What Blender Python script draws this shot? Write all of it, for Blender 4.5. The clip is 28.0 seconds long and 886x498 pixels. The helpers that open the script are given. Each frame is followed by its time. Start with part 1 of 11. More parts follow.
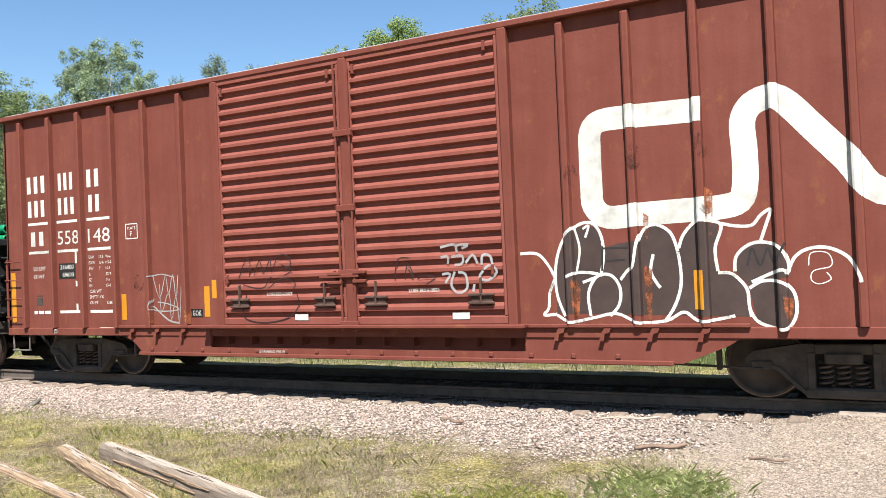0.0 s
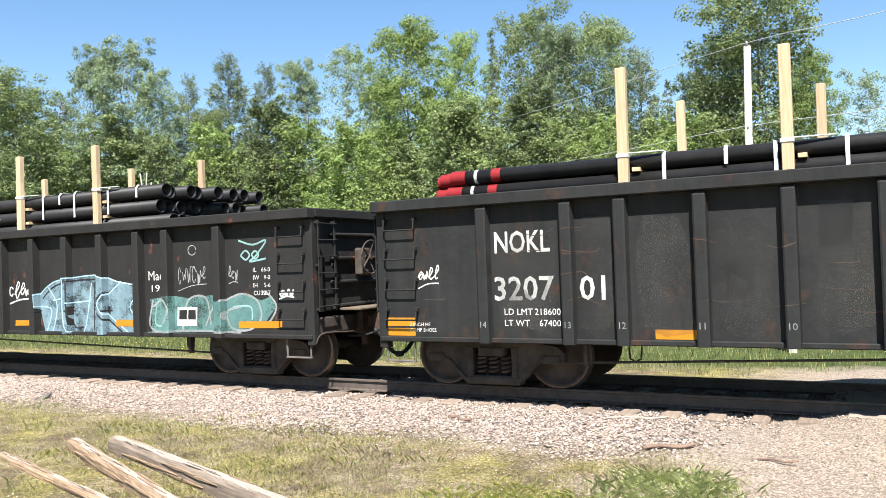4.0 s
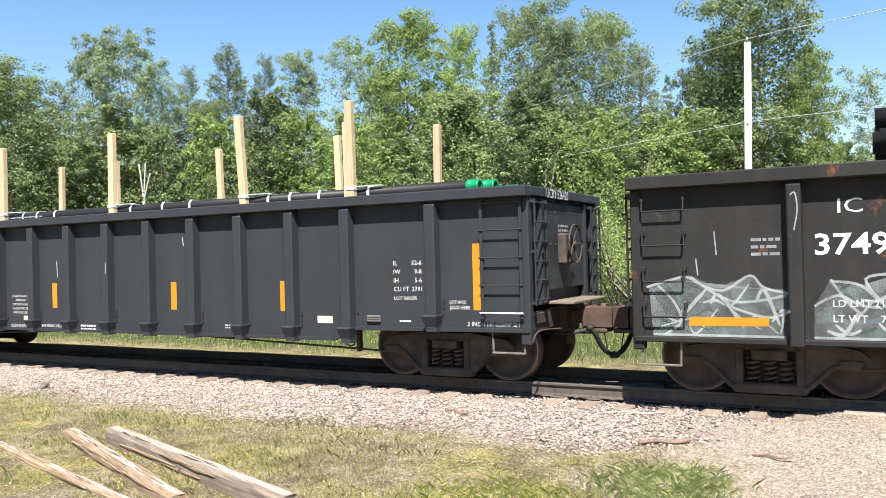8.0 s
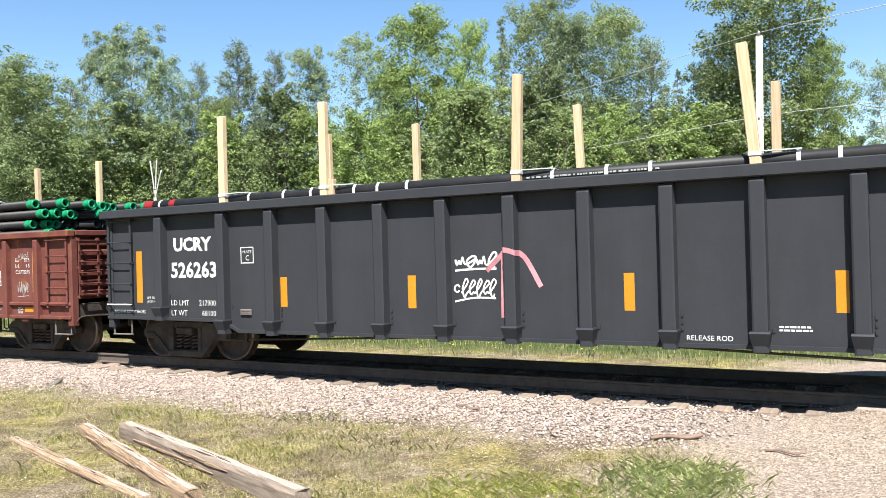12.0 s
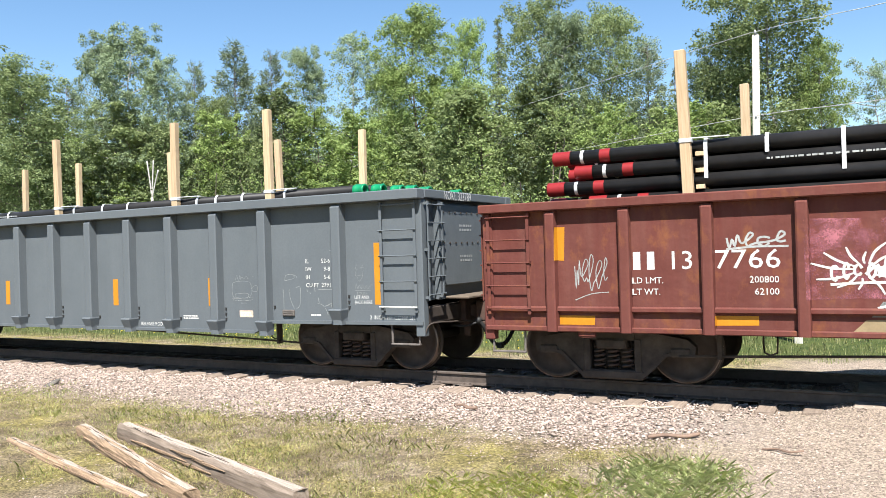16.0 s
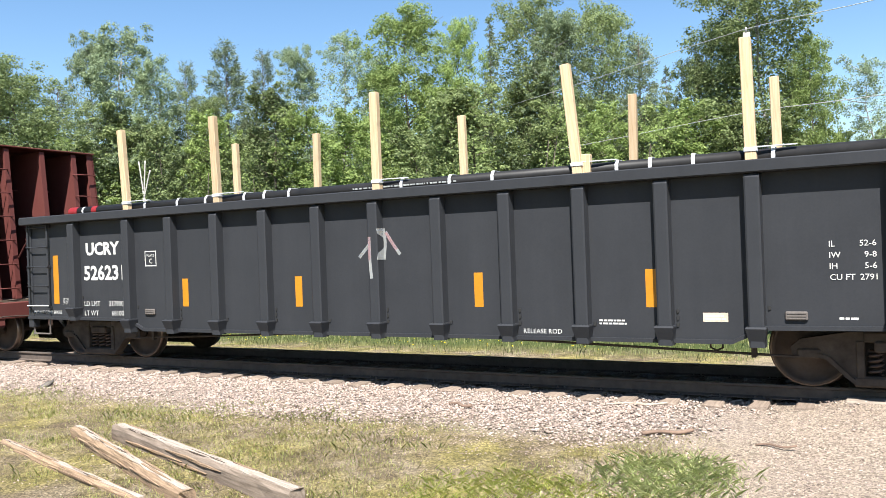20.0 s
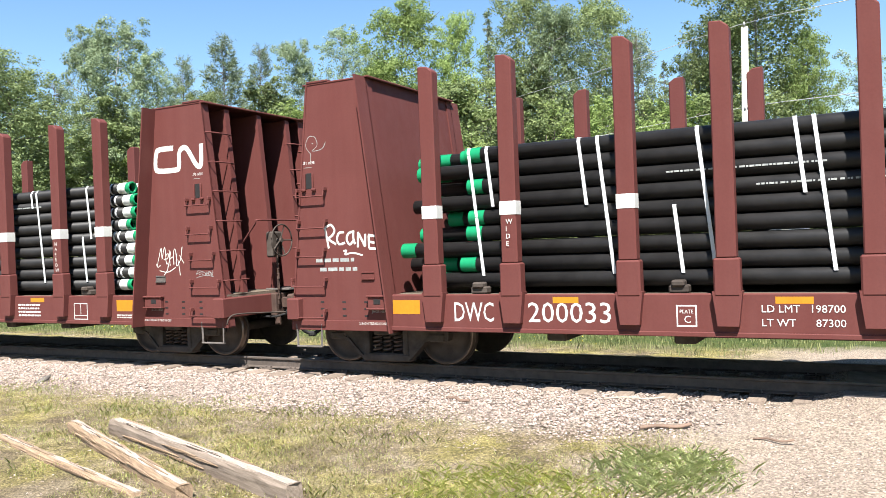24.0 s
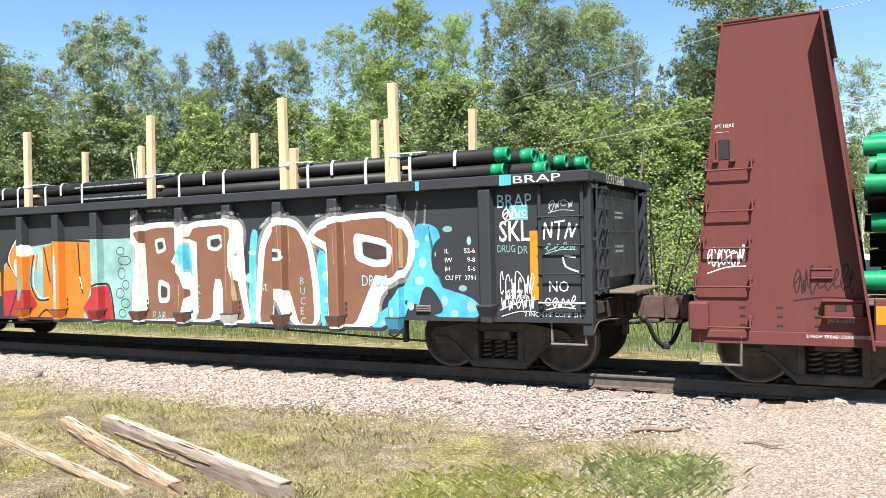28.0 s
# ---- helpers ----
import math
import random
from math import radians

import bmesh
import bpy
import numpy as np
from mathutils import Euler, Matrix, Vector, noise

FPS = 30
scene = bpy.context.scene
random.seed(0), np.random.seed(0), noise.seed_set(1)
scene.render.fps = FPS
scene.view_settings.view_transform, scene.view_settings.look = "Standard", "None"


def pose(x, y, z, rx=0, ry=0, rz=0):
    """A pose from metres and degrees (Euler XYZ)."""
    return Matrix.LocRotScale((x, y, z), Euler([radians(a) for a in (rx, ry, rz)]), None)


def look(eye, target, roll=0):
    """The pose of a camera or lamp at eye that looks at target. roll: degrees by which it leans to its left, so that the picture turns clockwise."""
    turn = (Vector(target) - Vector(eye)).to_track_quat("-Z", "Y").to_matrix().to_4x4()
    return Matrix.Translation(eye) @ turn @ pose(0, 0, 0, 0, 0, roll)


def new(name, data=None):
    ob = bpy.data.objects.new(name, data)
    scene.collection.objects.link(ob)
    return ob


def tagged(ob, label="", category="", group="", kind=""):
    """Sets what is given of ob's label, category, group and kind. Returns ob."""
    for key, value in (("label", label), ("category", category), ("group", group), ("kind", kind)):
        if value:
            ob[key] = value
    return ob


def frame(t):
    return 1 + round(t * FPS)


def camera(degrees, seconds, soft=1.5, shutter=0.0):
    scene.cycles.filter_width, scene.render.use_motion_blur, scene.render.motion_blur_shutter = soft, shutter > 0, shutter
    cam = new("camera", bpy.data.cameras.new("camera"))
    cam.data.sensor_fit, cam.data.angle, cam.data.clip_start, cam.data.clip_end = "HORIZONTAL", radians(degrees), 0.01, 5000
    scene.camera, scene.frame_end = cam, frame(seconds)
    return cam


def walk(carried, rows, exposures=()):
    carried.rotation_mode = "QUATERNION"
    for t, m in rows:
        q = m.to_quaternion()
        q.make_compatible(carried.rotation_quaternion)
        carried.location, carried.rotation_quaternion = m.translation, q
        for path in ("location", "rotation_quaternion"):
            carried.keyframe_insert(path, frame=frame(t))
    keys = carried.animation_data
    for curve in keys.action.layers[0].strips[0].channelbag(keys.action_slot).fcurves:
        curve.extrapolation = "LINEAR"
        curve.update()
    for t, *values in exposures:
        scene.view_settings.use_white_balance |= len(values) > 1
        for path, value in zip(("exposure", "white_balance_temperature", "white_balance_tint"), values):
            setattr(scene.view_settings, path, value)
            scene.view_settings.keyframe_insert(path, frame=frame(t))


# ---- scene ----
# ---------------------------------------------------------------- camera
cam = camera(57.4, 28.0, soft=0.8, shutter=0.0)
walk(cam, [
    (0.0, pose(-0.004, 0.031, 1.832, 91.005, 2.469, 27.833)),
    (0.5, pose(0.047, 0.005, 1.843, 91.129, 2.348, 27.808)),
    (1.0, pose(0.040, -0.000, 1.840, 91.097, 2.207, 28.472)),
    (1.5, pose(0.044, -0.001, 1.842, 91.207, 2.133, 27.767)),
    (2.0, pose(0.028, 0.005, 1.844, 91.250, 2.036, 28.148)),
    (2.5, pose(0.021, 0.008, 1.836, 91.154, 2.022, 28.326)),
    (3.0, pose(0.018, 0.006, 1.841, 91.003, 2.056, 28.471)),
    (3.5, pose(0.010, 0.009, 1.837, 90.930, 1.980, 28.455)),
    (4.0, pose(0.008, 0.034, 1.820, 90.936, 1.996, 28.539)),
    (4.5, pose(0.016, 0.005, 1.843, 90.839, 2.050, 28.316)),
    (6.5, pose(0.037, -0.002, 1.841, 90.629, 1.730, 27.479)),
    (7.0, pose(0.036, 0.007, 1.835, 90.626, 1.524, 27.996)),
    (7.5, pose(0.010, 0.007, 1.831, 90.586, 1.432, 28.211)),
    (8.0, pose(0.012, 0.022, 1.829, 90.447, 1.470, 28.408)),
    (8.5, pose(0.002, 0.016, 1.827, 90.355, 1.485, 28.698)),
    (9.0, pose(0.010, 0.004, 1.832, 90.390, 1.527, 28.784)),
    (9.5, pose(-0.003, 0.009, 1.827, 90.438, 1.561, 28.685)),
    (10.0, pose(0.001, 0.013, 1.826, 90.375, 1.603, 28.864)),
    (10.5, pose(-0.001, 0.012, 1.831, 90.311, 1.612, 28.920)),
    (11.0, pose(0.007, 0.013, 1.833, 90.214, 1.611, 29.073)),
    (11.5, pose(0.003, 0.014, 1.822, 90.170, 1.577, 29.143)),
    (13.5, pose(0.013, 0.014, 1.832, 90.251, 1.774, 28.985)),
    (14.0, pose(0.000, 0.003, 1.826, 90.184, 1.705, 29.006)),
    (14.5, pose(0.038, -0.009, 1.844, 90.133, 1.762, 28.659)),
    (15.0, pose(0.032, -0.005, 1.834, 90.127, 1.772, 28.488)),
    (15.5, pose(0.015, 0.007, 1.821, 90.101, 1.702, 28.034)),
    (16.0, pose(0.005, 0.006, 1.829, 90.129, 1.733, 28.922)),
    (16.5, pose(0.008, -0.004, 1.838, 90.030, 1.826, 28.968)),
    (17.0, pose(-0.000, -0.000, 1.829, 90.077, 1.797, 28.828)),
    (17.5, pose(0.021, -0.009, 1.839, 90.122, 1.862, 28.792)),
    (18.0, pose(0.012, -0.005, 1.842, 90.043, 1.953, 28.675)),
    (18.5, pose(0.008, -0.005, 1.835, 89.991, 1.986, 28.757)),
    (19.0, pose(0.012, -0.014, 1.836, 90.021, 2.010, 28.782)),
    (19.5, pose(0.007, -0.005, 1.828, 90.012, 2.017, 28.696)),
    (20.0, pose(0.005, -0.017, 1.831, 90.011, 2.109, 28.423)),
    (20.5, pose(0.010, -0.012, 1.841, 89.964, 2.210, 28.330)),
    (21.0, pose(0.003, -0.010, 1.828, 90.003, 2.308, 28.352)),
    (21.5, pose(-0.012, 0.003, 1.822, 89.978, 2.290, 28.415)),
    (22.0, pose(0.011, 0.000, 1.826, 89.799, 2.281, 28.255)),
    (22.5, pose(-0.001, -0.011, 1.827, 89.701, 2.238, 28.486)),
    (24.5, pose(-0.002, 0.007, 1.819, 89.613, 1.951, 27.983)),
    (25.0, pose(0.016, -0.009, 1.828, 89.641, 1.779, 27.365)),
    (25.5, pose(0.017, 0.006, 1.819, 89.790, 1.666, 27.912)),
    (26.0, pose(0.017, -0.017, 1.822, 89.704, 1.606, 27.925)),
    (26.5, pose(0.037, -0.024, 1.841, 89.577, 1.525, 27.853)),
    (27.0, pose(0.010, -0.011, 1.825, 89.646, 1.463, 27.875)),
    (27.5, pose(0.024, -0.028, 1.840, 89.632, 1.353, 27.641)),
    (28.0, pose(0.012, -0.013, 1.829, 89.667, 1.408, 27.916)),
], exposures=[(0.0, 1.41), (1.0, 1.51), (2.4, 1.60), (11.5, 1.60), (14.0, 1.55), (15.0, 1.46), (17.0, 1.56), (19.0, 1.52), (22.0, 1.63), (25.0, 1.68), (27.0, 1.72), (28.0, 1.62)])

# ---------------------------------------------------------------- light
SUN = Vector((0.45, -0.88, 1.45)).normalized()
world = bpy.data.worlds.new("sky")
world.use_nodes = True
scene.world = world
_n = world.node_tree.nodes
_sky = _n.new("ShaderNodeTexSky")
_sky.sky_type = "NISHITA"
_sky.sun_disc = False
_sky.sun_elevation = math.asin(SUN.z)
_sky.sun_rotation = math.atan2(SUN.x, SUN.y)
_sky.air_density, _sky.dust_density, _sky.ozone_density = 1.0, 0.2, 1.0
_hue = _n.new("ShaderNodeHueSaturation")
_hue.inputs["Saturation"].default_value = 1.18
world.node_tree.links.new(_sky.outputs[0], _hue.inputs["Color"])
world.node_tree.links.new(_hue.outputs[0], _n["Background"].inputs[0])
_n["Background"].inputs[1].default_value = 0.066
_sun = bpy.data.lights.new("sun", "SUN")
_sun.energy, _sun.angle, _sun.color = 5.0, radians(0.53), (1.0, 0.975, 0.93)
sun = new("sun", _sun)
sun.matrix_world = look(tuple(SUN * 60), (0, 0, 0))

# ---------------------------------------------------------------- mesh helpers
YC = 11.51          # centre line of the track
HW = 1.62           # half width of a wagon over its posts


def box(bm, x0, x1, y0, y1, z0, z1):
    v = [bm.verts.new(p) for p in ((x0, y0, z0), (x1, y0, z0), (x1, y1, z0), (x0, y1, z0), (x0, y0, z1), (x1, y0, z1), (x1, y1, z1), (x0, y1, z1))]
    for f in ((3, 2, 1, 0), (4, 5, 6, 7), (0, 1, 5, 4), (1, 2, 6, 5), (2, 3, 7, 6), (3, 0, 4, 7)):
        bm.faces.new([v[i] for i in f])


def bbox(bm, x0, x1, y0, y1, z0, z1, c=0.01):
    """A box with its long edges taken off."""
    b = bmesh.new()
    box(b, x0, x1, y0, y1, z0, z1)
    bmesh.ops.bevel(b, geom=list(b.edges), offset=c, segments=1, affect="EDGES")
    merge(bm, b)


def merge(bm, other, m=None):
    table = {v: bm.verts.new(m @ v.co if m else v.co) for v in other.verts}
    for f in other.faces:
        bm.faces.new([table[v] for v in f.verts]).smooth = f.smooth
    other.free()


def rod(bm, p, q, r, n=6, r2=None, caps=True):
    p, q = Vector(p), Vector(q)
    m = (q - p).to_track_quat("Z", "Y").to_matrix()
    r2 = r if r2 is None else r2
    a = [bm.verts.new(p + m @ Vector((r * math.cos(2 * math.pi * i / n), r * math.sin(2 * math.pi * i / n), 0))) for i in range(n)]
    b = [bm.verts.new(q + m @ Vector((r2 * math.cos(2 * math.pi * i / n), r2 * math.sin(2 * math.pi * i / n), 0))) for i in range(n)]
    for i in range(n):
        bm.faces.new((a[i], a[(i + 1) % n], b[(i + 1) % n], b[i])).smooth = n > 6
    if caps:
        bm.faces.new(a[::-1])
        bm.faces.new(b)


def hose(bm, pts, r, n=6, steps=5):
    """A bent rod through the points."""
    path = smooth(pts, steps)
    rings = []
    for i, p in enumerate(path):
        d = (path[min(i + 1, len(path) - 1)] - path[max(i - 1, 0)]).normalized()
        m = d.to_track_quat("Z", "Y").to_matrix()
        rings.append([bm.verts.new(p + m @ Vector((r * math.cos(2 * math.pi * k / n), r * math.sin(2 * math.pi * k / n), 0))) for k in range(n)])
    for a, b in zip(rings, rings[1:]):
        for k in range(n):
            bm.faces.new((a[k], a[(k + 1) % n], b[(k + 1) % n], b[k])).smooth = True
    bm.faces.new(rings[0][::-1])
    bm.faces.new(rings[-1])


def smooth(pts, steps=5):
    """A smooth way through the points."""
    pts = [Vector(p) for p in pts]
    if steps < 2 or len(pts) < 3:
        return pts
    out = []
    for i in range(len(pts) - 1):
        a, b, c, d = pts[max(i - 1, 0)], pts[i], pts[i + 1], pts[min(i + 2, len(pts) - 1)]
        for k in range(steps):
            t = k / steps
            out.append(0.5 * (2 * b + (c - a) * t + (2 * a - 5 * b + 4 * c - d) * t * t + (3 * b - a - 3 * c + d) * t ** 3))
    out.append(pts[-1])
    return out


def prism(bm, poly, a, b, axis="y"):
    """A plate: the outline poly in the two other axes, from a to b along axis."""
    put = {"y": lambda u, v, w: (u, w, v), "x": lambda u, v, w: (w, u, v), "z": lambda u, v, w: (u, v, w)}[axis]
    f = [bm.verts.new(put(u, v, a)) for u, v in poly]
    g = [bm.verts.new(put(u, v, b)) for u, v in poly]
    bm.faces.new(f)
    bm.faces.new(g[::-1])
    n = len(poly)
    for i in range(n):
        bm.faces.new((f[i], g[i], g[(i + 1) % n], f[(i + 1) % n]))


def lathe(bm, profile, n=24, caps=True):
    """Turns the profile (radius, place along the axis)."""
    rings = []
    for r, w in profile:
        rings.append([bm.verts.new((r * math.cos(2 * math.pi * k / n), w, r * math.sin(2 * math.pi * k / n))) for k in range(n)])
    for a, b in zip(rings, rings[1:]):
        for k in range(n):
            bm.faces.new((a[k], b[k], b[(k + 1) % n], a[(k + 1) % n])).smooth = True
    if caps and profile[0][0] > 0.001:
        bm.faces.new(rings[0])
    if caps and profile[-1][0] > 0.001:
        bm.faces.new(rings[-1][::-1])


def mesh(name, bm, material):
    me = bpy.data.meshes.new(name)
    bmesh.ops.recalc_face_normals(bm, faces=bm.faces)
    bm.to_mesh(me)
    bm.free()
    me.materials.append(material)
    return me


def raw(name, verts, faces, material, smooth_faces=False):
    me = bpy.data.meshes.new(name)
    me.from_pydata(verts, [], faces)
    me.materials.append(material)
    if smooth_faces:
        me.polygons.foreach_set("use_smooth", [True] * len(me.polygons))
    me.update()
    return me


def part(name, bm, material, parent, label="", m=None):
    """One part of a thing; bm may be a bmesh or a mesh that other parts share."""
    me = bm if isinstance(bm, bpy.types.Mesh) else mesh(name, bm, material)
    ob = new(name, me)
    ob.parent = parent
    if m is not None:
        ob.matrix_basis = m
    if label:
        ob["label"] = label
    return ob


def thing(name, m, label, category, group="", kind=""):
    ob = new(name)
    ob.empty_display_size = 0.2
    ob.matrix_basis = m
    return tagged(ob, label, category, group, kind)


# ---------------------------------------------------------------- materials
def mat(name, rough=0.6, metal=0.0, spec=0.5):
    m = bpy.data.materials.new(name)
    m.use_nodes = True
    b = m.node_tree.nodes["Principled BSDF"]
    b.inputs["Roughness"].default_value, b.inputs["Metallic"].default_value = rough, metal
    b.inputs["Specular IOR Level"].default_value = spec
    return m, m.node_tree.nodes, m.node_tree.links, b


def noise_of(n, l, scale, detail=4.0, rough=0.6, coord="Object", stretch=None):
    tc = n.new("ShaderNodeTexCoord")
    tex = n.new("ShaderNodeTexNoise")
    tex.inputs["Scale"].default_value, tex.inputs["Detail"].default_value, tex.inputs["Roughness"].default_value = scale, detail, rough
    if stretch:
        mp = n.new("ShaderNodeMapping")
        mp.inputs["Scale"].default_value = stretch
        l.new(tc.outputs[coord], mp.inputs[0])
        l.new(mp.outputs[0], tex.inputs["Vector"])
    else:
        l.new(tc.outputs[coord], tex.inputs["Vector"])
    return tex.outputs["Fac"]


def ramp(n, l, fac, stops):
    r = n.new("ShaderNodeValToRGB")
    while len(r.color_ramp.elements) < len(stops):
        r.color_ramp.elements.new(0.5)
    for e, (p, c) in zip(r.color_ramp.elements, stops):
        e.position, e.color = p, (c if len(c) == 4 else (*c, 1)) if isinstance(c, tuple) else (c, c, c, 1)
    l.new(fac, r.inputs[0])
    return r.outputs[0]


def mix(n, l, fac, a, b, blend="MIX"):
    m = n.new("ShaderNodeMix")
    m.data_type, m.blend_type = "RGBA", blend
    for sock, val in ((m.inputs[0], fac), (m.inputs[6], a), (m.inputs[7], b)):
        if isinstance(val, bpy.types.NodeSocket):
            l.new(val, sock)
        else:
            sock.default_value = (*val, 1) if isinstance(val, tuple) else val
    return m.outputs[2]


def bump(n, l, b, height, strength=0.3, dist=0.01):
    k = n.new("ShaderNodeBump")
    k.inputs["Strength"].default_value, k.inputs["Distance"].default_value = strength, dist
    l.new(height, k.inputs["Height"])
    l.new(k.outputs[0], b.inputs["Normal"])


def paint(name, base, dusty, rust=(0.16, 0.06, 0.03), rusty=0.0, rough=0.5, streak=0.5, dents=0.25):
    """Weathered wagon paint: dust in runs, chips of rust, fine dents."""
    m, n, l, b = mat(name, rough, 0.0, 0.08)
    runs = ramp(n, l, noise_of(n, l, 1.0, 5, 0.65, stretch=(5.0, 5.0, 0.35)), ((0.35, 0.0), (0.75, streak)))
    blot = ramp(n, l, noise_of(n, l, 1.3, 6, 0.62), ((0.42, 0.0), (0.72, streak)))
    c = mix(n, l, runs, base, dusty)
    c = mix(n, l, blot, c, tuple(0.72 * v for v in base))
    fine = ramp(n, l, noise_of(n, l, 38.0, 3, 0.6), ((0.3, 0.95), (0.7, 1.04)))
    c = mix(n, l, 1.0, c, fine, "MULTIPLY")
    if rusty:
        rn = ramp(n, l, noise_of(n, l, 2.6, 9, 0.7, stretch=(1.0, 1.0, 0.7)), ((0.62 - 0.14 * rusty, 0.0), (0.72 - 0.1 * rusty, 0.9)))
        c = mix(n, l, rn, c, rust)
    l.new(c, b.inputs["Base Color"])
    l.new(ramp(n, l, noise_of(n, l, 4.0, 4), ((0.3, max(rough - 0.1, 0.1)), (0.7, min(rough + 0.15, 1.0)))), b.inputs["Roughness"])
    bump(n, l, b, noise_of(n, l, 1.6, 4, 0.55), dents, 0.05)
    return m


def plain(name, base, rough=0.6, vary=0.15, scale=14.0, metal=0.0, bmp=0.15, spec=0.25):
    m, n, l, b = mat(name, rough, metal, spec)
    k = ramp(n, l, noise_of(n, l, scale, 5, 0.65), ((0.25, 1 - vary), (0.75, 1 + vary)))
    big = ramp(n, l, noise_of(n, l, scale * 0.12, 3), ((0.3, 1 - 0.6 * vary), (0.7, 1 + 0.6 * vary)))
    c = mix(n, l, 1.0, mix(n, l, 1.0, base, k, "MULTIPLY"), big, "MULTIPLY")
    l.new(c, b.inputs["Base Color"])
    if bmp:
        bump(n, l, b, noise_of(n, l, scale * 2, 4), bmp, 0.006)
    return m


def wood(name, base, dark, scale=1.0, rough=0.75, along=0):
    """Sawn wood with grain along one axis, knots and grey stains."""
    m, n, l, b = mat(name, rough, 0.0, 0.15)
    st = [14.0 * scale] * 3
    st[along] = 0.8 * scale
    g = noise_of(n, l, 2.0, 8, 0.7, stretch=tuple(st))
    c = ramp(n, l, g, ((0.3, dark), (0.62, base)))
    spots = ramp(n, l, noise_of(n, l, 5.0 * scale, 3), ((0.6, 0.0), (0.75, 0.5)))
    c = mix(n, l, spots, c, tuple(0.6 * v for v in base))
    oi = n.new("ShaderNodeObjectInfo")
    hv = n.new("ShaderNodeHueSaturation")
    mr = n.new("ShaderNodeMapRange")
    mr.inputs["To Min"].default_value, mr.inputs["To Max"].default_value = 0.82, 1.12
    l.new(oi.outputs["Random"], mr.inputs["Value"])
    l.new(mr.outputs[0], hv.inputs["Value"])
    l.new(c, hv.inputs["Color"])
    l.new(hv.outputs[0], b.inputs["Base Color"])
    bump(n, l, b, g, 0.5, 0.01)
    return m


def leaf_mat(name, a, c, trans=0.35):
    """Leaves: a spread of greens from leaf to leaf, with light shining through."""
    m, n, l, b = mat(name, 0.6, 0.0, 0.18)
    geo = n.new("ShaderNodeNewGeometry")
    oi = n.new("ShaderNodeObjectInfo")
    col = ramp(n, l, geo.outputs["Random Per Island"], ((0.0, tuple(0.85 * v for v in a)), (0.3, a), (0.85, c), (1.0, tuple(1.08 * v for v in c))))
    hv = n.new("ShaderNodeHueSaturation")
    mr = n.new("ShaderNodeMapRange")
    mr.inputs["To Min"].default_value, mr.inputs["To Max"].default_value = 0.8, 1.2
    l.new(oi.outputs["Random"], mr.inputs["Value"])
    l.new(mr.outputs[0], hv.inputs["Value"])
    l.new(col, hv.inputs["Color"])
    l.new(hv.outputs[0], b.inputs["Base Color"])
    tr = n.new("ShaderNodeBsdfTranslucent")
    l.new(hv.outputs[0], tr.inputs["Color"])
    mx = n.new("ShaderNodeMixShader")
    mx.inputs[0].default_value = trans
    l.new(b.outputs[0], mx.inputs[1])
    l.new(tr.outputs[0], mx.inputs[2])
    l.new(mx.outputs[0], n["Material Output"].inputs["Surface"])
    return m


M_BOX = paint("oxide_red_paint", (0.124, 0.0358, 0.0258), (0.165, 0.0605, 0.0450), rusty=0.3, streak=0.45, rough=0.52)
M_BOXDOOR = paint("faded_red_paint", (0.166, 0.0500, 0.0375), (0.207, 0.081, 0.064), rusty=0.2, streak=0.4, rough=0.5)
M_CN = paint("worn_red_paint", (0.106, 0.0335, 0.0275), (0.140, 0.064, 0.051), rusty=0.6, streak=0.6, rough=0.55, dents=0.6)
M_DWC = paint("brown_red_paint", (0.1005, 0.0325, 0.0288), (0.128, 0.0535, 0.0478), rusty=0.0, streak=0.3, rough=0.5, dents=0.12)
M_CHAR = paint("charcoal_paint", (0.0285, 0.0300, 0.0338), (0.0395, 0.0408, 0.0448), rusty=0.0, streak=0.35, rough=0.42, dents=0.12)
M_GREY = paint("slate_grey_paint", (0.094, 0.106, 0.115), (0.122, 0.132, 0.140), rusty=0.0, streak=0.3, rough=0.45, dents=0.12)
M_OLD = paint("old_black_paint", (0.0195, 0.0202, 0.0200), (0.036, 0.036, 0.0345), rust=(0.0496, 0.0276, 0.02), rusty=0.42, streak=0.6, rough=0.5, dents=0.6)
M_BLACK = paint("dull_black_paint", (0.0215, 0.0208, 0.0203), (0.035, 0.0335, 0.0318), rusty=0.08, streak=0.5, rough=0.55, dents=0.4)
M_TRUCK = plain("brake_dust_steel", (0.056, 0.0455, 0.039), 0.85, 0.4, 6.0, spec=0.08)
M_SPRING = plain("rusty_spring_steel", (0.066, 0.045, 0.037), 0.7, 0.35, 9.0, spec=0.2)
M_WHEEL = plain("wheel_steel", (0.060, 0.047, 0.040), 0.8, 0.35, 5.0, spec=0.1)
M_TREAD = plain("bright_tread_steel", (0.185, 0.143, 0.118), 0.35, 0.15, 8.0, 0.8)
M_RUST = plain("rusty_cast_steel", (0.063, 0.0353, 0.0269), 0.8, 0.4, 9.0)
M_COUPLER = plain("dark_cast_steel", (0.063, 0.0386, 0.0302), 0.8, 0.4, 9.0)
M_STEP = plain("dusty_grey_steel", (0.101, 0.0882, 0.0798), 0.7, 0.3, 9.0)
M_RUBBER = plain("black_rubber", (0.0218, 0.0218, 0.0218), 0.6, 0.2, 20.0)
M_PIPE = plain("black_coated_pipe", (0.0150, 0.0142, 0.0142), 0.5, 0.35, 5.0, spec=0.22)
M_GREEN = plain("green_plastic_cap", (0.0060, 0.168, 0.070), 0.35, 0.12, 12.0)
M_REDCAP = plain("red_plastic_cap", (0.18, 0.0143, 0.0160), 0.4, 0.12, 12.0)
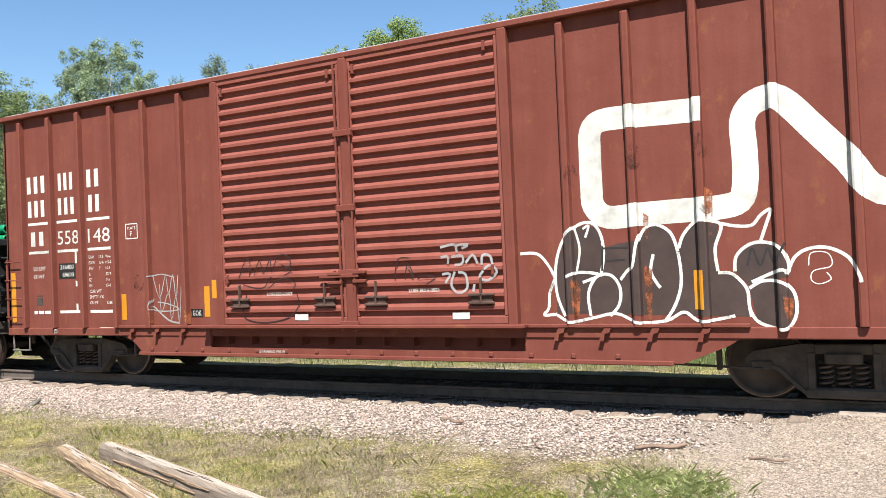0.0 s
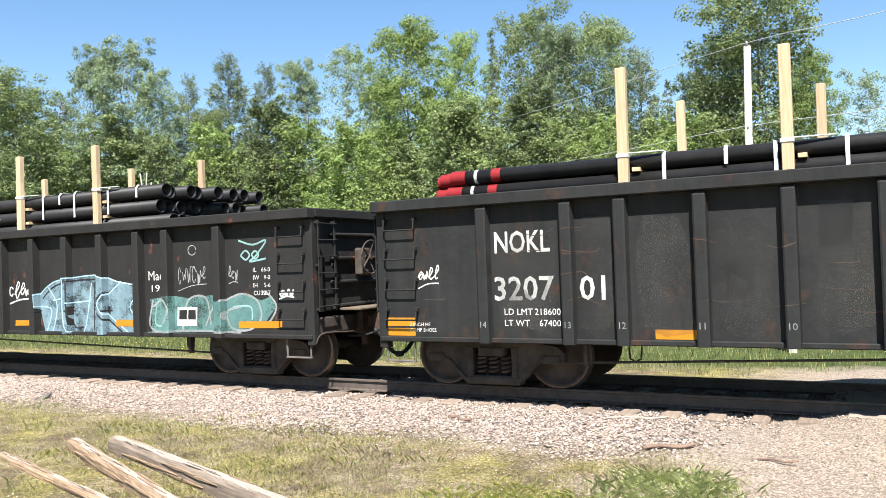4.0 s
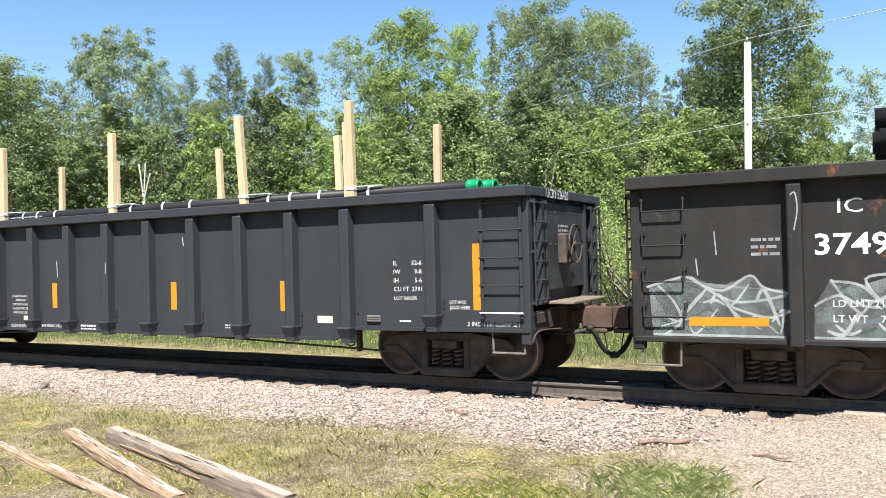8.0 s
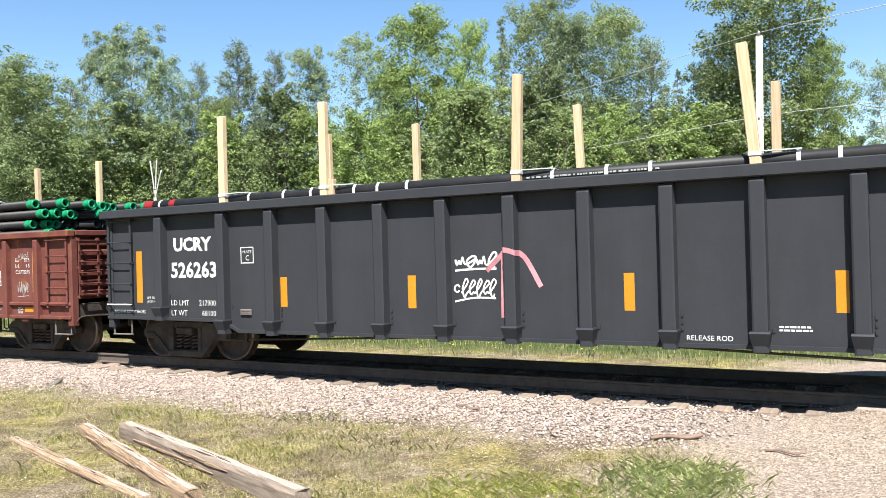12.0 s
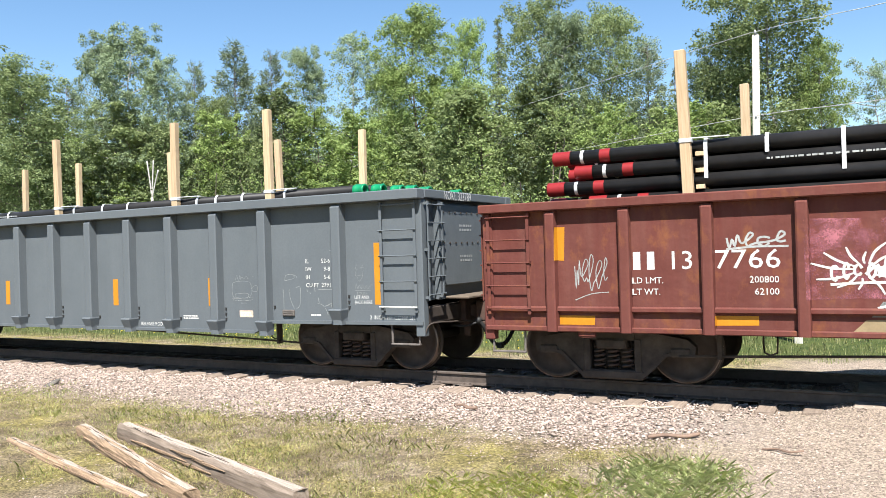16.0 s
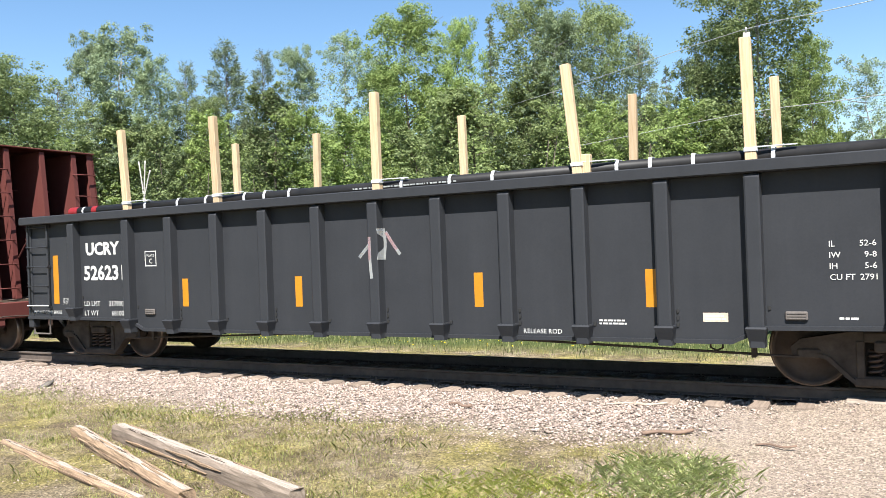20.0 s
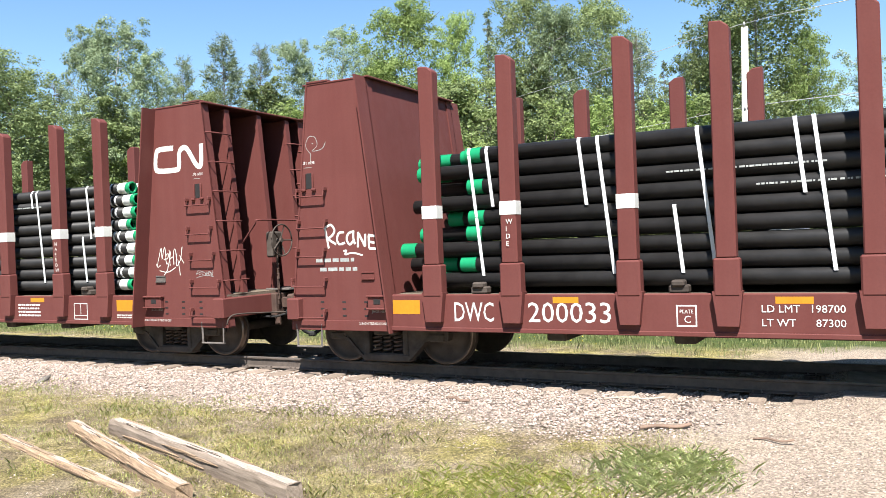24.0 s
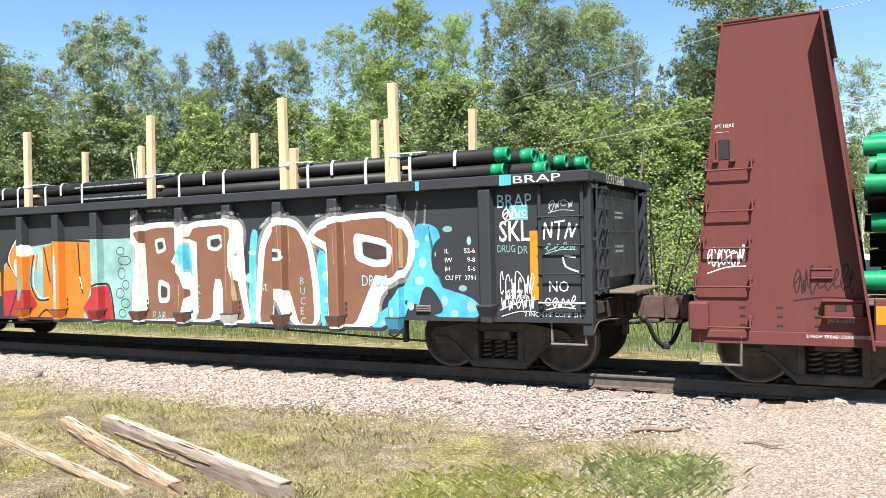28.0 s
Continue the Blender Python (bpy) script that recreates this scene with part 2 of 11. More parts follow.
M_WHITE = plain("white_stencil_paint", (0.50, 0.494, 0.47), 0.55, 0.12, 30.0, bmp=0)
M_BAND = plain("white_strap", (0.49, 0.497, 0.504), 0.5, 0.08, 18.0, bmp=0)
M_PALE = plain("greyed_chalk_paint", (0.252, 0.26, 0.252), 0.7, 0.3, 24.0, bmp=0)
M_SLEEVE = plain("scuffed_white_pipe_end", (0.42, 0.43, 0.41), 0.6, 0.55, 7.0, bmp=0)
M_FAINT = plain("faint_chalk", (0.185, 0.195, 0.193), 0.7, 0.35, 9.0, bmp=0)
M_YELLOW = plain("amber_reflective_tape", (0.393, 0.165, 0.0129), 0.4, 0.1, 25.0, bmp=0)
M_STAKE = wood("pale_sawn_pine", (0.488, 0.37, 0.24), (0.354, 0.248, 0.14), along=2)
M_DECK = wood("worn_deck_plank", (0.168, 0.134, 0.101), (0.0756, 0.0588, 0.0462))


# ---------------------------------------------------------------- parts that all wagons have
def wheel_mesh():
    bm = bmesh.new()
    for s in (-1, 1):
        b = bmesh.new()
        lathe(b, [(0.08, 0.80), (0.1, 0.79), (0.13, 0.765), (0.28, 0.735), (0.395, 0.755), (0.40, 0.80), (0.452, 0.80), (0.457, 0.74), (0.46, 0.70), (0.482, 0.685), (0.482, 0.665), (0.46, 0.66), (0.40, 0.665), (0.38, 0.70), (0.2, 0.69), (0.1, 0.66), (0.08, 0.64)], 28)
        merge(bm, b, Matrix.Diagonal((1, s, 1, 1)))
        b = bmesh.new()
        for k in range(6):
            a = k * math.pi / 3
            rod(b, (0.055 * math.cos(a), 1.02, 0.055 * math.sin(a)), (0.055 * math.cos(a), 1.045, 0.055 * math.sin(a)), 0.013)
        rod(b, (0, 0.78, 0), (0, 1.03, 0), 0.085, 12)
        merge(bm, b, Matrix.Diagonal((1, s, 1, 1)))
    rod(bm, (0, -0.7, 0), (0, 0.7, 0), 0.08, 10)
    return mesh("wheelset", bm, M_WHEEL)


def tread_mesh():
    bm = bmesh.new()
    for s in (-1, 1):
        b = bmesh.new()
        lathe(b, [(0.440, 0.8015), (0.4555, 0.8015), (0.4595, 0.74), (0.4625, 0.703)], 28, False)
        merge(bm, b, Matrix.Diagonal((1, s, 1, 1)))
    return mesh("tread", bm, M_TREAD)


def sideframe_mesh():
    """Cast side frame: top member, solid sloping cheeks, pedestals over the bearings and a window for the springs."""
    bm = bmesh.new()
    y0, y1 = -1.07, -0.93
    for s in (-1, 1):
        cheek = [(s * 1.08, 0.52), (s * 0.98, 0.61), (s * 0.45, 0.70), (s * 0.31, 0.70), (s * 0.31, 0.07), (s * 0.40, 0.09), (s * 0.50, 0.17), (s * 0.70, 0.375), (s * 0.80, 0.41), (s * 1.07, 0.40)]
        b = bmesh.new()
        prism(b, cheek, y0, y1)
        merge(bm, b)
        # raised rim along the cheek's lower edge
        b = bmesh.new()
        prism(b, [(s * 0.40, 0.09), (s * 0.50, 0.17), (s * 0.70, 0.375), (s * 0.82, 0.41), (s * 0.82, 0.45), (s * 0.68, 0.42), (s * 0.47, 0.21), (s * 0.38, 0.13)], y0 - 0.03, y0 + 0.01)
        merge(bm, b)
        bbox(bm, s * 0.889 - 0.13, s * 0.889 + 0.13, y0 - 0.025, y1 + 0.02, 0.38, 0.50, 0.02)
        bbox(bm, s * 0.345 - 0.045, s * 0.345 + 0.045, y0 - 0.02, y1, 0.16, 0.60, 0.012)
    bbox(bm, -0.312, 0.312, y0 - 0.004, y1 + 0.004, 0.58, 0.70, 0.015)
    bbox(bm, -0.42, 0.42, y0 - 0.03, y1 + 0.05, 0.065, 0.19, 0.025)
    # added plate behind the springs, keeps bright ground from showing through
    box(bm, -0.31, 0.31, y1 + 0.03, y1 + 0.05, 0.18, 0.6)
    return mesh("side_frame", bm, M_TRUCK)


def spring_mesh():
    bm = bmesh.new()
    turn = 4.5 * 2 * math.pi
    hose(bm, [(0.07 * math.cos(turn * k / 36), -1.0 + 0.07 * math.sin(turn * k / 36), 0.20 + 0.28 * k / 36) for k in range(37)], 0.017, 4, 1)
    return mesh("spring", bm, M_SPRING)


def bolster_mesh():
    bm = bmesh.new()
    bbox(bm, -0.2, 0.2, -1.13, 1.13, 0.47, 0.60, 0.02)
    bbox(bm, -0.3, 0.3, -0.5, 0.5, 0.58, 0.72, 0.02)
    for s in (-1, 1):
        bbox(bm, s * 0.36 - 0.05, s * 0.36 + 0.05, -0.85, 0.85, 0.33, 0.42, 0.015)
        rod(bm, (s * 0.40, -0.7, 0.36), (s * 0.44, -0.82, 0.46), 0.04, 6)
    return mesh("bolster", bm, M_TRUCK)


WHEEL, TREAD, FRAME, SPRING, BOLSTER = wheel_mesh(), tread_mesh(), sideframe_mesh(), spring_mesh(), bolster_mesh()
SPINNING = []       # the wheelsets, which roll
TRAIN = []          # (thing, place in the train): all that the train carries along


def bogie(car, x):
    b = part("bogie", bolster_bm(), M_TRUCK, car, "dusty black cast-steel bogie", pose(x, 0, 0))
    for s in (1, -1):
        part("side_frame", FRAME, None, b, "", Matrix.Diagonal((1, s, 1, 1)))
        for x in (-0.19, 0.0, 0.19):
            part("spring", SPRING, None, b, "", pose(x, 0, 0) @ Matrix.Diagonal((1, s, 1, 1)))
    for s in (-1, 1):
        w = part("wheelset", WHEEL, None, b, "dark steel wheels on an axle", pose(s * 0.889, 0, 0.46))
        w.data = WHEEL
        SPINNING.append(w)
    return b


def bolster_bm():
    return BOLSTER


def wheel_rims():
    """The bright tread goes into the wheel's own mesh, as a second material."""
    bm = bmesh.new()
    bm.from_mesh(WHEEL)
    k = len(bm.faces)
    bm.from_mesh(TREAD)
    bm.faces.ensure_lookup_table()
    for f in bm.faces[k:]:
        f.material_index = 1
    bm.to_mesh(WHEEL)
    bm.free()
    WHEEL.materials.append(M_TREAD)
    bpy.data.meshes.remove(TREAD)


wheel_rims()


def coupler_mesh():
    bm = bmesh.new()
    bbox(bm, -0.5, 0.32, -0.1, 0.1, 0.78, 0.98, 0.02)
    bbox(bm, 0.28, 0.42, -0.2, 0.2, 0.72, 1.04, 0.03)
    prism(bm, [(0.40, -0.2), (0.68, -0.19), (0.72, -0.06), (0.55, 0.0), (0.52, 0.1), (0.62, 0.2), (0.42, 0.22)], 0.74, 1.02, "z")
    bbox(bm, -0.02, 0.12, -0.28, 0.28, 0.66, 1.06, 0.02)
    bbox(bm, 0.36, 0.62, -0.23, 0.2, 0.66, 0.72, 0.015)
    rod(bm, (0.56, -0.12, 0.70), (0.56, -0.12, 1.08), 0.035, 8)
    bbox(bm, 0.1, 0.2, -0.3, -0.24, 0.5, 0.74, 0.01)
    return mesh("coupler", bm, M_COUPLER)


def hose_mesh():
    bm = bmesh.new()
    hose(bm, [(-0.1, -0.40, 0.66), (0.2, -0.40, 0.66), (0.36, -0.38, 0.70), (0.46, -0.34, 0.72)], 0.02, 6, 3)
    hose(bm, [(0.44, -0.35, 0.74), (0.49, -0.30, 0.66), (0.53, -0.20, 0.50), (0.59, -0.09, 0.37), (0.66, -0.02, 0.33)], 0.034)
    bbox(bm, 0.60, 0.68, -0.06, 0.05, 0.28, 0.37, 0.02)
    rod(bm, (0.42, -0.35, 0.70), (0.46, -0.35, 0.78), 0.045, 8)
    rod(bm, (0.56, -0.12, 0.68), (0.60, -0.08, 0.36), 0.008, 5)
    return mesh("air_hose", bm, M_RUBBER)


COUPLER, HOSE = coupler_mesh(), hose_mesh()


def lever_mesh():
    bm = bmesh.new()
    hose(bm, [(0.06, -1.45, 0.62), (0.08, -1.42, 0.72), (0.1, -1.25, 0.78), (0.12, -0.5, 0.74), (0.3, -0.15, 0.72)], 0.013, 5, 3)
    return mesh("uncoupling_lever", bm, M_TRUCK)


LEVER = lever_mesh()


# middle and half length of each wagon, in the order of the train
PLAN = [(101.56, 8.06), (84.24, 8.1), (64.73, 10.2), (45.0, 8.14), (27.26, 8.14), (9.81, 8.34), (-7.68, 8.14), (-25.43, 8.14), (-43.52, 8.78), (-62.37, 8.78), (-80.47, 8.14)]


def draft_gear(car, half):
    here = [i for i, p in enumerate(PLAN) if abs(p[0] - car.location.x) < 0.1][0]
    for s in (1, -1):
        other = here - s
        gap = abs(PLAN[other][0] - PLAN[here][0]) - PLAN[other][1] - PLAN[here][1] if 0 <= other < len(PLAN) else 1.2
        m = pose(s * half, 0, 0, 0, 0, 0 if s > 0 else 180) @ Matrix.Diagonal(((gap / 2 + 0.05) / 0.66, 1, 1, 1))
        part("coupler", COUPLER, None, car, "rust-brown knuckle coupler", m)
        part("air_hose", HOSE, None, car, "black rubber air hose", m)
        part("uncoupling_lever", LEVER, None, car, "", m)


def step_mesh():
    """A bent-rod sill step, origin at its middle on the sill's lower edge."""
    bm = bmesh.new()
    for a, b in (((-0.24, 0, 0.06), (-0.23, 0, -0.28)), ((0.24, 0, 0.06), (0.23, 0, -0.28))):
        rod(bm, a, b, 0.016, 5)
    bbox(bm, -0.245, 0.245, -0.03, 0.03, -0.30, -0.275, 0.006)
    return mesh("sill_step", bm, M_STEP)


STEP = step_mesh()


def ladder_mesh(n, w, z0, z1, material, stile=True):
    """Rungs over a width, with uprights, standing off the plane y = 0 towards -y."""
    bm = bmesh.new()
    if stile:
        for s in (-1, 1):
            bbox(bm, s * w / 2 - 0.022, s * w / 2 + 0.022, -0.075, -0.055, z0 - 0.08, z1 + 0.05, 0.004)
            for z in (z0 - 0.04, (z0 + z1) / 2, z1 + 0.02):
                box(bm, s * w / 2 - 0.018, s * w / 2 + 0.018, -0.058, 0.0, z - 0.02, z + 0.02)
    for k in range(n):
        z = z0 + (z1 - z0) * k / (n - 1)
        y = -0.085 if stile else -0.09
        rod(bm, (-w / 2 - 0.03, y, z), (w / 2 + 0.03, y, z), 0.0115, 6)
        if not stile:
            for s in (-1, 1):
                rod(bm, (s * w / 2, y, z), (s * w / 2, 0, z + 0.05), 0.012, 5)
    return mesh("ladder", bm, material)


def grab_mesh(w, material, drop=0.1):
    """One bent grab iron, origin at its middle on the plate."""
    bm = bmesh.new()
    rod(bm, (-w / 2, -0.09, -drop), (w / 2, -0.09, -drop), 0.0125, 6)
    for s in (-1, 1):
        rod(bm, (s * w / 2, -0.09, -drop), (s * w / 2, -0.07, 0), 0.0125, 5)
        bbox(bm, s * w / 2 - 0.02, s * w / 2 + 0.02, -0.085, 0.0, -0.02, 0.035, 0.005)
    return mesh("grab_iron", bm, material)


def brake_wheel_mesh():
    bm = bmesh.new()
    n = 20
    ring = [(0, 0.28 * math.cos(2 * math.pi * k / n), 0.28 * math.sin(2 * math.pi * k / n)) for k in range(n + 1)]
    hose(bm, ring, 0.014, 5, 1)
    for k in range(5):
        a = 2 * math.pi * k / 5
        rod(bm, (-0.04, 0, 0), (0, 0.28 * math.cos(a), 0.28 * math.sin(a)), 0.012, 5)
    rod(bm, (-0.16, 0, 0), (0.01, 0, 0), 0.04, 8)
    bbox(bm, -0.24, -0.1, -0.16, 0.16, -0.3, 0.16, 0.03)
    return mesh("brake_wheel", bm, M_TRUCK)


BRAKE = brake_wheel_mesh()


# ---------------------------------------------------------------- paint that follows the posts of a side
def conform(pieces, steps, y_panel, y_post, lift=0.004):
    """Lays flat pieces (polygons in x and z) on a side whose posts stand proud with sloping flanks. steps: (x from, x to) of each post."""
    verts, faces = [], []
    k = 0.002 + lift
    bends = sorted((x, y) for a, b in steps for x, y in ((a - k, y_panel), (a + 0.01 - k, y_post + 0.012), (a + 0.03 - k / 2, y_post), (b - 0.03 + k / 2, y_post), (b - 0.01 + k, y_post + 0.012), (b + k, y_panel)))
    bx, by = [p[0] for p in bends], [p[1] for p in bends]
    for i, poly in enumerate(pieces):
        lo, hi = min(p[0] for p in poly), max(p[0] for p in poly)
        edges = [lo] + [c for c in bx if lo < c < hi] + [hi]
        out = lift + 0.0004 * i / len(pieces)
        for a, b in zip(edges, edges[1:]):
            cl = clip(clip(poly, a, 1), b, -1)
            if len(cl) < 3:
                continue
            k = len(verts)
            verts += [(p[0], (float(np.interp(p[0], bx, by)) if bx and bx[0] < p[0] < bx[-1] else y_panel) - out, p[1]) for p in cl]
            faces.append(tuple(range(k, k + len(cl))))
    return verts, faces


def clip(poly, c, sign):
    out = []
    for p, q in zip(poly, poly[1:] + poly[:1]):
        a, b = sign * (p[0] - c), sign * (q[0] - c)
        if a >= 0:
            out.append(p)
        if (a > 0 > b) or (a < 0 < b):
            t = a / (a - b)
            out.append((c, p[1] + (q[1] - p[1]) * t))
    return out


def ribbon(pts, w, steps=5, taper=False):
    """Quads of a painted stroke through points (x, z)."""
    path = smooth([(p[0], 0, p[1]) for p in pts], steps)
    side = []
    for i, p in enumerate(path):
        d = path[min(i + 1, len(path) - 1)] - path[max(i - 1, 0)]
        nrm = Vector((-d.z, 0, d.x)).normalized() if d.length > 1e-6 else Vector((0, 0, 1))
        h = w / 2 * (0.5 + 0.5 * math.sin(math.pi * (i + 0.5) / len(path)) if taper else 1.0)
        side.append(((p.x + nrm.x * h, p.z + nrm.z * h), (p.x - nrm.x * h, p.z - nrm.z * h)))
    return [[a[0], a[1], b[1], b[0]] for a, b in zip(side, side[1:])]


_TEXTS = {}


def letters(text, size, offset=0.0, bold=0.0):
    """Triangles of a line of writing, from its left foot: x to the right, z up; size is the height of capitals."""
    key = (text, round(size, 4), offset)
    if key not in _TEXTS:
        cu = bpy.data.curves.new("text", "FONT")
        cu.body, cu.size, cu.resolution_u, cu.offset = text, size / 0.69, 2, offset
        ob = bpy.data.objects.new("text", cu)
        me = bpy.data.meshes.new_from_object(ob)
        _TEXTS[key] = [[(me.vertices[i].co.x, me.vertices[i].co.y) for i in f.vertices] for f in me.polygons]
        bpy.data.objects.remove(ob)
        bpy.data.curves.remove(cu)
        bpy.data.meshes.remove(me)
    return _TEXTS[key]


def fit_text(text, x0, z0, size, width=None, offset=0.0):
    """Writing whose left foot is at (x0, z0), drawn to a width where one is given."""
    tris = letters(text, size, offset)
    lo = min(p[0] for t in tris for p in t)
    hi = max(p[0] for t in tris for p in t)
    k = width / (hi - lo) if width else 1.0
    return [[(x0 + (p[0] - lo) * k, z0 + p[1]) for p in t] for t in tris]


def bars(x, z, w, size, n=1, gap=1.8, seed=0):
    """Writing that cannot be read: short bars."""
    rnd = random.Random(seed + int(abs(x) * 100))
    out = []
    for k in range(n):
        zz, xx = z - k * size * gap, x
        while xx < x + w - size:
            ww = min(size * rnd.uniform(1.0, 3.2), x + w - xx)
            out.append([(xx, zz), (xx + ww, zz), (xx + ww, zz + size), (xx, zz + size)])
            xx += ww + size * 0.55
    return out


def rect(x0, x1, z0, z1):
    return [[(x0, z0), (x1, z0), (x1, z1), (x0, z1)]]


def frame_box(x0, x1, z0, z1, w):
    return rect(x0, x1, z0, z0 + w) + rect(x0, x1, z1 - w, z1) + rect(x0, x0 + w, z0 + w, z1 - w) + rect(x1 - w, x1, z0 + w, z1 - w)


def clusters(pieces, gap):
    """Sorts flat pieces into groups that lie apart from one another."""
    out = []
    for p in pieces:
        b = [min(q[0] for q in p) - gap / 2, max(q[0] for q in p) + gap / 2, min(q[1] for q in p) - gap / 2, max(q[1] for q in p) + gap / 2]
        near = [g for g in out if g[0][0] < b[1] and g[0][1] > b[0] and g[0][2] < b[3] and g[0][3] > b[2]]
        items = [p]
        for g in near:
            b = [min(b[0], g[0][0]), max(b[1], g[0][1]), min(b[2], g[0][2]), max(b[3], g[0][3])]
            items = g[1] + items
        out = [g for g in out if g not in near] + [(b, items)]
    return [g[1] for g in out]


def one_island(bm):
    bm.verts.ensure_lookup_table()
    seen, todo = {bm.verts[0]}, [bm.verts[0]]
    while todo:
        for e in todo.pop().link_edges:
            for v in e.verts:
                if v not in seen:
                    seen.add(v)
                    todo.append(v)
    return len(seen) == len(bm.verts)


class Side:
    """The near side of one wagon, to paint on."""

    def __init__(self, car, steps, y_panel, y_post):
        self.car, self.steps, self.a, self.b, self.low, self.n = car, steps, y_panel, y_post, 0.0, 0

    def put(self, name, pieces, material, label="", layer=0):
        pieces = [[(p[0], max(p[1], self.low)) for p in q] for q in pieces]
        tall = max((p[1] for q in pieces for p in q), default=0) - min((p[1] for q in pieces for p in q), default=0)
        big = name == "lettering" and 0.18 < tall < 0.5
        for group in clusters(pieces, 0.02 if name.startswith("graffiti") else 0.010 if big or name == "name_block" else 0.16):
            self.n += 1
            v, f = conform(group, self.steps, self.a, self.b, 0.0012 + 0.0009 * layer + 0.000008 * (self.n % 37))
            if f:
                me = raw(name, v, f, material)
                bm = bmesh.new()
                bm.from_mesh(me)
                bmesh.ops.remove_doubles(bm, verts=bm.verts, dist=0.0005)
                bm.to_mesh(me)
                whole = one_island(bm)
                bm.free()
                ob = new(name, me)
                ob.parent = self.car
                if label:
                    ob["label"] = label
                if name in ("lettering", "notice_text", "clearance_mark", "stencil_panel") and not big or not whole:
                    ob["kind"] = "stuff"


# ---------------------------------------------------------------- gondola wagons
def post_mesh(name, z0, z1, w, depth, material, foot=None):
    """A pressed side post; y = 0 is its outer face, the plate lies at y = depth."""
    bm = bmesh.new()
    a = w / 2
    prof = lambda k: [(-k, depth), (-k + 0.01, 0.012), (-k + 0.03, 0.0), (k - 0.03, 0.0), (k - 0.01, 0.012), (k, depth)]
    lo = [bm.verts.new((x, y, z0)) for x, y in prof(a)]
    hi = [bm.verts.new((x, y, z1 - 0.05)) for x, y in prof(a)]
    top = [bm.verts.new((x, depth if y > 0.05 else max(y, 0.05), z1)) for x, y in prof(a)]
    for r, s in ((lo, hi), (hi, top)):
        for i in range(5):
            bm.faces.new((r[i], r[i + 1], s[i + 1], s[i]))
    bm.faces.new(lo)
    bm.faces.new(top[::-1])
    if foot:
        rings = [[bm.verts.new((x, y, z)) for x, y in ((-w0, depth), (-w0, y0), (w0, y0), (w0, depth))] for z, w0, y0 in ((foot[0], a - 0.02, 0.03), (foot[1] - 0.02, a + 0.02, -0.06), (foot[1], a + 0.015, -0.045))]
        for r, t in zip(rings, rings[1:]):
            for i in range(3):
                bm.faces.new((r[i], r[i + 1], t[i + 1], t[i]))
        bm.faces.new(rings[0])
        bm.faces.new(rings[-1][::-1])
    return mesh(name, bm, material)


# small black blocks stand for the shade inside slots beside the posts
_b = bmesh.new()
prism(_b, [(-0.022, 0.024), (0.014, 0.024), (0.010, -0.012), (-0.004, -0.026), (-0.018, -0.026)], -0.012, 0.005)
DARK_SLOT = mesh("dark_slot", _b, M_RUBBER)


LADDERS = {}
_b = bmesh.new()
rod(_b, (-0.32, 0, 0), (0.32, 0, 0), 0.0135, 6)
LOW_RUNG = mesh("low_rung", _b, M_WHITE)


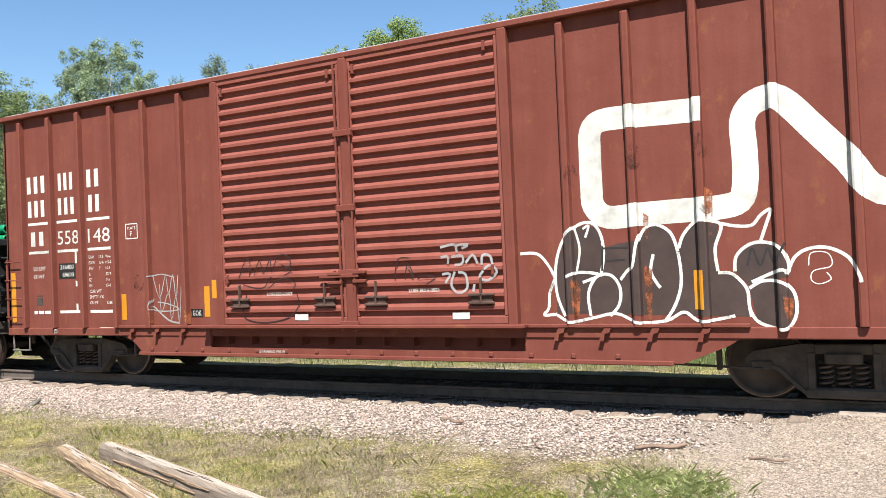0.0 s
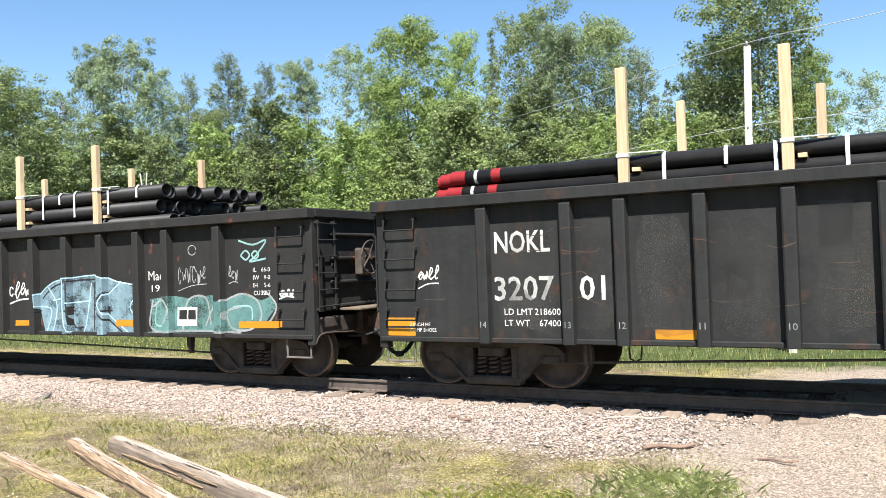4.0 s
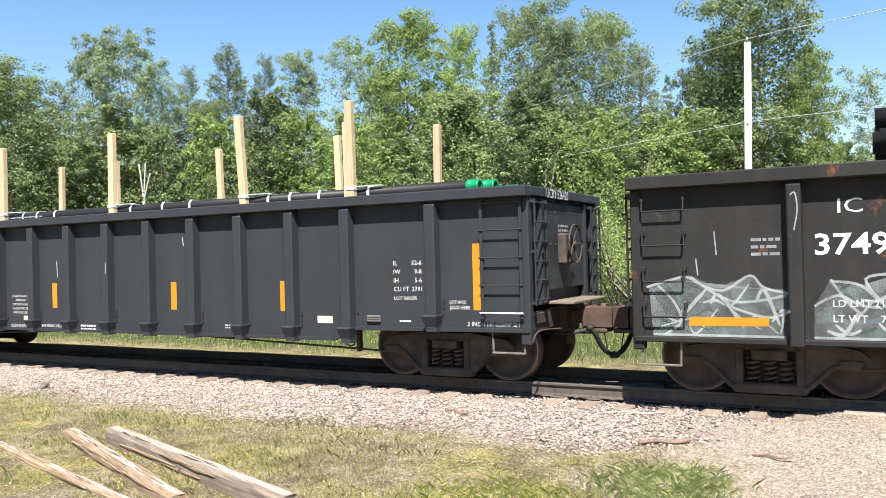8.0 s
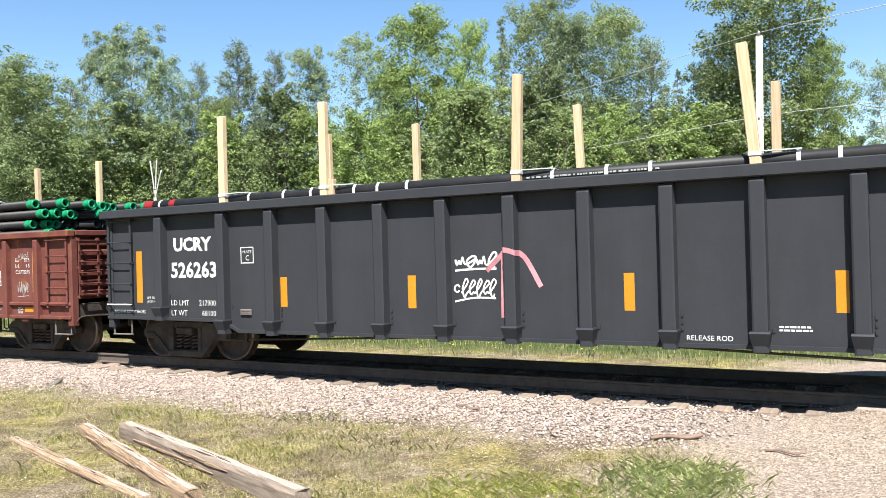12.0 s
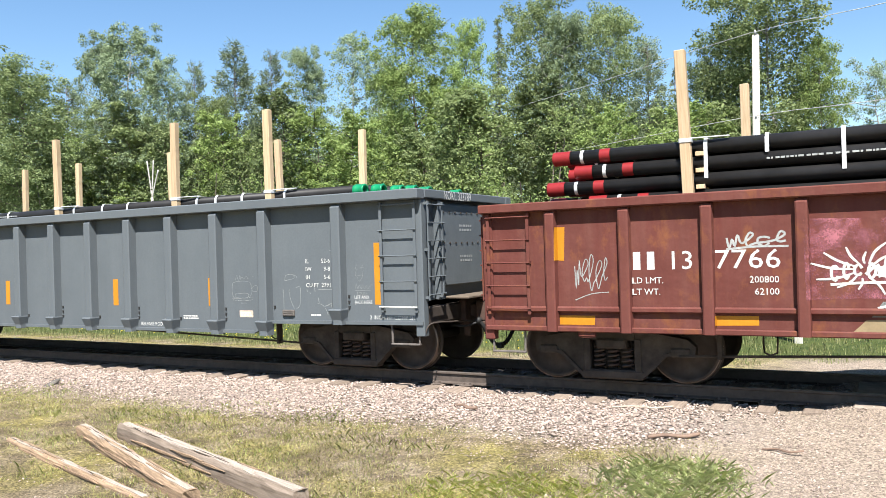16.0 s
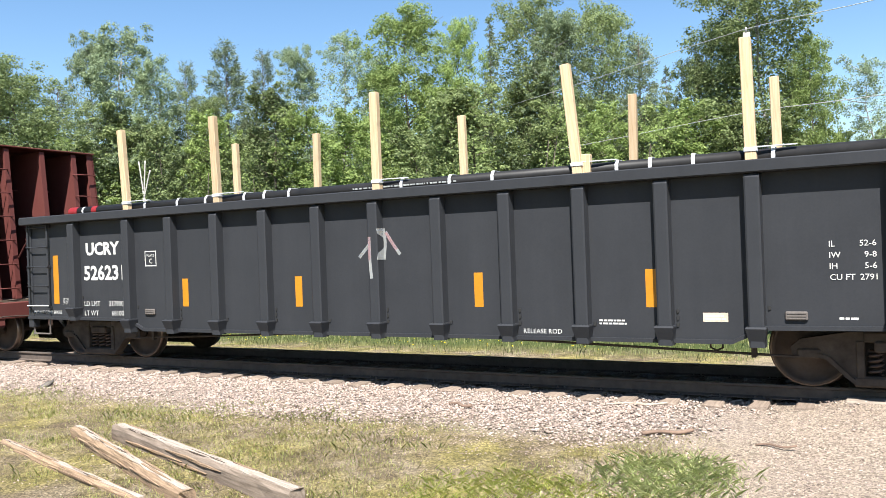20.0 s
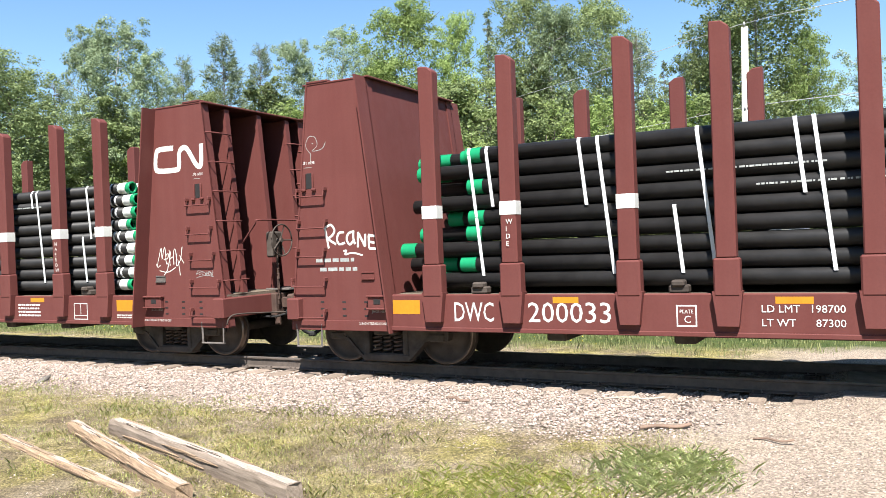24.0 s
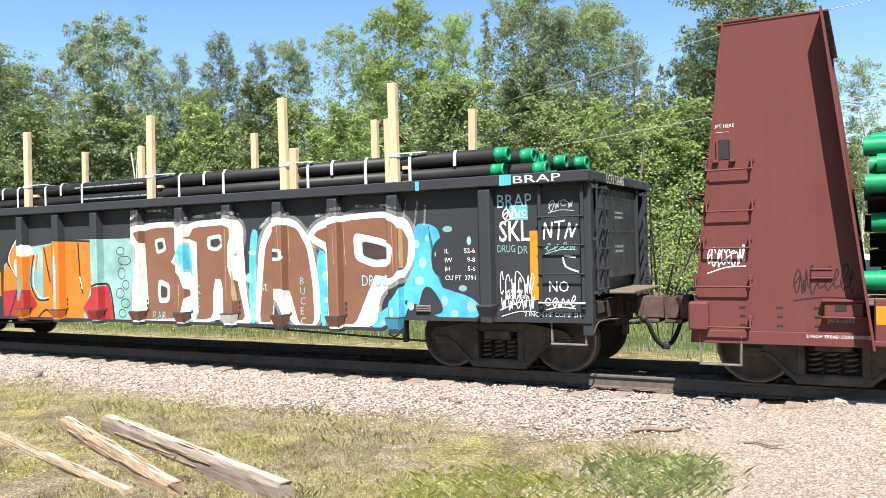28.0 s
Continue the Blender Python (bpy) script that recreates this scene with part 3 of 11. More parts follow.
def gondola(label, group, X, L, top, posts, pw, depth, bottom, bogies, body_mat, chord_h=0.15, belly=None, foot=None, ladder="stile", ribs=False, brake=1, end_mat=None):
    """An open wagon; posts: their places along one side."""
    car = thing("gondola_wagon", pose(X, YC, 0), label, "freight wagon", group)
    h, yp = L / 2, HW - depth
    under = top - chord_h
    zb = bottom[0]
    # sides, as one plate each, and their sills
    out = [(-h, zb), (h, zb), (h, top - 0.02), (-h, top - 0.02)]
    if belly:
        out = [(-h, zb), (-belly[1], zb - 0.02), (-belly[0], bottom[1]), (belly[0], bottom[1]), (belly[1], zb - 0.02), (h, zb), (h, top - 0.02), (-h, top - 0.02)]
    for s in (-1, 1):
        bm = bmesh.new()
        prism(bm, out, s * yp, s * (yp - 0.02))
        part("side_plate", bm, body_mat, car)
        bm = bmesh.new()
        if belly:
            prism(bm, [(x, z) for x, z in out[:6]] + [(x, z + 0.05) for x, z in reversed(out[:6])], s * (yp + 0.002), s * (yp + 0.05))
        else:
            bbox(bm, -h + 0.02, h - 0.02, *sorted((s * (yp + 0.002), s * (yp + 0.06))), zb, zb + 0.07, 0.012)
        part("side_sill", bm, body_mat, car)
        bm = bmesh.new()
        bbox(bm, -h - 0.03, h + 0.03, *sorted((s * (yp - 0.05), s * (HW + 0.012))), under, top, 0.014)
        part("top_chord", bm, body_mat, car)
        if ribs:
            bm = bmesh.new()
            bbox(bm, -h + 0.02, h - 0.02, *sorted((s * (yp + 0.002), s * (yp + 0.055))), 0.98, 1.06, 0.02)
            part("lower_rail", bm, body_mat, car)
    me = post_mesh("post", bottom[1] - 0.02 if belly else zb + 0.005, under - 0.003, pw, depth, body_mat, foot)
    end_me = post_mesh("post", zb - 0.01, under - 0.003, pw, depth, body_mat, (foot[0] + 0.2, foot[1] + 0.2) if foot else None) if belly else me
    for x in posts:
        use = end_me if belly and abs(x) > belly[1] else me
        part("post", use, None, car, "", pose(x, -HW, 0))
        part("post", use, None, car, "", pose(x, HW, 0, 0, 0, 180))
        if foot:
            for k in range(1 if posts.index(x) % 2 else 3):
                part("dark_slot", DARK_SLOT, None, car, "", pose(x + pw / 2 + 0.045, -yp, (bottom[1] if abs(x) < belly[0] else zb + 0.02) + 0.22 + 0.085 * k))
    # ends with pressed ribs, corner posts, floor
    em = end_mat or body_mat
    for s in (-1, 1):
        bm = bmesh.new()
        box(bm, *sorted((s * (h - 0.10), s * (h - 0.12))), -yp, yp, 0.82, top - 0.03)
        part("end_plate", bm, em, car)
        if belly:
            bm = bmesh.new()
            bbox(bm, *sorted((s * (h - 0.102), s * (h - 0.03))), -0.86, 0.86, 1.30, under - 0.04, 0.012)
            plate = part("end_panel", bm, em, car, "smooth bolted end plate")
            for z in (1.95, 2.42):
                bm = bmesh.new()
                for k in range(9):
                    bbox(bm, *sorted((s * (h - 0.032), s * (h - 0.018))), -0.76 + 0.19 * k - 0.018, -0.76 + 0.19 * k + 0.018, z - 0.014, z + 0.014, 0.004)
                part("bolt_row", bm, M_TRUCK, plate)["kind"] = "stuff"
            for z, n in ((2.20, 2), (1.72, 2)):
                rows = bars(-0.25, z, 0.42, 0.035, n, 1.9, 3)
                bm = bmesh.new()
                for q in rows:
                    bm.faces.new([bm.verts.new((s * (h - 0.0275), p[0], p[1])) for p in q])
                part("lettering", bm, M_PALE, plate)["kind"] = "stuff"
            for t in (-1, 1):
                bm = bmesh.new()
                bbox(bm, *sorted((s * (h - 0.10), s * (h + 0.0))), t * 0.92 - 0.05, t * 0.92 + 0.05, 1.1, under, 0.012)
                part("end_stanchion", bm, em, car)
        for k in range(0 if belly else 6 if ribs else 4):
            bm = bmesh.new()
            z = 1.15 + k * (top - 1.35) / (5.5 if ribs else 3.6)
            bbox(bm, *sorted((s * (h - 0.102), s * (h - 0.02))), -yp + 0.55 * (not ribs), yp - 0.55 * (not ribs), z, z + (0.12 if ribs else 0.06), 0.02)
            part("end_rib", bm, em, car)
        bm = bmesh.new()
        bbox(bm, *sorted((s * (h - 0.16), s * (h + 0.03))), -yp + 0.06, yp - 0.06, under + 0.02, top, 0.012)
        part("end_chord", bm, body_mat, car)
        for t in (-1, 1):
            bm = bmesh.new()
            bbox(bm, *sorted((s * (h - 0.13), s * (h + 0.01))), *sorted((t * (yp - 0.12), t * (yp + 0.03))), 0.6, under, 0.015)
            part("corner_post", bm, body_mat, car)
            lm = LADDERS[(ladder, body_mat.name)] = LADDERS.get((ladder, body_mat.name)) or ladder_mesh(5, 0.58, 1.03, under - 0.06, body_mat, ladder != "grab")
            turn = 0 if t < 0 else 180
            if ladder == "stile" or (ladder == "mixed" and s > 0):
                part("ladder", lm, None, car, "", pose(s * (h - 0.38), t * (yp + 0.002), 0, 0, 0, turn))
            else:
                gm = LADDERS.setdefault(("iron", body_mat.name), grab_mesh(0.5, body_mat, 0.14))
                for z in (1.15, 1.58, 2.02, 2.44):
                    part("grab_iron", gm, None, car, "", pose(s * (h - 0.40), t * (yp + 0.002), z, 0, 0, turn))
            if belly:
                part("low_rung", LOW_RUNG, None, car, "white painted lowest rung", pose(s * (h - 0.38), t * (yp + 0.092), 1.03, 0, 0, turn))
            part("end_ladder", ENDLADDER(body_mat, under), None, car, "", pose(s * (h + 0.01), t * 1.2, 0, 0, 0, 90 * s))
            part("sill_step", STEP, None, car, "bent steel sill step", pose(s * (h - 0.33), t * (yp - 0.02), zb))
        bm = bmesh.new()
        bbox(bm, *sorted((s * (h - 0.05), s * (h + 0.36))), -0.75, 0.75, 1.10, 1.14, 0.01)
        part("end_platform", bm, M_DECK, car, "worn steel crossover platform")
        bm = bmesh.new()
        bbox(bm, *sorted((s * (h - 0.25), s * (h - 0.02))), -1.45, 1.45, 0.76, 1.02, 0.02)
        part("buffer_beam", bm, M_TRUCK, car)
    bm = bmesh.new()
    box(bm, -h + 0.1, h - 0.1, -yp + 0.02, yp - 0.02, 1.02, 1.1)
    part("floor", bm, M_TRUCK, car)
    bm = bmesh.new()
    bbox(bm, -h + 0.4, h - 0.4, -0.32, 0.32, 0.72, 1.02, 0.02)
    for k in range(7):
        x = -h * 0.6 + k * h * 0.2
        bbox(bm, x - 0.06, x + 0.06, -yp + 0.05, yp - 0.05, 0.8, 1.0, 0.01)
    part("centre_sill", bm, M_TRUCK, car)
    underframe(car, h, ribs)
    if brake:
        part("brake_wheel", BRAKE, None, car, "black steel hand brake wheel", pose(brake * (h + 0.2), -0.15, 1.95, 0, 0, 0 if brake > 0 else 180))
    for s in (-1, 1):
        bogie(car, s * bogies)
    draft_gear(car, h - 0.05)
    TRAIN.append((car, X))
    car["half"] = h
    side = Side(car, [(x - pw / 2, x + pw / 2) for x in posts], -yp, -HW)
    side.low = bottom[1] + 0.03
    return car, side


def ENDLADDER(material, top):
    key = ("end", material.name, round(top, 2))
    if key not in LADDERS:
        LADDERS[key] = ladder_mesh(6, 0.42, 1.2, top - 0.08, material)
    return LADDERS[key]


def underframe(car, h, low):
    """Brake cylinder, reservoir, levers and rods hung below the floor."""
    bm = bmesh.new()
    rod(bm, (-0.45, -0.85 if low else 0.6, 0.58 if low else 0.82), (0.45, -0.85 if low else 0.6, 0.58 if low else 0.82), 0.19, 14)
    part("air_reservoir", bm, M_TRUCK, car)
    bm = bmesh.new()
    rod(bm, (0.7, -0.4, 0.78), (1.15, -0.4, 0.78), 0.15, 12)
    rod(bm, (1.15, -0.4, 0.78), (1.7, -0.4, 0.78), 0.035, 6)
    part("brake_cylinder", bm, M_TRUCK, car)
    for s in (-1, 1):
        bm = bmesh.new()
        rod(bm, (s * 1.45, -1.22, 0.57), (s * (h - 2.5), -1.1, 0.40), 0.017, 5)
        part("brake_rod", bm, M_TRUCK, car)
        bm = bmesh.new()
        bbox(bm, s * (h - 3.0) - 0.03, s * (h - 3.0) + 0.03, -1.15, -1.05, 0.38, 0.72, 0.008)
        part("brake_lever", bm, M_TRUCK, car)
        bm = bmesh.new()
        hose(bm, [(s * (h - 3.6), -0.6, 0.7), (s * (h - 3.6), -0.6, 0.42), (s * (h - 3.45), -0.6, 0.42), (s * (h - 3.45), -0.6, 0.7)], 0.014, 5, 2)
        part("rod_hanger", bm, M_TRUCK, car)


# ---------------------------------------------------------------- pipe loads
def pipe_mesh(L, r, wall=0.015, n=12):
    bm = bmesh.new()
    rings = []
    for x, k in ((-L / 2, r - wall), (-L / 2, r), (L / 2, r), (L / 2, r - wall)):
        rings.append([bm.verts.new((x, k * math.cos(2 * math.pi * i / n), k * math.sin(2 * math.pi * i / n))) for i in range(n)])
    rings.append([bm.verts.new((L / 2 - 0.7, v.co.y, v.co.z)) for v in rings[3]])
    rings.insert(0, [bm.verts.new((-L / 2 + 0.7, v.co.y, v.co.z)) for v in rings[0]])
    for a, b in zip(rings, rings[1:]):
        for i in range(n):
            bm.faces.new((a[i], a[(i + 1) % n], b[(i + 1) % n], b[i])).smooth = True
    return mesh("pipe", bm, M_PIPE)


def cap_mesh(name, r, L, material, n=8):
    """A push-on thread protector with a lip and an open end."""
    bm = bmesh.new()
    prof = [(r + 0.004, 0.0), (r + 0.010, 0.005), (r + 0.010, 0.05), (r + 0.007, 0.055), (r + 0.007, L - 0.03), (r + 0.011, L - 0.025), (r + 0.011, L), (r - 0.025, L), (r - 0.025, L - 0.12)]
    rings = [[bm.verts.new((w, k * math.cos(2 * math.pi * i / n), k * math.sin(2 * math.pi * i / n))) for i in range(n)] for k, w in prof]
    for a, b in zip(rings, rings[1:]):
        for i in range(n):
            bm.faces.new((a[i], b[i], b[(i + 1) % n], a[(i + 1) % n])).smooth = True
    return mesh(name, bm, material)


def band_mesh(name, r, L, material, n=12):
    bm = bmesh.new()
    rings = [[bm.verts.new((w, (r + 0.002) * math.cos(2 * math.pi * i / n), (r + 0.002) * math.sin(2 * math.pi * i / n))) for i in range(n)] for w in (0, L)]
    for i in range(n):
        bm.faces.new((rings[0][i], rings[1][i], rings[1][(i + 1) % n], rings[0][(i + 1) % n])).smooth = True
    return mesh(name, bm, material)


def stake_mesh(L, w=0.13, d=0.1):
    bm = bmesh.new()
    bbox(bm, -w / 2, w / 2, -d / 2, d / 2, 0, L, 0.008)
    return mesh("stake", bm, M_STAKE)


STAKES = {}


def stake(load, x, y, z0, z1, lean=0.0):
    k = round(z1 - z0, 1)
    if k not in STAKES:
        STAKES[k] = stake_mesh(k)
    part("stake", STAKES[k], None, load, "pale sawn pine stake", pose(x, y, z0, 0, lean, 0))


def strap(load, x, y, z0, z1, y_in, lean=0.0):
    """A white plastic band over the near edge of a tier."""
    bm = bmesh.new()
    w, t = 0.045, 0.006
    pts = [(y_in, z1 + 0.004), (y + 0.05, z1 + 0.004), (y, z1 - 0.06), (y, z0)]
    for a, b in zip(pts, pts[1:]):
        va = [bm.verts.new((x + lean * (z1 - p[1]) + s * w / 2, p[0] + q * t * (0 if p[1] > z1 else 1), p[1] - q * t * (1 if p[1] > z1 else 0))) for p in (a, b) for s in (-1, 1) for q in (0, 1)]
        for f in ((0, 2, 6, 4), (1, 5, 7, 3), (0, 4, 5, 1), (2, 3, 7, 6)):
            bm.faces.new([va[i] for i in f])
    part("strap", bm, M_BAND, load, "white plastic strap")


def pipe_load(car_x, label, r, L, x_mid, base, tiers, yhalf, stakes=(), far=None, caps=(M_GREEN, M_REDCAP), stagger=0.3, top_rows=None, seed=1, stake_top=4.19, stake_base=2.0, band=None, cap_len=0.19, ragged=False, stake_y=1.375, tips=None, props=()):
    """Pipes in tiers with slats between; the tiers' ends are a little uneven."""
    load = thing("pipe_load", pose(car_x, YC, 0), label, "pipe stack", "pipe loads")
    rnd = random.Random(seed)
    pms = [pipe_mesh(k, r) for k in ((L + 0.35, L, L - 0.25, L - 0.7) if ragged else (L,))]
    full = L
    cg = cap_mesh("end_cap", r, cap_len, caps[0]) if caps and caps[0] else None
    cr = band_mesh("end_cap", r + 0.004, 0.24, caps[1]) if caps and caps[1] else None
    b2 = band_mesh("paint_band", r, 0.14, M_REDCAP)
    bn = band_mesh("paint_band", r, 0.045, M_BAND)
    bl = band_mesh("paint_band", r, band or 0.3, M_SLEEVE)
    prints = []
    for q in range(2):
        bm, x = bmesh.new(), -0.9
        while x < 0.9:
            w = rnd.uniform(0.015, 0.07)
            prism(bm, [(x, -0.011), (x + w, -0.011), (x + w, 0.011), (x, 0.011)], -r - 0.0015, -r + 0.004)
            x += w + rnd.choice((0.012, 0.012, 0.03))
        prints.append(mesh("printed_line", bm, M_PALE))
    pitch = 2 * r + (0.010 if ragged else 0.022)
    n = int((2 * yhalf) / (2 * r + 0.012))
    gap = (2 * yhalf - 2 * r) / (n - 1)
    for k in range(tiers):
        z = base + r + k * pitch
        for i in range(n):
            if top_rows and k == tiers - 1 and not (top_rows[0] <= i < n - top_rows[1]):
                continue
            y = -yhalf + r + i * gap
            dx = x_mid + rnd.uniform(-stagger, stagger)
            pick = rnd.randrange(len(pms))
            if ragged:
                L = full + (0.35, 0.0, -0.25, -0.7)[pick]
                dx = x_mid + (full - L) / 2 + rnd.uniform(-0.16, 0.10)
            p = part("pipe", pms[pick], None, load, "", pose(dx, y, z))
            edge = i < 2 or k >= tiers - 2
            if i == 0 and k >= tiers - 4:
                part("printed_line", rnd.choice(prints), None, p, "line of small white print", pose(rnd.uniform(-4.5, 3.0), 0, 0))["kind"] = "stuff"
            if cg and (i < 3 or k >= tiers - 2):
                part("end_cap", cg, None, p, "green plastic end cap", pose(L / 2 + 0.04 - cap_len, 0, 0))
            if cr and (edge or i == n - 1):
                part("end_cap", cr, None, p, "green end cap" if ragged else "red painted pipe end", pose(-L / 2 - 0.02, 0, 0))
                if not ragged:
                    part("paint_band", bn, None, p, "", pose(-L / 2 + 0.36, 0, 0))
                    part("paint_band", b2, None, p, "red paint band", pose(-L / 2 + 0.62, 0, 0))
            if band and edge:
                part("paint_band", bl, None, p, "white painted pipe end", pose(L / 2 + 0.035 - cap_len - band, 0, 0))
                for back in (0.17, 0.29):
                    part("paint_band", bn, None, p, "", pose(L / 2 - back - cap_len - band, 0, 0))
        if k:
            for x in list(stakes) or ((-0.4, 4.0) if seed == 9 else (-5.2, 5.2)):
                bm = bmesh.new()
                bbox(bm, x + 0.1, x + 0.2, -yhalf - (0.03 if stakes or seed == 9 else -0.16), yhalf + 0.03, z - r - 0.022, z - r + 0.03, 0.003)
                part("slat", bm, M_STAKE, load)
    zt = base + tiers * pitch
    for x, tip in zip(stakes, tips or stakes):
        stake(load, x - 0.55 * (tip - x), -stake_y, stake_base, stake_top + rnd.uniform(-0.01, 0.03), math.degrees(math.atan2(tip - x, 1.42)) + rnd.uniform(-0.3, 0.3))
    for x, z in props:
        stake(load, x, -stake_y + 0.06, stake_base, z, rnd.uniform(-0.8, 0.8))
    for x in (far if far is not None else stakes):
        stake(load, x, stake_y, stake_base, stake_top + rnd.uniform(-0.04, 0.01), rnd.uniform(-2.2, 1.2))
    TRAIN.append((load, car_x))
    return load, zt


def tie_wire(load, x, y, z):
    """White band round a stake, drawn across to the far one."""
    bm = bmesh.new()
    bbox(bm, x - 0.075, x + 0.075, y - 0.06, y + 0.06, z, z + 0.05, 0.005)
    prism(bm, [(x + 0.02, y), (x + 0.5, y + 0.05), (x + 0.5, y + 0.09), (x + 0.02, y + 0.05)], z + 0.05, z + 0.062, "z")
    part("tie_band", bm, M_BAND, load)


# ---------------------------------------------------------------- boxcar
def boxcar(X):
    car = thing("boxcar", pose(X, YC, 0), "oxide-red double-door boxcar with sprayed graffiti on its side", "freight wagon", "freight train")
    h, y, zt = 8.06, 1.52, 4.98
    left = [-7.50, -6.67, -5.86, -5.01, -4.20, -3.35]
    for s in (-1, 1):
        for a, b in ((-h, -2.48), (2.53, h)):
            bm = bmesh.new()
            box(bm, a, b, *sorted((s * y, s * (y - 0.03))), 0.80, zt)
            part("side_plate", bm, M_BOX, car)
        bm = bmesh.new()
        bbox(bm, -h - 0.02, h + 0.02, *sorted((s * (y - 0.05), s * (HW + 0.02))), zt - 0.07, zt + 0.02, 0.015)
        part("roof_rail", bm, M_BOX, car)
        bm = bmesh.new()
        for a, b, low in ((-h, -2.85, 0.80), (-2.85, 2.68, 0.90), (2.68, h, 0.80)):
            bbox(bm, a, b, *sorted((s * (y - 0.02), s * (y + 0.03))), low, 0.94, 0.012)
        part("side_sill", bm, M_BOX, car)
        # the deep sill below the doors, with its row of brackets and a track
        bm = bmesh.new()
        prism(bm, [(-4.9, 0.82), (-4.62, 0.68), (-4.42, 0.50), (4.72, 0.50), (5.25, 0.72), (5.4, 0.82), (2.68, 0.82), (2.68, 0.62), (-2.85, 0.62), (-2.85, 0.82)], s * (y - 0.03), s * (y + 0.01))
        part("deep_sill", bm, M_BOX, car)
        bm = bmesh.new()
        box(bm, -3.2, 3.1, *sorted((s * (y - 0.30), s * (y - 0.26))), 0.52, 0.98)
        for k in range(11):
            box(bm, -2.6 + 0.5 * k, -2.58 + 0.5 * k, *sorted((s * (y - 0.26), s * (y - 0.10))), 0.66, 0.92)
        part("sill_web", bm, M_BOX, car, "dark recessed web under the doors")
        bm = bmesh.new()
        bbox(bm, -2.9, 2.75, *sorted((s * (y + 0.02), s * (y + 0.2))), 0.94, 0.99, 0.01)
        bbox(bm, -4.95, -2.9, *sorted((s * (y + 0.02), s * (y + 0.075))), 0.935, 0.985, 0.01)
        bbox(bm, 2.75, 5.5, *sorted((s * (y + 0.02), s * (y + 0.075))), 0.935, 0.985, 0.01)
        part("door_track", bm, M_BOX, car)
        bm = bmesh.new()
        bbox(bm, -4.5, 4.6, *sorted((s * (y - 0.01), s * (y + 0.045))), 0.47, 0.53, 0.01)
        part("sill_flange", bm, M_BOX, car)
        for k in range(17):
            x = -4.6 + k * 0.6
            if abs(x) < 2.85:
                continue
            bm = bmesh.new()
            prism(bm, [(x - 0.03, 0.93), (x + 0.06, 0.93), (x + 0.04, 0.88), (x - 0.02, 0.86), (x - 0.04, 0.77), (x - 0.10, 0.77), (x - 0.07, 0.86)], s * (y + 0.012), s * (y + 0.085))
            part("sill_bracket", bm, M_BOX, car)
        me = mesh("rivet_lug", lug(), M_BOX)
        for k in range(15):
            part("rivet_lug", me, None, car, "", pose(-4.2 + k * 0.58, s * (y + 0.012), 0.575))
        # two ribbed doors
        for n_, (a, b) in enumerate(((-2.48, -0.07), (0.07, 2.5))):
            door = part("door", door_bm(a, b, s * (y + 0.03), s), M_BOXDOOR, car, "ribbed red sliding door")
            for x0, x1, z0, z1 in ((a, a + 0.06, 1.10, 4.84), (b - 0.06, b, 1.10, 4.84), (a, b, 0.99, 1.10), (a, b, 4.84, 4.93)):
                bm = bmesh.new()
                bbox(bm, x0, x1, *sorted((s * (y + 0.03), s * (y + 0.1))), z0, z1, 0.01)
                part("door_edge", bm, M_BOXDOOR, door)
            for k in range(21):
                bm = bmesh.new()
                z = 1.16 + k * 0.176
                prism(bm, [(s * (y + 0.052), z), (s * (y + 0.105), z + 0.03), (s * (y + 0.105), z + 0.075), (s * (y + 0.052), z + 0.125)], a + 0.06, b - 0.06, "x")
                part("rib", bm, M_BOXDOOR, door)
            for z in (1.75, 4.75):
                for x in (a + 0.12, b - 0.2):
                    bm = bmesh.new()
                    bbox(bm, x - 0.02, x + 0.02, *sorted((s * (y + 0.05), s * (y + 0.13))), z - 0.1, z + 0.04, 0.006)
                    part("door_stop", bm, M_BOX, door)
            for x in (a + 0.38, b - 0.38):
                bm = bmesh.new()
                for z in (1.28, 1.39):
                    bbox(bm, x - 0.19, x + 0.19, *sorted((s * (y + 0.1), s * (y + 0.15))), z - 0.018, z + 0.018, 0.008)
                bbox(bm, x - 0.16, x + 0.16, *sorted((s * (y + 0.09), s * (y + 0.115))), 1.28, 1.39, 0.008)
                bbox(bm, x - 0.012, x + 0.012, *sorted((s * (y + 0.1), s * (y + 0.15))), 1.28, 1.62, 0.004)
                part("roller_bracket", bm, M_RUST, door)
        for x in (-2.52, 0.0, 2.56):
            bm = bmesh.new()
            bbox(bm, x - 0.07, x + 0.07, *sorted((s * (y - 0.02), s * (y + 0.13))), 0.96, zt - 0.06, 0.02)
            part("door_post", bm, M_BOX, car)
        bm = bmesh.new()
        rod(bm, (-0.12, s * (y + 0.16), 0.9), (-0.12, s * (y + 0.16), zt - 0.15), 0.018, 6)
        rod(bm, (0.12, s * (y + 0.16), 0.9), (0.12, s * (y + 0.16), zt - 0.15), 0.018, 6)
        for z in (1.0, 1.75, 2.7, 3.8):
            bbox(bm, -0.16, 0.16, *sorted((s * (y + 0.13), s * (y + 0.18))), z - 0.05, z + 0.05, 0.01)
        bbox(bm, -0.5, 0.2, *sorted((s * (y + 0.15), s * (y + 0.19))), 1.68, 1.74, 0.01)
        for z in (1.62, 1.75):
            bbox(bm, -0.34, -0.1, *sorted((s * (y + 0.13), s * (y + 0.2))), z - 0.03, z + 0.02, 0.008)
            bbox(bm, 0.1, 0.32, *sorted((s * (y + 0.13), s * (y + 0.2))), z - 0.02, z + 0.03, 0.008)
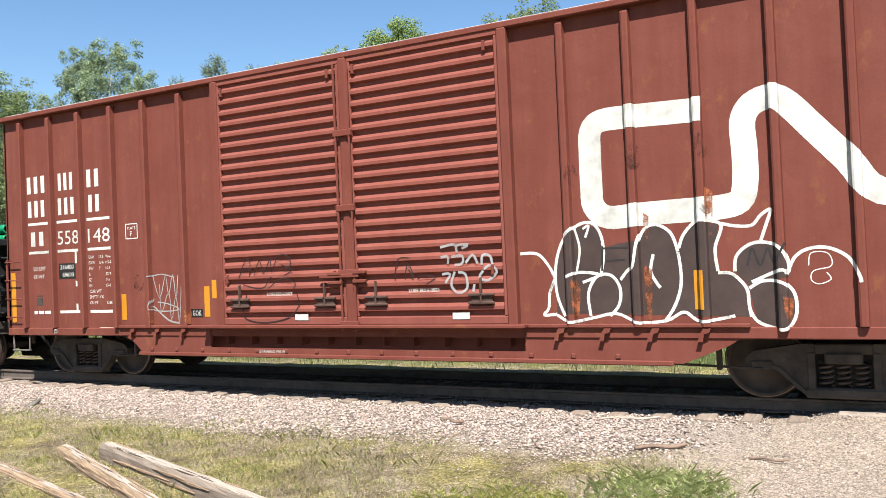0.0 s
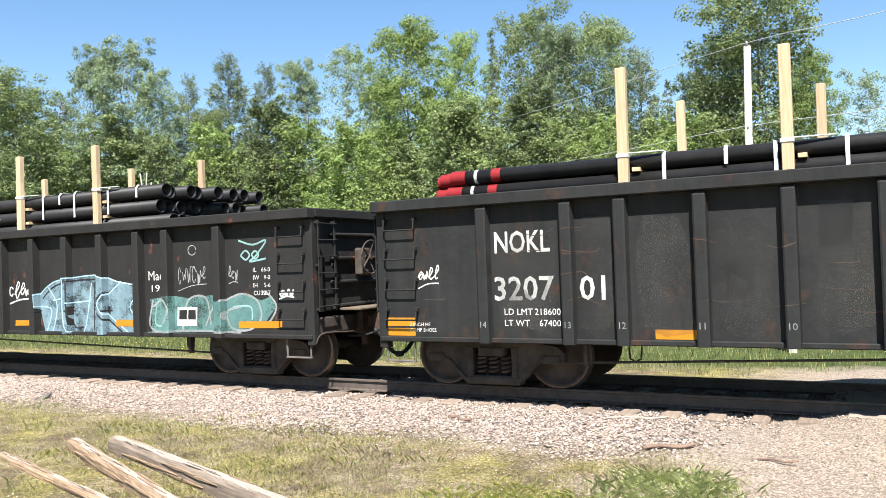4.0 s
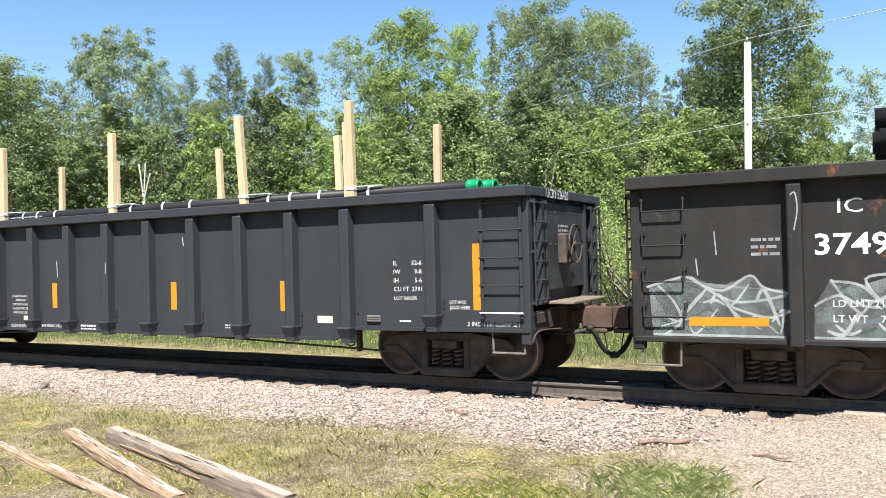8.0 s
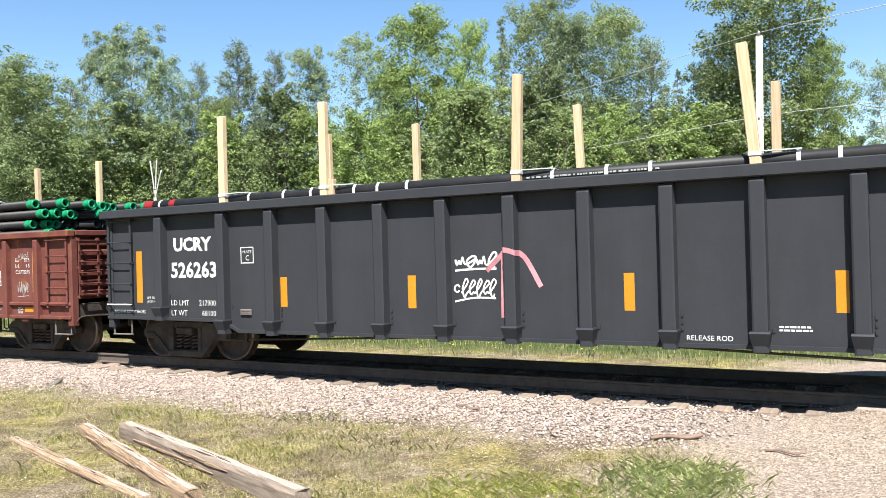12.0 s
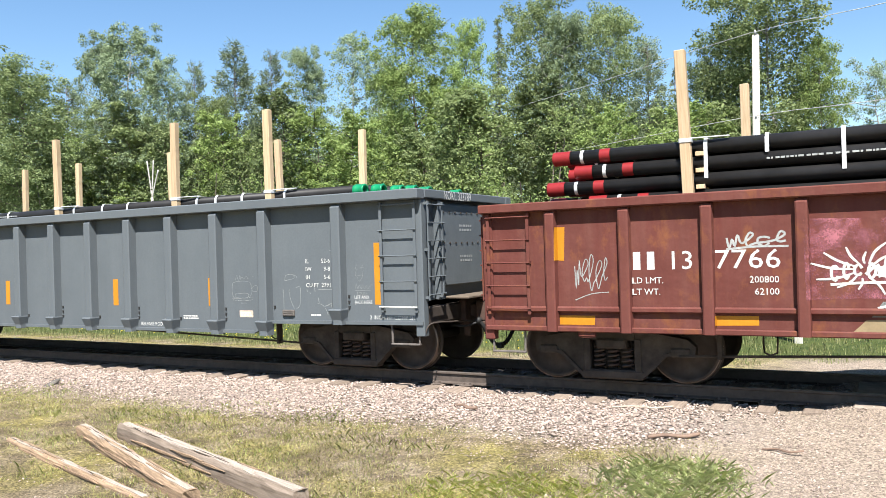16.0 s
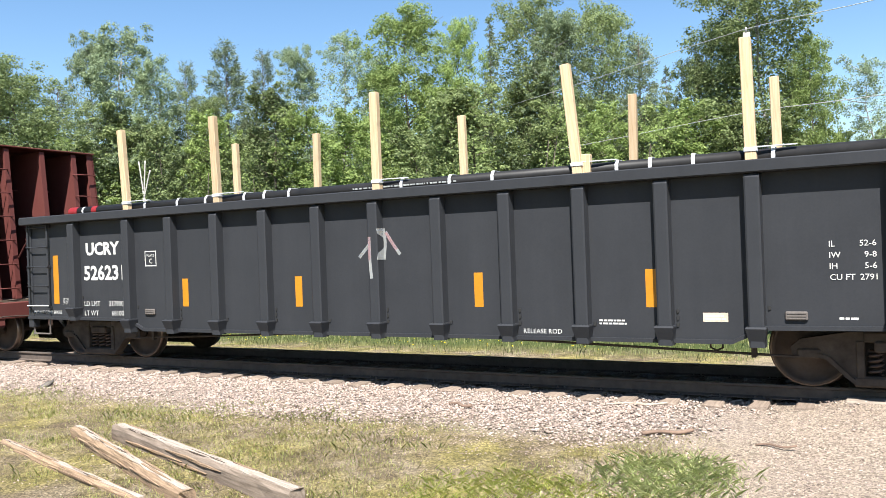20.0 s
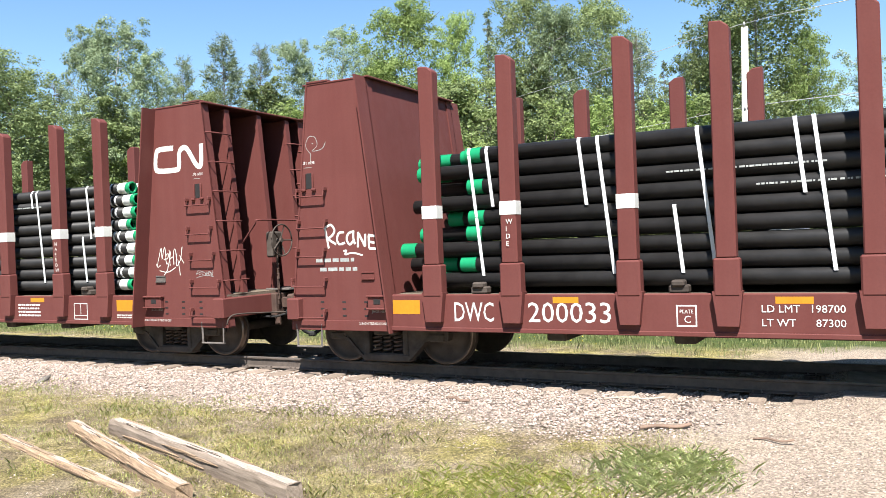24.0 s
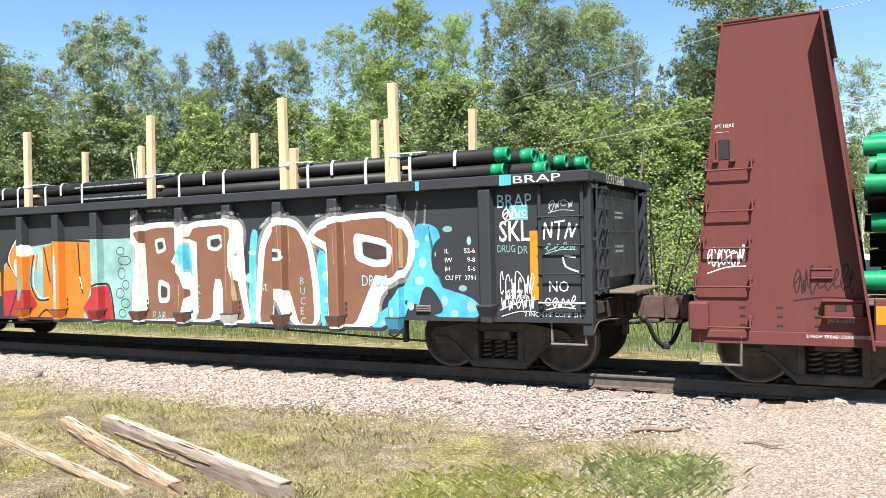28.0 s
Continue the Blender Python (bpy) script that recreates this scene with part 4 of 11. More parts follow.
        part("lock_bar", bm, M_BOX, car, "red-painted door lock bars")
        bm = bmesh.new()
        box(bm, -2.48, 2.53, *sorted((s * (y - 0.0), s * (y - 0.03))), 0.80, 1.0)
        box(bm, -2.48, 2.53, *sorted((s * (y - 0.01), s * (y - 0.03))), 0.98, zt)
        part("door_sill", bm, M_BOX, car)
    posts = left + [-x for x in left]
    me = post_mesh("post", 0.95, zt - 0.10, 0.11, HW - y, M_BOX)
    for x in posts:
        part("post", me, None, car, "", pose(x, -HW, 0))
        part("post", me, None, car, "", pose(x, HW, 0, 0, 0, 180))
    bm = bmesh.new()
    prism(bm, [(-1.60, zt + 0.02), (1.60, zt + 0.02), (1.4, zt + 0.10), (0, zt + 0.17), (-1.4, zt + 0.10)], -h, h, "x")
    part("roof", bm, M_PALEROOF, car, "weathered galvanised roof")
    for s in (-1, 1):
        bm = bmesh.new()
        box(bm, *sorted((s * (h - 0.02), s * (h - 0.06))), -y, y, 0.80, zt)
        part("end_plate", bm, M_BOX, car)
        for k in range(9):
            bm = bmesh.new()
            z = 1.15 + k * 0.42
            bbox(bm, *sorted((s * (h - 0.022), s * (h + 0.07))), -y + 0.3, y - 0.3, z, z + 0.16, 0.03)
            part("end_rib", bm, M_BOX, car)
        for t in (-1, 1):
            part("ladder", LADDERS.setdefault("box", ladder_mesh(4, 0.45, 1.15, 2.2, M_BOX)), None, car, "", pose(s * (h - 0.30), t * (y + 0.002), 0, 0, 0, 0 if t < 0 else 180))
            part("end_ladder", LADDERS.setdefault("boxend", ladder_mesh(5, 0.42, 1.15, 2.7, M_BOX)), None, car, "", pose(s * (h + 0.04), t * 1.2, 0, 0, 0, 90 * s))
            part("sill_step", STEP, None, car, "bent steel sill step", pose(s * (h - 0.33), t * (y - 0.02), 0.80))
        bm = bmesh.new()
        bbox(bm, *sorted((s * (h - 0.02), s * (h + 0.3))), -0.75, 0.75, 1.10, 1.14, 0.01)
        part("end_platform", bm, M_DECK, car)
        bogie(car, s * 6.43)
    bm = bmesh.new()
    box(bm, -h + 0.06, h - 0.06, -y + 0.03, y - 0.03, 0.98, 1.06)
    bbox(bm, -h + 0.4, h - 0.4, -0.32, 0.32, 0.7, 0.98, 0.02)
    part("floor", bm, M_TRUCK, car)
    underframe(car, h, False)
    part("brake_wheel", BRAKE, None, car, "black steel hand brake wheel", pose(h + 0.25, -0.2, 2.2))
    draft_gear(car, h - 0.05)
    TRAIN.append((car, X))
    ribs = [(-2.6, -2.45), (-0.07, 0.07), (2.48, 2.63)]
    return car, Side(car, [(x - 0.055, x + 0.055) for x in posts], -y, -HW)


def lug():
    bm = bmesh.new()
    bbox(bm, -0.03, 0.03, -0.02, 0.02, -0.03, 0.03, 0.008)
    return bm


def door_bm(a, b, y, s):
    bm = bmesh.new()
    box(bm, a, b, *sorted((y, y + s * 0.025)), 1.02, 4.90)
    return bm


M_PALEROOF = plain("galvanised_roof", (0.32, 0.31, 0.30), 0.5, 0.3, 3.0, 0.3)


# ---------------------------------------------------------------- bulkhead flat wagons
def bulkhead_flat(X):
    car = thing("bulkhead_flat_wagon", pose(X, YC, 0), "brown-red bulkhead flat wagon with steel stakes, loaded with black pipes", "freight wagon", "freight train")
    h, y, BULK = 8.78, 1.56, 1.37
    zt, zs, zb, zl = 4.36, 1.12, 0.62, 0.56
    for s in (-1, 1):
        bm = bmesh.new()
        bbox(bm, -6.77, 6.77, *sorted((s * y, s * (y - 0.06))), zb, zs, 0.015)
        part("side_sill", bm, M_DWC, car)
        bm = bmesh.new()
        bbox(bm, -h + 2.0, h - 2.0, *sorted((s * (y - 0.02), s * (y + 0.025))), zb - 0.02, zb + 0.04, 0.008)
        part("sill_flange", bm, M_DWC, car)
        # bulkheads: tapering side panels, a wall between them with stiffeners
        for e in (-1, 1):
            bm = bmesh.new()
            poly = [(e * 8.76, zl), (e * 6.76, zl), (e * 7.22, zt), (e * 8.32, zt)]
            prism(bm, poly, s * (BULK - 0.03), s * BULK)
            part("bulkhead_side", bm, M_DWC, car)
            bm = bmesh.new()
            prism(bm, [(e * 8.76, zl), (e * 8.73, zl), (e * 8.29, zt), (e * 8.32, zt)], s * (BULK + 0.012), s * (BULK - 0.16))
            part("bulkhead_edge", bm, M_DWC, car)
            bm = bmesh.new()
            prism(bm, [(e * 6.76, zl), (e * 6.785, zl), (e * 7.245, zt), (e * 7.22, zt)], s * (HW + 0.03), s * (BULK - 0.16))
            part("load_flange", bm, M_DWC, car, "deep flange along the load side")
            bm = bmesh.new()
            bbox(bm, *sorted((e * 6.79, e * 8.72)), *sorted((s * BULK, s * (BULK + 0.022))), zl, 0.715, 0.006)
            part("bottom_rail", bm, M_DWC, car)
            for z, xx, g in ((2.67, 8.205, 0), (2.18, 8.205, 0), (1.74, 8.245, 0), (1.28, 8.30, 1), (0.80, 8.31, 1)):
                part("grab_iron", GRAB[g], None, car, "", pose(e * xx + (0.0 if e > 0 else -0.06), s * (BULK + (0.022 if z < 0.9 else 0.0)), z + 0.06, 0, 0, 0 if s < 0 else 180))
            part("sill_step", STEP, None, car, "bent steel sill step", pose(e * (h - 0.37), s * (BULK + 0.01), zl + 0.03))
    for e in (-1, 1):
        bm = bmesh.new()
        prism(bm, [(e * 6.86, zs), (e * 6.91, zs), (e * 7.28, zt), (e * 7.24, zt)], -BULK + 0.03, BULK - 0.03)
        part("bulkhead_wall", bm, M_DWC, car)
        for yy in (-0.78, 0.05, 0.85):
            bm = bmesh.new()
            prism(bm, [(e * 6.99, zs), (e * 8.55, zs), (e * 8.28, zt - 0.05), (e * 7.26, zt - 0.05)], yy - 0.02, yy + 0.02)
            part("stiffener", bm, M_DWC, car)
            bm = bmesh.new()
            prism(bm, [(e * 8.56, zs), (e * 8.62, zs), (e * 8.34, zt - 0.05), (e * 8.28, zt - 0.05)], yy - 0.055, yy + 0.055)
            part("stiffener_flange", bm, M_DWC, car)
        for k in range(3):
            bm = bmesh.new()
            z = 1.9 + k * 0.8
            x = 6.99 + (z - zs) * 0.083
            bbox(bm, *sorted((e * x, e * (x + 0.3))), -BULK + 0.05, BULK - 0.05, z, z + 0.02, 0.004)
            part("shelf_plate", bm, M_DWC, car)
        bm = bmesh.new()
        bbox(bm, *sorted((e * 7.16, e * 8.38)), -BULK - 0.01, BULK + 0.01, zt - 0.01, zt + 0.02, 0.008)
        bbox(bm, *sorted((e * 7.9, e * 8.3)), -BULK - 0.02, -BULK + 0.3, zt + 0.02, zt + 0.05, 0.005)
        part("bulkhead_cap", bm, M_DWC, car)
        for s in (-1, 1):
            for z in (1.35, 1.85, 2.35, 2.85, 3.35, 3.85):
                x = 8.78 - (z - zl) * 0.1158
                bm = bmesh.new()
                hose(bm, [(e * (x - 0.03), s * (BULK - 0.02), z), (e * (x + 0.07), s * (BULK - 0.03), z), (e * (x + 0.07), s * 0.84, z), (e * (x - 0.1), s * 0.82, z)], 0.013, 6, 2)
                part("rung", bm, M_DWC, car)
        bm = bmesh.new()
        bbox(bm, *sorted((e * (h - 0.3), e * (h + 0.22))), -0.1, 1.25, 1.10, 1.14, 0.01)
        part("end_platform", bm, M_STEP, car, "grey steel crossover platform")
        bm = bmesh.new()
        hose(bm, [(e * (h - 0.3), -0.72, 1.9), (e * (h + 0.08), -0.74, 2.3), (e * (h + 0.1), -0.6, 2.36), (e * (h + 0.1), 1.2, 2.36), (e * (h - 0.3), 1.24, 2.36)], 0.016, 6, 3)
        part("hand_rail", bm, M_DWC, car, "bent hand rail across the end")
        bm = bmesh.new()
        bbox(bm, *sorted((e * (h - 0.25), e * (h - 0.02))), -1.5, 1.5, 0.72, 1.06, 0.02)
        part("buffer_beam", bm, M_DWC, car)
        bogie(car, e * 7.2)
    part("brake_wheel", BRAKE, None, car, "black steel hand brake wheel", pose(h + 0.2, -0.2, 2.0))
    bm = bmesh.new()
    for k in range(12):
        a = 1.9 - 0.09 * k
        if k % 2:
            bbox(bm, h + 0.10, h + 0.112, -0.245, -0.195, a - 0.055, a + 0.055, 0.004)
        else:
            bbox(bm, h + 0.08, h + 0.132, -0.226, -0.214, a - 0.055, a + 0.055, 0.004)
    part("brake_chain", bm, M_COUPLER, car, "hanging brake chain")
    # stakes: a tapering socket and a square tube
    sock = bmesh.new()
    prism(sock, [(-0.17, zs + 0.03), (0.17, zs + 0.03), (0.12, zb + 0.12), (-0.12, zb + 0.12)], -0.10, 0.06)
    bbox(sock, -0.15, 0.15, -0.11, 0.08, zs - 0.03, zs + 0.42, 0.02)
    sock = mesh("stake_socket", sock, M_DWC)
    tube = bmesh.new()
    prism(tube, [(-0.115, zs + 0.42), (0.115, zs + 0.42), (0.115, zt - 0.13), (0.03, zt - 0.06), (-0.115, zt - 0.05)], -0.10, 0.08)
    bmesh.ops.bevel(tube, geom=list(tube.edges), offset=0.015, segments=1, affect="EDGES")
    tube = mesh("steel_stake", tube, M_DWC)
    band = bmesh.new()
    bbox(band, -0.118, 0.118, -0.104, 0.08, 2.18, 2.36, 0.002)
    band = mesh("white_band", band, M_WHITE)
    places = [-6.04, -4.85, -3.27, -2.11, -0.57, 0.57, 2.11, 3.27, 4.85, 6.04]
    for i, x in enumerate(places):
        for s in (-1, 1):
            m = pose(x, s * 1.56, 0, 0, 0, 0 if s < 0 else 180)
            part("stake_socket", sock, None, car, "", m)
            st = part("steel_stake", tube, None, car, "square brown-red steel stake", m)
            if i in (0, 1, 2, 7, 8, 9):
                part("white_band", band, None, st, "white painted band")
    for i, x in enumerate((-5.4, -2.7, 0.0, 2.7, 5.4)):
        bm = bmesh.new()
        bbox(bm, x - 0.12, x + 0.12, -1.5, -1.32, zs, zs + 0.1, 0.02)
        bbox(bm, x - 0.08, x + 0.08, -1.54, -1.36, zs + 0.08, zs + 0.16, 0.02)
        part("winch", bm, M_TRUCK, car)
    bm = bmesh.new()
    box(bm, -6.75, 6.75, -y + 0.06, y - 0.06, 1.03, 1.11)
    for e in (-1, 1):
        box(bm, *sorted((e * 6.75, e * 8.7)), -BULK + 0.04, BULK - 0.04, 1.03, 1.11)
    part("deck", bm, M_DECK, car, "worn plank deck")
    bm = bmesh.new()
    prism(bm, [(-h + 0.3, 1.03), (-h + 0.3, 0.76), (-4.4, 0.74), (-2.9, 0.44), (2.9, 0.44), (4.4, 0.74), (h - 0.3, 0.76), (h - 0.3, 1.03)], -0.33, 0.33)
    part("centre_sill", bm, M_TRUCK, car)
    for x in (-4.4, -2.7, 0, 2.7, 4.4):
        bm = bmesh.new()
        bbox(bm, x - 0.14, x + 0.14, -1.2, 1.2, 0.46, 0.8, 0.02)
        part("cross_bearer", bm, M_TRUCK, car)
    draft_gear(car, h - 0.05)
    TRAIN.append((car, X))
    return car, Side(car, [], -y, -y), Side(car, [], -BULK, -BULK), Side(car, [], -BULK - 0.022, -BULK - 0.022)


GRAB = (grab_mesh(0.52, M_DWC), grab_mesh(0.63, M_DWC))


# ---------------------------------------------------------------- the train
T_POSTS = [-6.70, -5.24, -4.19, -3.14, -2.1, -1.05, 0, 1.05, 2.1, 3.14, 4.19, 5.24, 6.70]


def trinity(X, label, material, brake=-1):
    return gondola(label, "freight train", X, 16.28, 2.735, T_POSTS, 0.19, 0.155, (0.77, 0.58), 6.63, material, 0.15, (4.95, 5.32), (0.56, 0.80), brake=brake)


box_car, BOX = boxcar(101.56)
noklA, NOKA = gondola("old black riveted gondola wagon with rust patches, loaded with pipes", "freight train", 84.24, 16.2, 2.73, [s * k for k in (0.56, 1.53, 2.5, 3.48, 4.45, 5.16, 6.36) for s in (-1, 1)], 0.17, 0.15, (0.70, 0.70), 6.5, M_OLD, 0.16, ladder="mixed")
icA, ICS = gondola("long dull black gondola wagon with faded graffiti, loaded with large pipes", "freight train", 64.73, 20.4, 2.73, [s * k for k in (0.53, 1.6, 2.58, 3.54, 4.5, 5.47, 6.42, 7.13, 8.32) for s in (-1, 1)], 0.17, 0.15, (0.70, 0.70), 8.68, M_BLACK, 0.16, ladder="grab")
ucA, UCA = trinity(45.0, "clean charcoal gondola wagon with a pipe load", M_CHAR, 1)
ucB, UCB = trinity(27.26, "charcoal gondola wagon with white outline graffiti, loaded with pipes", M_CHAR)
cnC, CNC = gondola("dented red gondola wagon with a grey graffiti piece, loaded with pipes", "freight train", 9.81, 16.68, 2.43, [s * k for k in (0, 1.08, 2.16, 3.24, 4.33, 5.37, 6.37, 7.35) for s in (-1, 1) if k or s > 0], 0.15, 0.11, (0.73, 0.73), 6.72, M_CN, 0.12, ribs=True, brake=0)
noD, NOD = trinity(-7.68, "slate grey gondola wagon with a pipe load", M_GREY)
ucE, UCE = trinity(-25.43, "charcoal gondola wagon with a white and red arrow, loaded with pipes", M_CHAR)
flA, FLA, FLAB, FLAL = bulkhead_flat(-43.52)
flB, FLB, FLBB, FLBL = bulkhead_flat(-62.37)
ucF, UCF = trinity(-80.47, "charcoal gondola wagon covered in brown and blue graffiti letters", M_CHAR)

LOADS = []
S_OLD, S_LONG, S_RED = (-4.43, -2.50, 0.58, 3.60, 5.27), (-5.09, -2.93, 0.10, 2.95, 5.20), (-5.62, -3.34, -0.06, 3.18, 5.34)
S_A, S_B, S_D, S_E, S_F = (-5.33, -3.20, -0.02, 3.12, 5.25), (-5.33, -3.21, 0.05, 3.11, 5.24), (-5.37, -3.19, -0.04, 3.13, 5.25), (-5.41, -3.22, -0.03, 3.08, 5.22), (-5.25, -3.15, 0.19, 3.15, 5.18)
LOADS.append(pipe_load(84.24, "black steel pipes with green and red caps and white straps", 0.098, 14.2, -0.1, 1.16, 9, 1.315, S_OLD, (-4.26, -2.30, 0.56, 3.60, 5.29), seed=2, stagger=0.35, top_rows=(0, 0)))
LOADS.append(pipe_load(64.73, "large black steel pipes tied with white straps", 0.125, 14.1, -0.25, 1.24, 8, 1.315, S_LONG, (-5.07, -2.68, -0.10, 2.95, 5.10), caps=None, seed=3, stagger=0.22, tips=(-5.08, -2.88, 0.09, 2.95, 5.2)))
for X, seed, at, tips, far, props in ((45.0, 4, S_A, (-5.29, -3.19, -0.01, 3.03, 5.23), (-5.17, -3.20, 0.03, 3.09, 5.22), ((5.17, 3.88), (-5.22, 3.6))), (27.26, 5, S_B, (-5.32, -3.21, 0.11, 2.98, 5.23), (-5.15, -3.16, 0.04, 3.02, 5.23), ((-3.12, 2.95),)),
                                      (-7.68, 7, S_D, (-5.33, -3.16, -0.07, 3.14, 5.23), (-5.17, -3.10, 0.09, 3.18, 5.19), ()), (-25.43, 8, S_E, (-5.51, -3.27, -0.03, 2.95, 5.20), (-5.27, -3.22, 0.05, 3.07, 5.25), ((3.17, 3.05),))):
    LOADS.append(pipe_load(X, "black steel pipes with green and red end caps", 0.09, 14.4, -0.15, 1.29, 8, 1.315, at, far, seed=seed, stagger=0.4, tips=tips, props=props))
LOADS.append(pipe_load(9.81, "black steel pipes in tiers with red end caps", 0.09, 14.2, 0.05, 1.10, 10, 1.315, S_RED, (-5.31, -3.15, 0.08, 3.21, 5.46), seed=6, stagger=0.45, tips=(-5.67, -3.32, -0.06, 3.19, 5.32)))
LOADS.append(pipe_load(-80.47, "black steel pipes with green end caps, tied with white straps", 0.098, 14.3, -0.1, 1.21, 9, 1.315, S_F, (-5.01, -3.1, 0.18, 3.1, 5.10), seed=11, stagger=0.35, tips=(-5.22, -3.14, 0.21, 3.13, 5.16), props=((3.28, 3.42), (5.07, 3.72))))
LOADS.append(pipe_load(-43.52, "tall stack of black pipes with white and green ends", 0.104, 12.9, 0.1, 1.20, 9, 1.36, (), (), caps=(M_GREEN, M_GREEN), seed=9, stagger=0.3, band=0.2, cap_len=0.09, ragged=True))
LOADS.append(pipe_load(-62.37, "tall stack of black pipes with white and green ends", 0.104, 12.9, 0.1, 1.20, 9, 1.36, (), (), caps=(M_GREEN, M_GREEN), seed=10, stagger=0.3, band=0.2, cap_len=0.09, ragged=True))
for (load, zt), (xs) in zip(LOADS, [S_OLD, S_LONG, S_A, S_B, S_D, S_E, S_RED, S_F]):
    for i, x in enumerate(xs):
        tie_wire(load, x, -1.375, zt - 0.06)
        for k in range(3):
            xx = x + 0.42 + k * 0.62 + 0.2 * math.sin(7 * x + k)
            if xx < 6.2:
                strap(load, xx, -1.325, zt - (0.5 if k % 2 == 0 else 0.24), zt - 0.012, -1.1)
for (load, zt) in LOADS[-2:]:
    for x, down, high in ((-5.55, 1.80, 0), (-5.28, 0.85, 0), (-5.0, 0.85, 0.9), (-3.95, 0.9, 0), (-3.7, 1.8, 0), (-2.75, 0.9, 0.9), (-2.45, 1.8, 0), (-1.35, 0.9, 0), (-1.15, 1.8, 0), (-0.1, 0.9, 0.9), (0.2, 1.8, 0), (1.3, 1.8, 0), (1.45, 0.6, 0), (2.65, 0.85, 0), (2.45, 0.9, 0.9), (3.75, 0.35, 0), (3.9, 1.8, 0), (5.35, 1.0, 0), (5.2, 0.9, 0.9)):
        strap(load, x, -1.365, zt - high - down, zt - high - 0.012, -1.0 if not high else -1.33, lean=0.10)


# ---------------------------------------------------------------- ground
def ease(a, b, v):
    t = min(max((v - a) / (b - a), 0.0), 1.0)
    return t * t * (3 - 2 * t)


def ground_z(x, y):
    z = -0.33 + 0.105 * ease(8.2, 9.9, y) - 0.34 * ease(13.3, 16.5, y)
    z += (0.13 * ease(9.2, 10.6, y) - 0.06 * ease(12.6, 13.2, y)) * ease(-1.0, -0.3, x)
    near = 1.0 - ease(9.3, 9.9, y) + ease(13.2, 13.8, y)
    z += near * (0.035 * noise.noise((x * 0.7, y * 0.7, 3.1)) + 0.02 * noise.noise((x * 2.3, y * 2.3, 7.7)))
    far = max(abs(x + 10) - 60, y - 60, -y - 20, 0)
    return z + min(far * 0.004, 1.0) * (1 + noise.noise((x * 0.01, y * 0.01, 0)))


def ground_mat():
    m, n, l, b = mat("ground_soil", 0.95, 0.0, 0.2)
    tc = n.new("ShaderNodeTexCoord")
    sep = n.new("ShaderNodeSeparateXYZ")
    l.new(tc.outputs["Object"], sep.inputs[0])

    def val(op, a, c):
        k = n.new("ShaderNodeMath")
        k.operation = op
        for s, v in zip(k.inputs, (a, c)):
            if isinstance(v, bpy.types.NodeSocket):
                l.new(v, s)
            else:
                s.default_value = v
        return k.outputs[0]

    def band(v, lo, hi, soft):
        a = n.new("ShaderNodeMapRange")
        a.inputs["From Min"].default_value, a.inputs["From Max"].default_value = lo - soft, lo + soft
        l.new(v, a.inputs["Value"])
        c = n.new("ShaderNodeMapRange")
        c.inputs["From Min"].default_value, c.inputs["From Max"].default_value = hi + soft, hi - soft
        l.new(v, c.inputs["Value"])
        return val("MULTIPLY", a.outputs[0], c.outputs[0])

    big = noise_of(n, l, 0.55, 5, 0.6)
    mid = noise_of(n, l, 2.4, 6, 0.65)
    fine = noise_of(n, l, 45.0, 4, 0.7)
    y = val("ADD", sep.outputs["Y"], val("MULTIPLY", val("SUBTRACT", big, 0.5), 1.6))
    x = val("ADD", sep.outputs["X"], val("MULTIPLY", val("SUBTRACT", mid, 0.5), 1.4))
    soil = ramp(n, l, mid, ((0.32, (0.11, 0.079, 0.050)), (0.5, (0.193, 0.150, 0.091)), (0.68, (0.275, 0.223, 0.152))))
    moss = ramp(n, l, mid, ((0.35, (0.122, 0.106, 0.034)), (0.5, (0.222, 0.188, 0.057)), (0.65, (0.305, 0.254, 0.092))))
    c = mix(n, l, ramp(n, l, noise_of(n, l, 1.1, 5), ((0.42, 0.0), (0.62, 0.85))), soil, moss)
    stones = n.new("ShaderNodeTexVoronoi")
    stones.inputs["Scale"].default_value = 22.0
    l.new(tc.outputs["Object"], stones.inputs["Vector"])
    grav = mix(n, l, stones.outputs["Color"], (0.282, 0.243, 0.212), (0.395, 0.353, 0.317))
    grav = mix(n, l, ramp(n, l, stones.outputs["Distance"], ((0.3, 0.0), (0.62, 0.75))), grav, (0.183, 0.151, 0.127))
    crumb = n.new("ShaderNodeTexVoronoi")
    crumb.inputs["Scale"].default_value = 48.0
    l.new(tc.outputs["Object"], crumb.inputs["Vector"])
    c = mix(n, l, 1.0, c, ramp(n, l, crumb.outputs["Color"], ((0.15, 0.5), (0.5, 0.95), (0.85, 1.5))), "MULTIPLY")
    c = mix(n, l, 1.0, c, ramp(n, l, fine, ((0.32, 0.45), (0.5, 1.0), (0.68, 1.35))), "MULTIPLY")
    c = mix(n, l, band(y, 8.7, 14.3, 0.5), c, grav)
    # the train's shade is put into the ground colour along the track
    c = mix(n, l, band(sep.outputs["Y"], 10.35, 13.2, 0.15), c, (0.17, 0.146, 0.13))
    road = mix(n, l, mid, (0.33, 0.264, 0.203), (0.43, 0.355, 0.276))
    road = mix(n, l, ramp(n, l, fine, ((0.4, 0.0), (0.62, 0.8))), road, (0.19, 0.144, 0.113))
    road = mix(n, l, 1.0, road, ramp(n, l, crumb.outputs["Color"], ((0.15, 0.58), (0.5, 1.0), (0.85, 1.4))), "MULTIPLY")
    c = mix(n, l, val("MULTIPLY", band(x, -1.9, 7.0, 0.9), band(y, 6.6, 60, 0.7)), c, road)
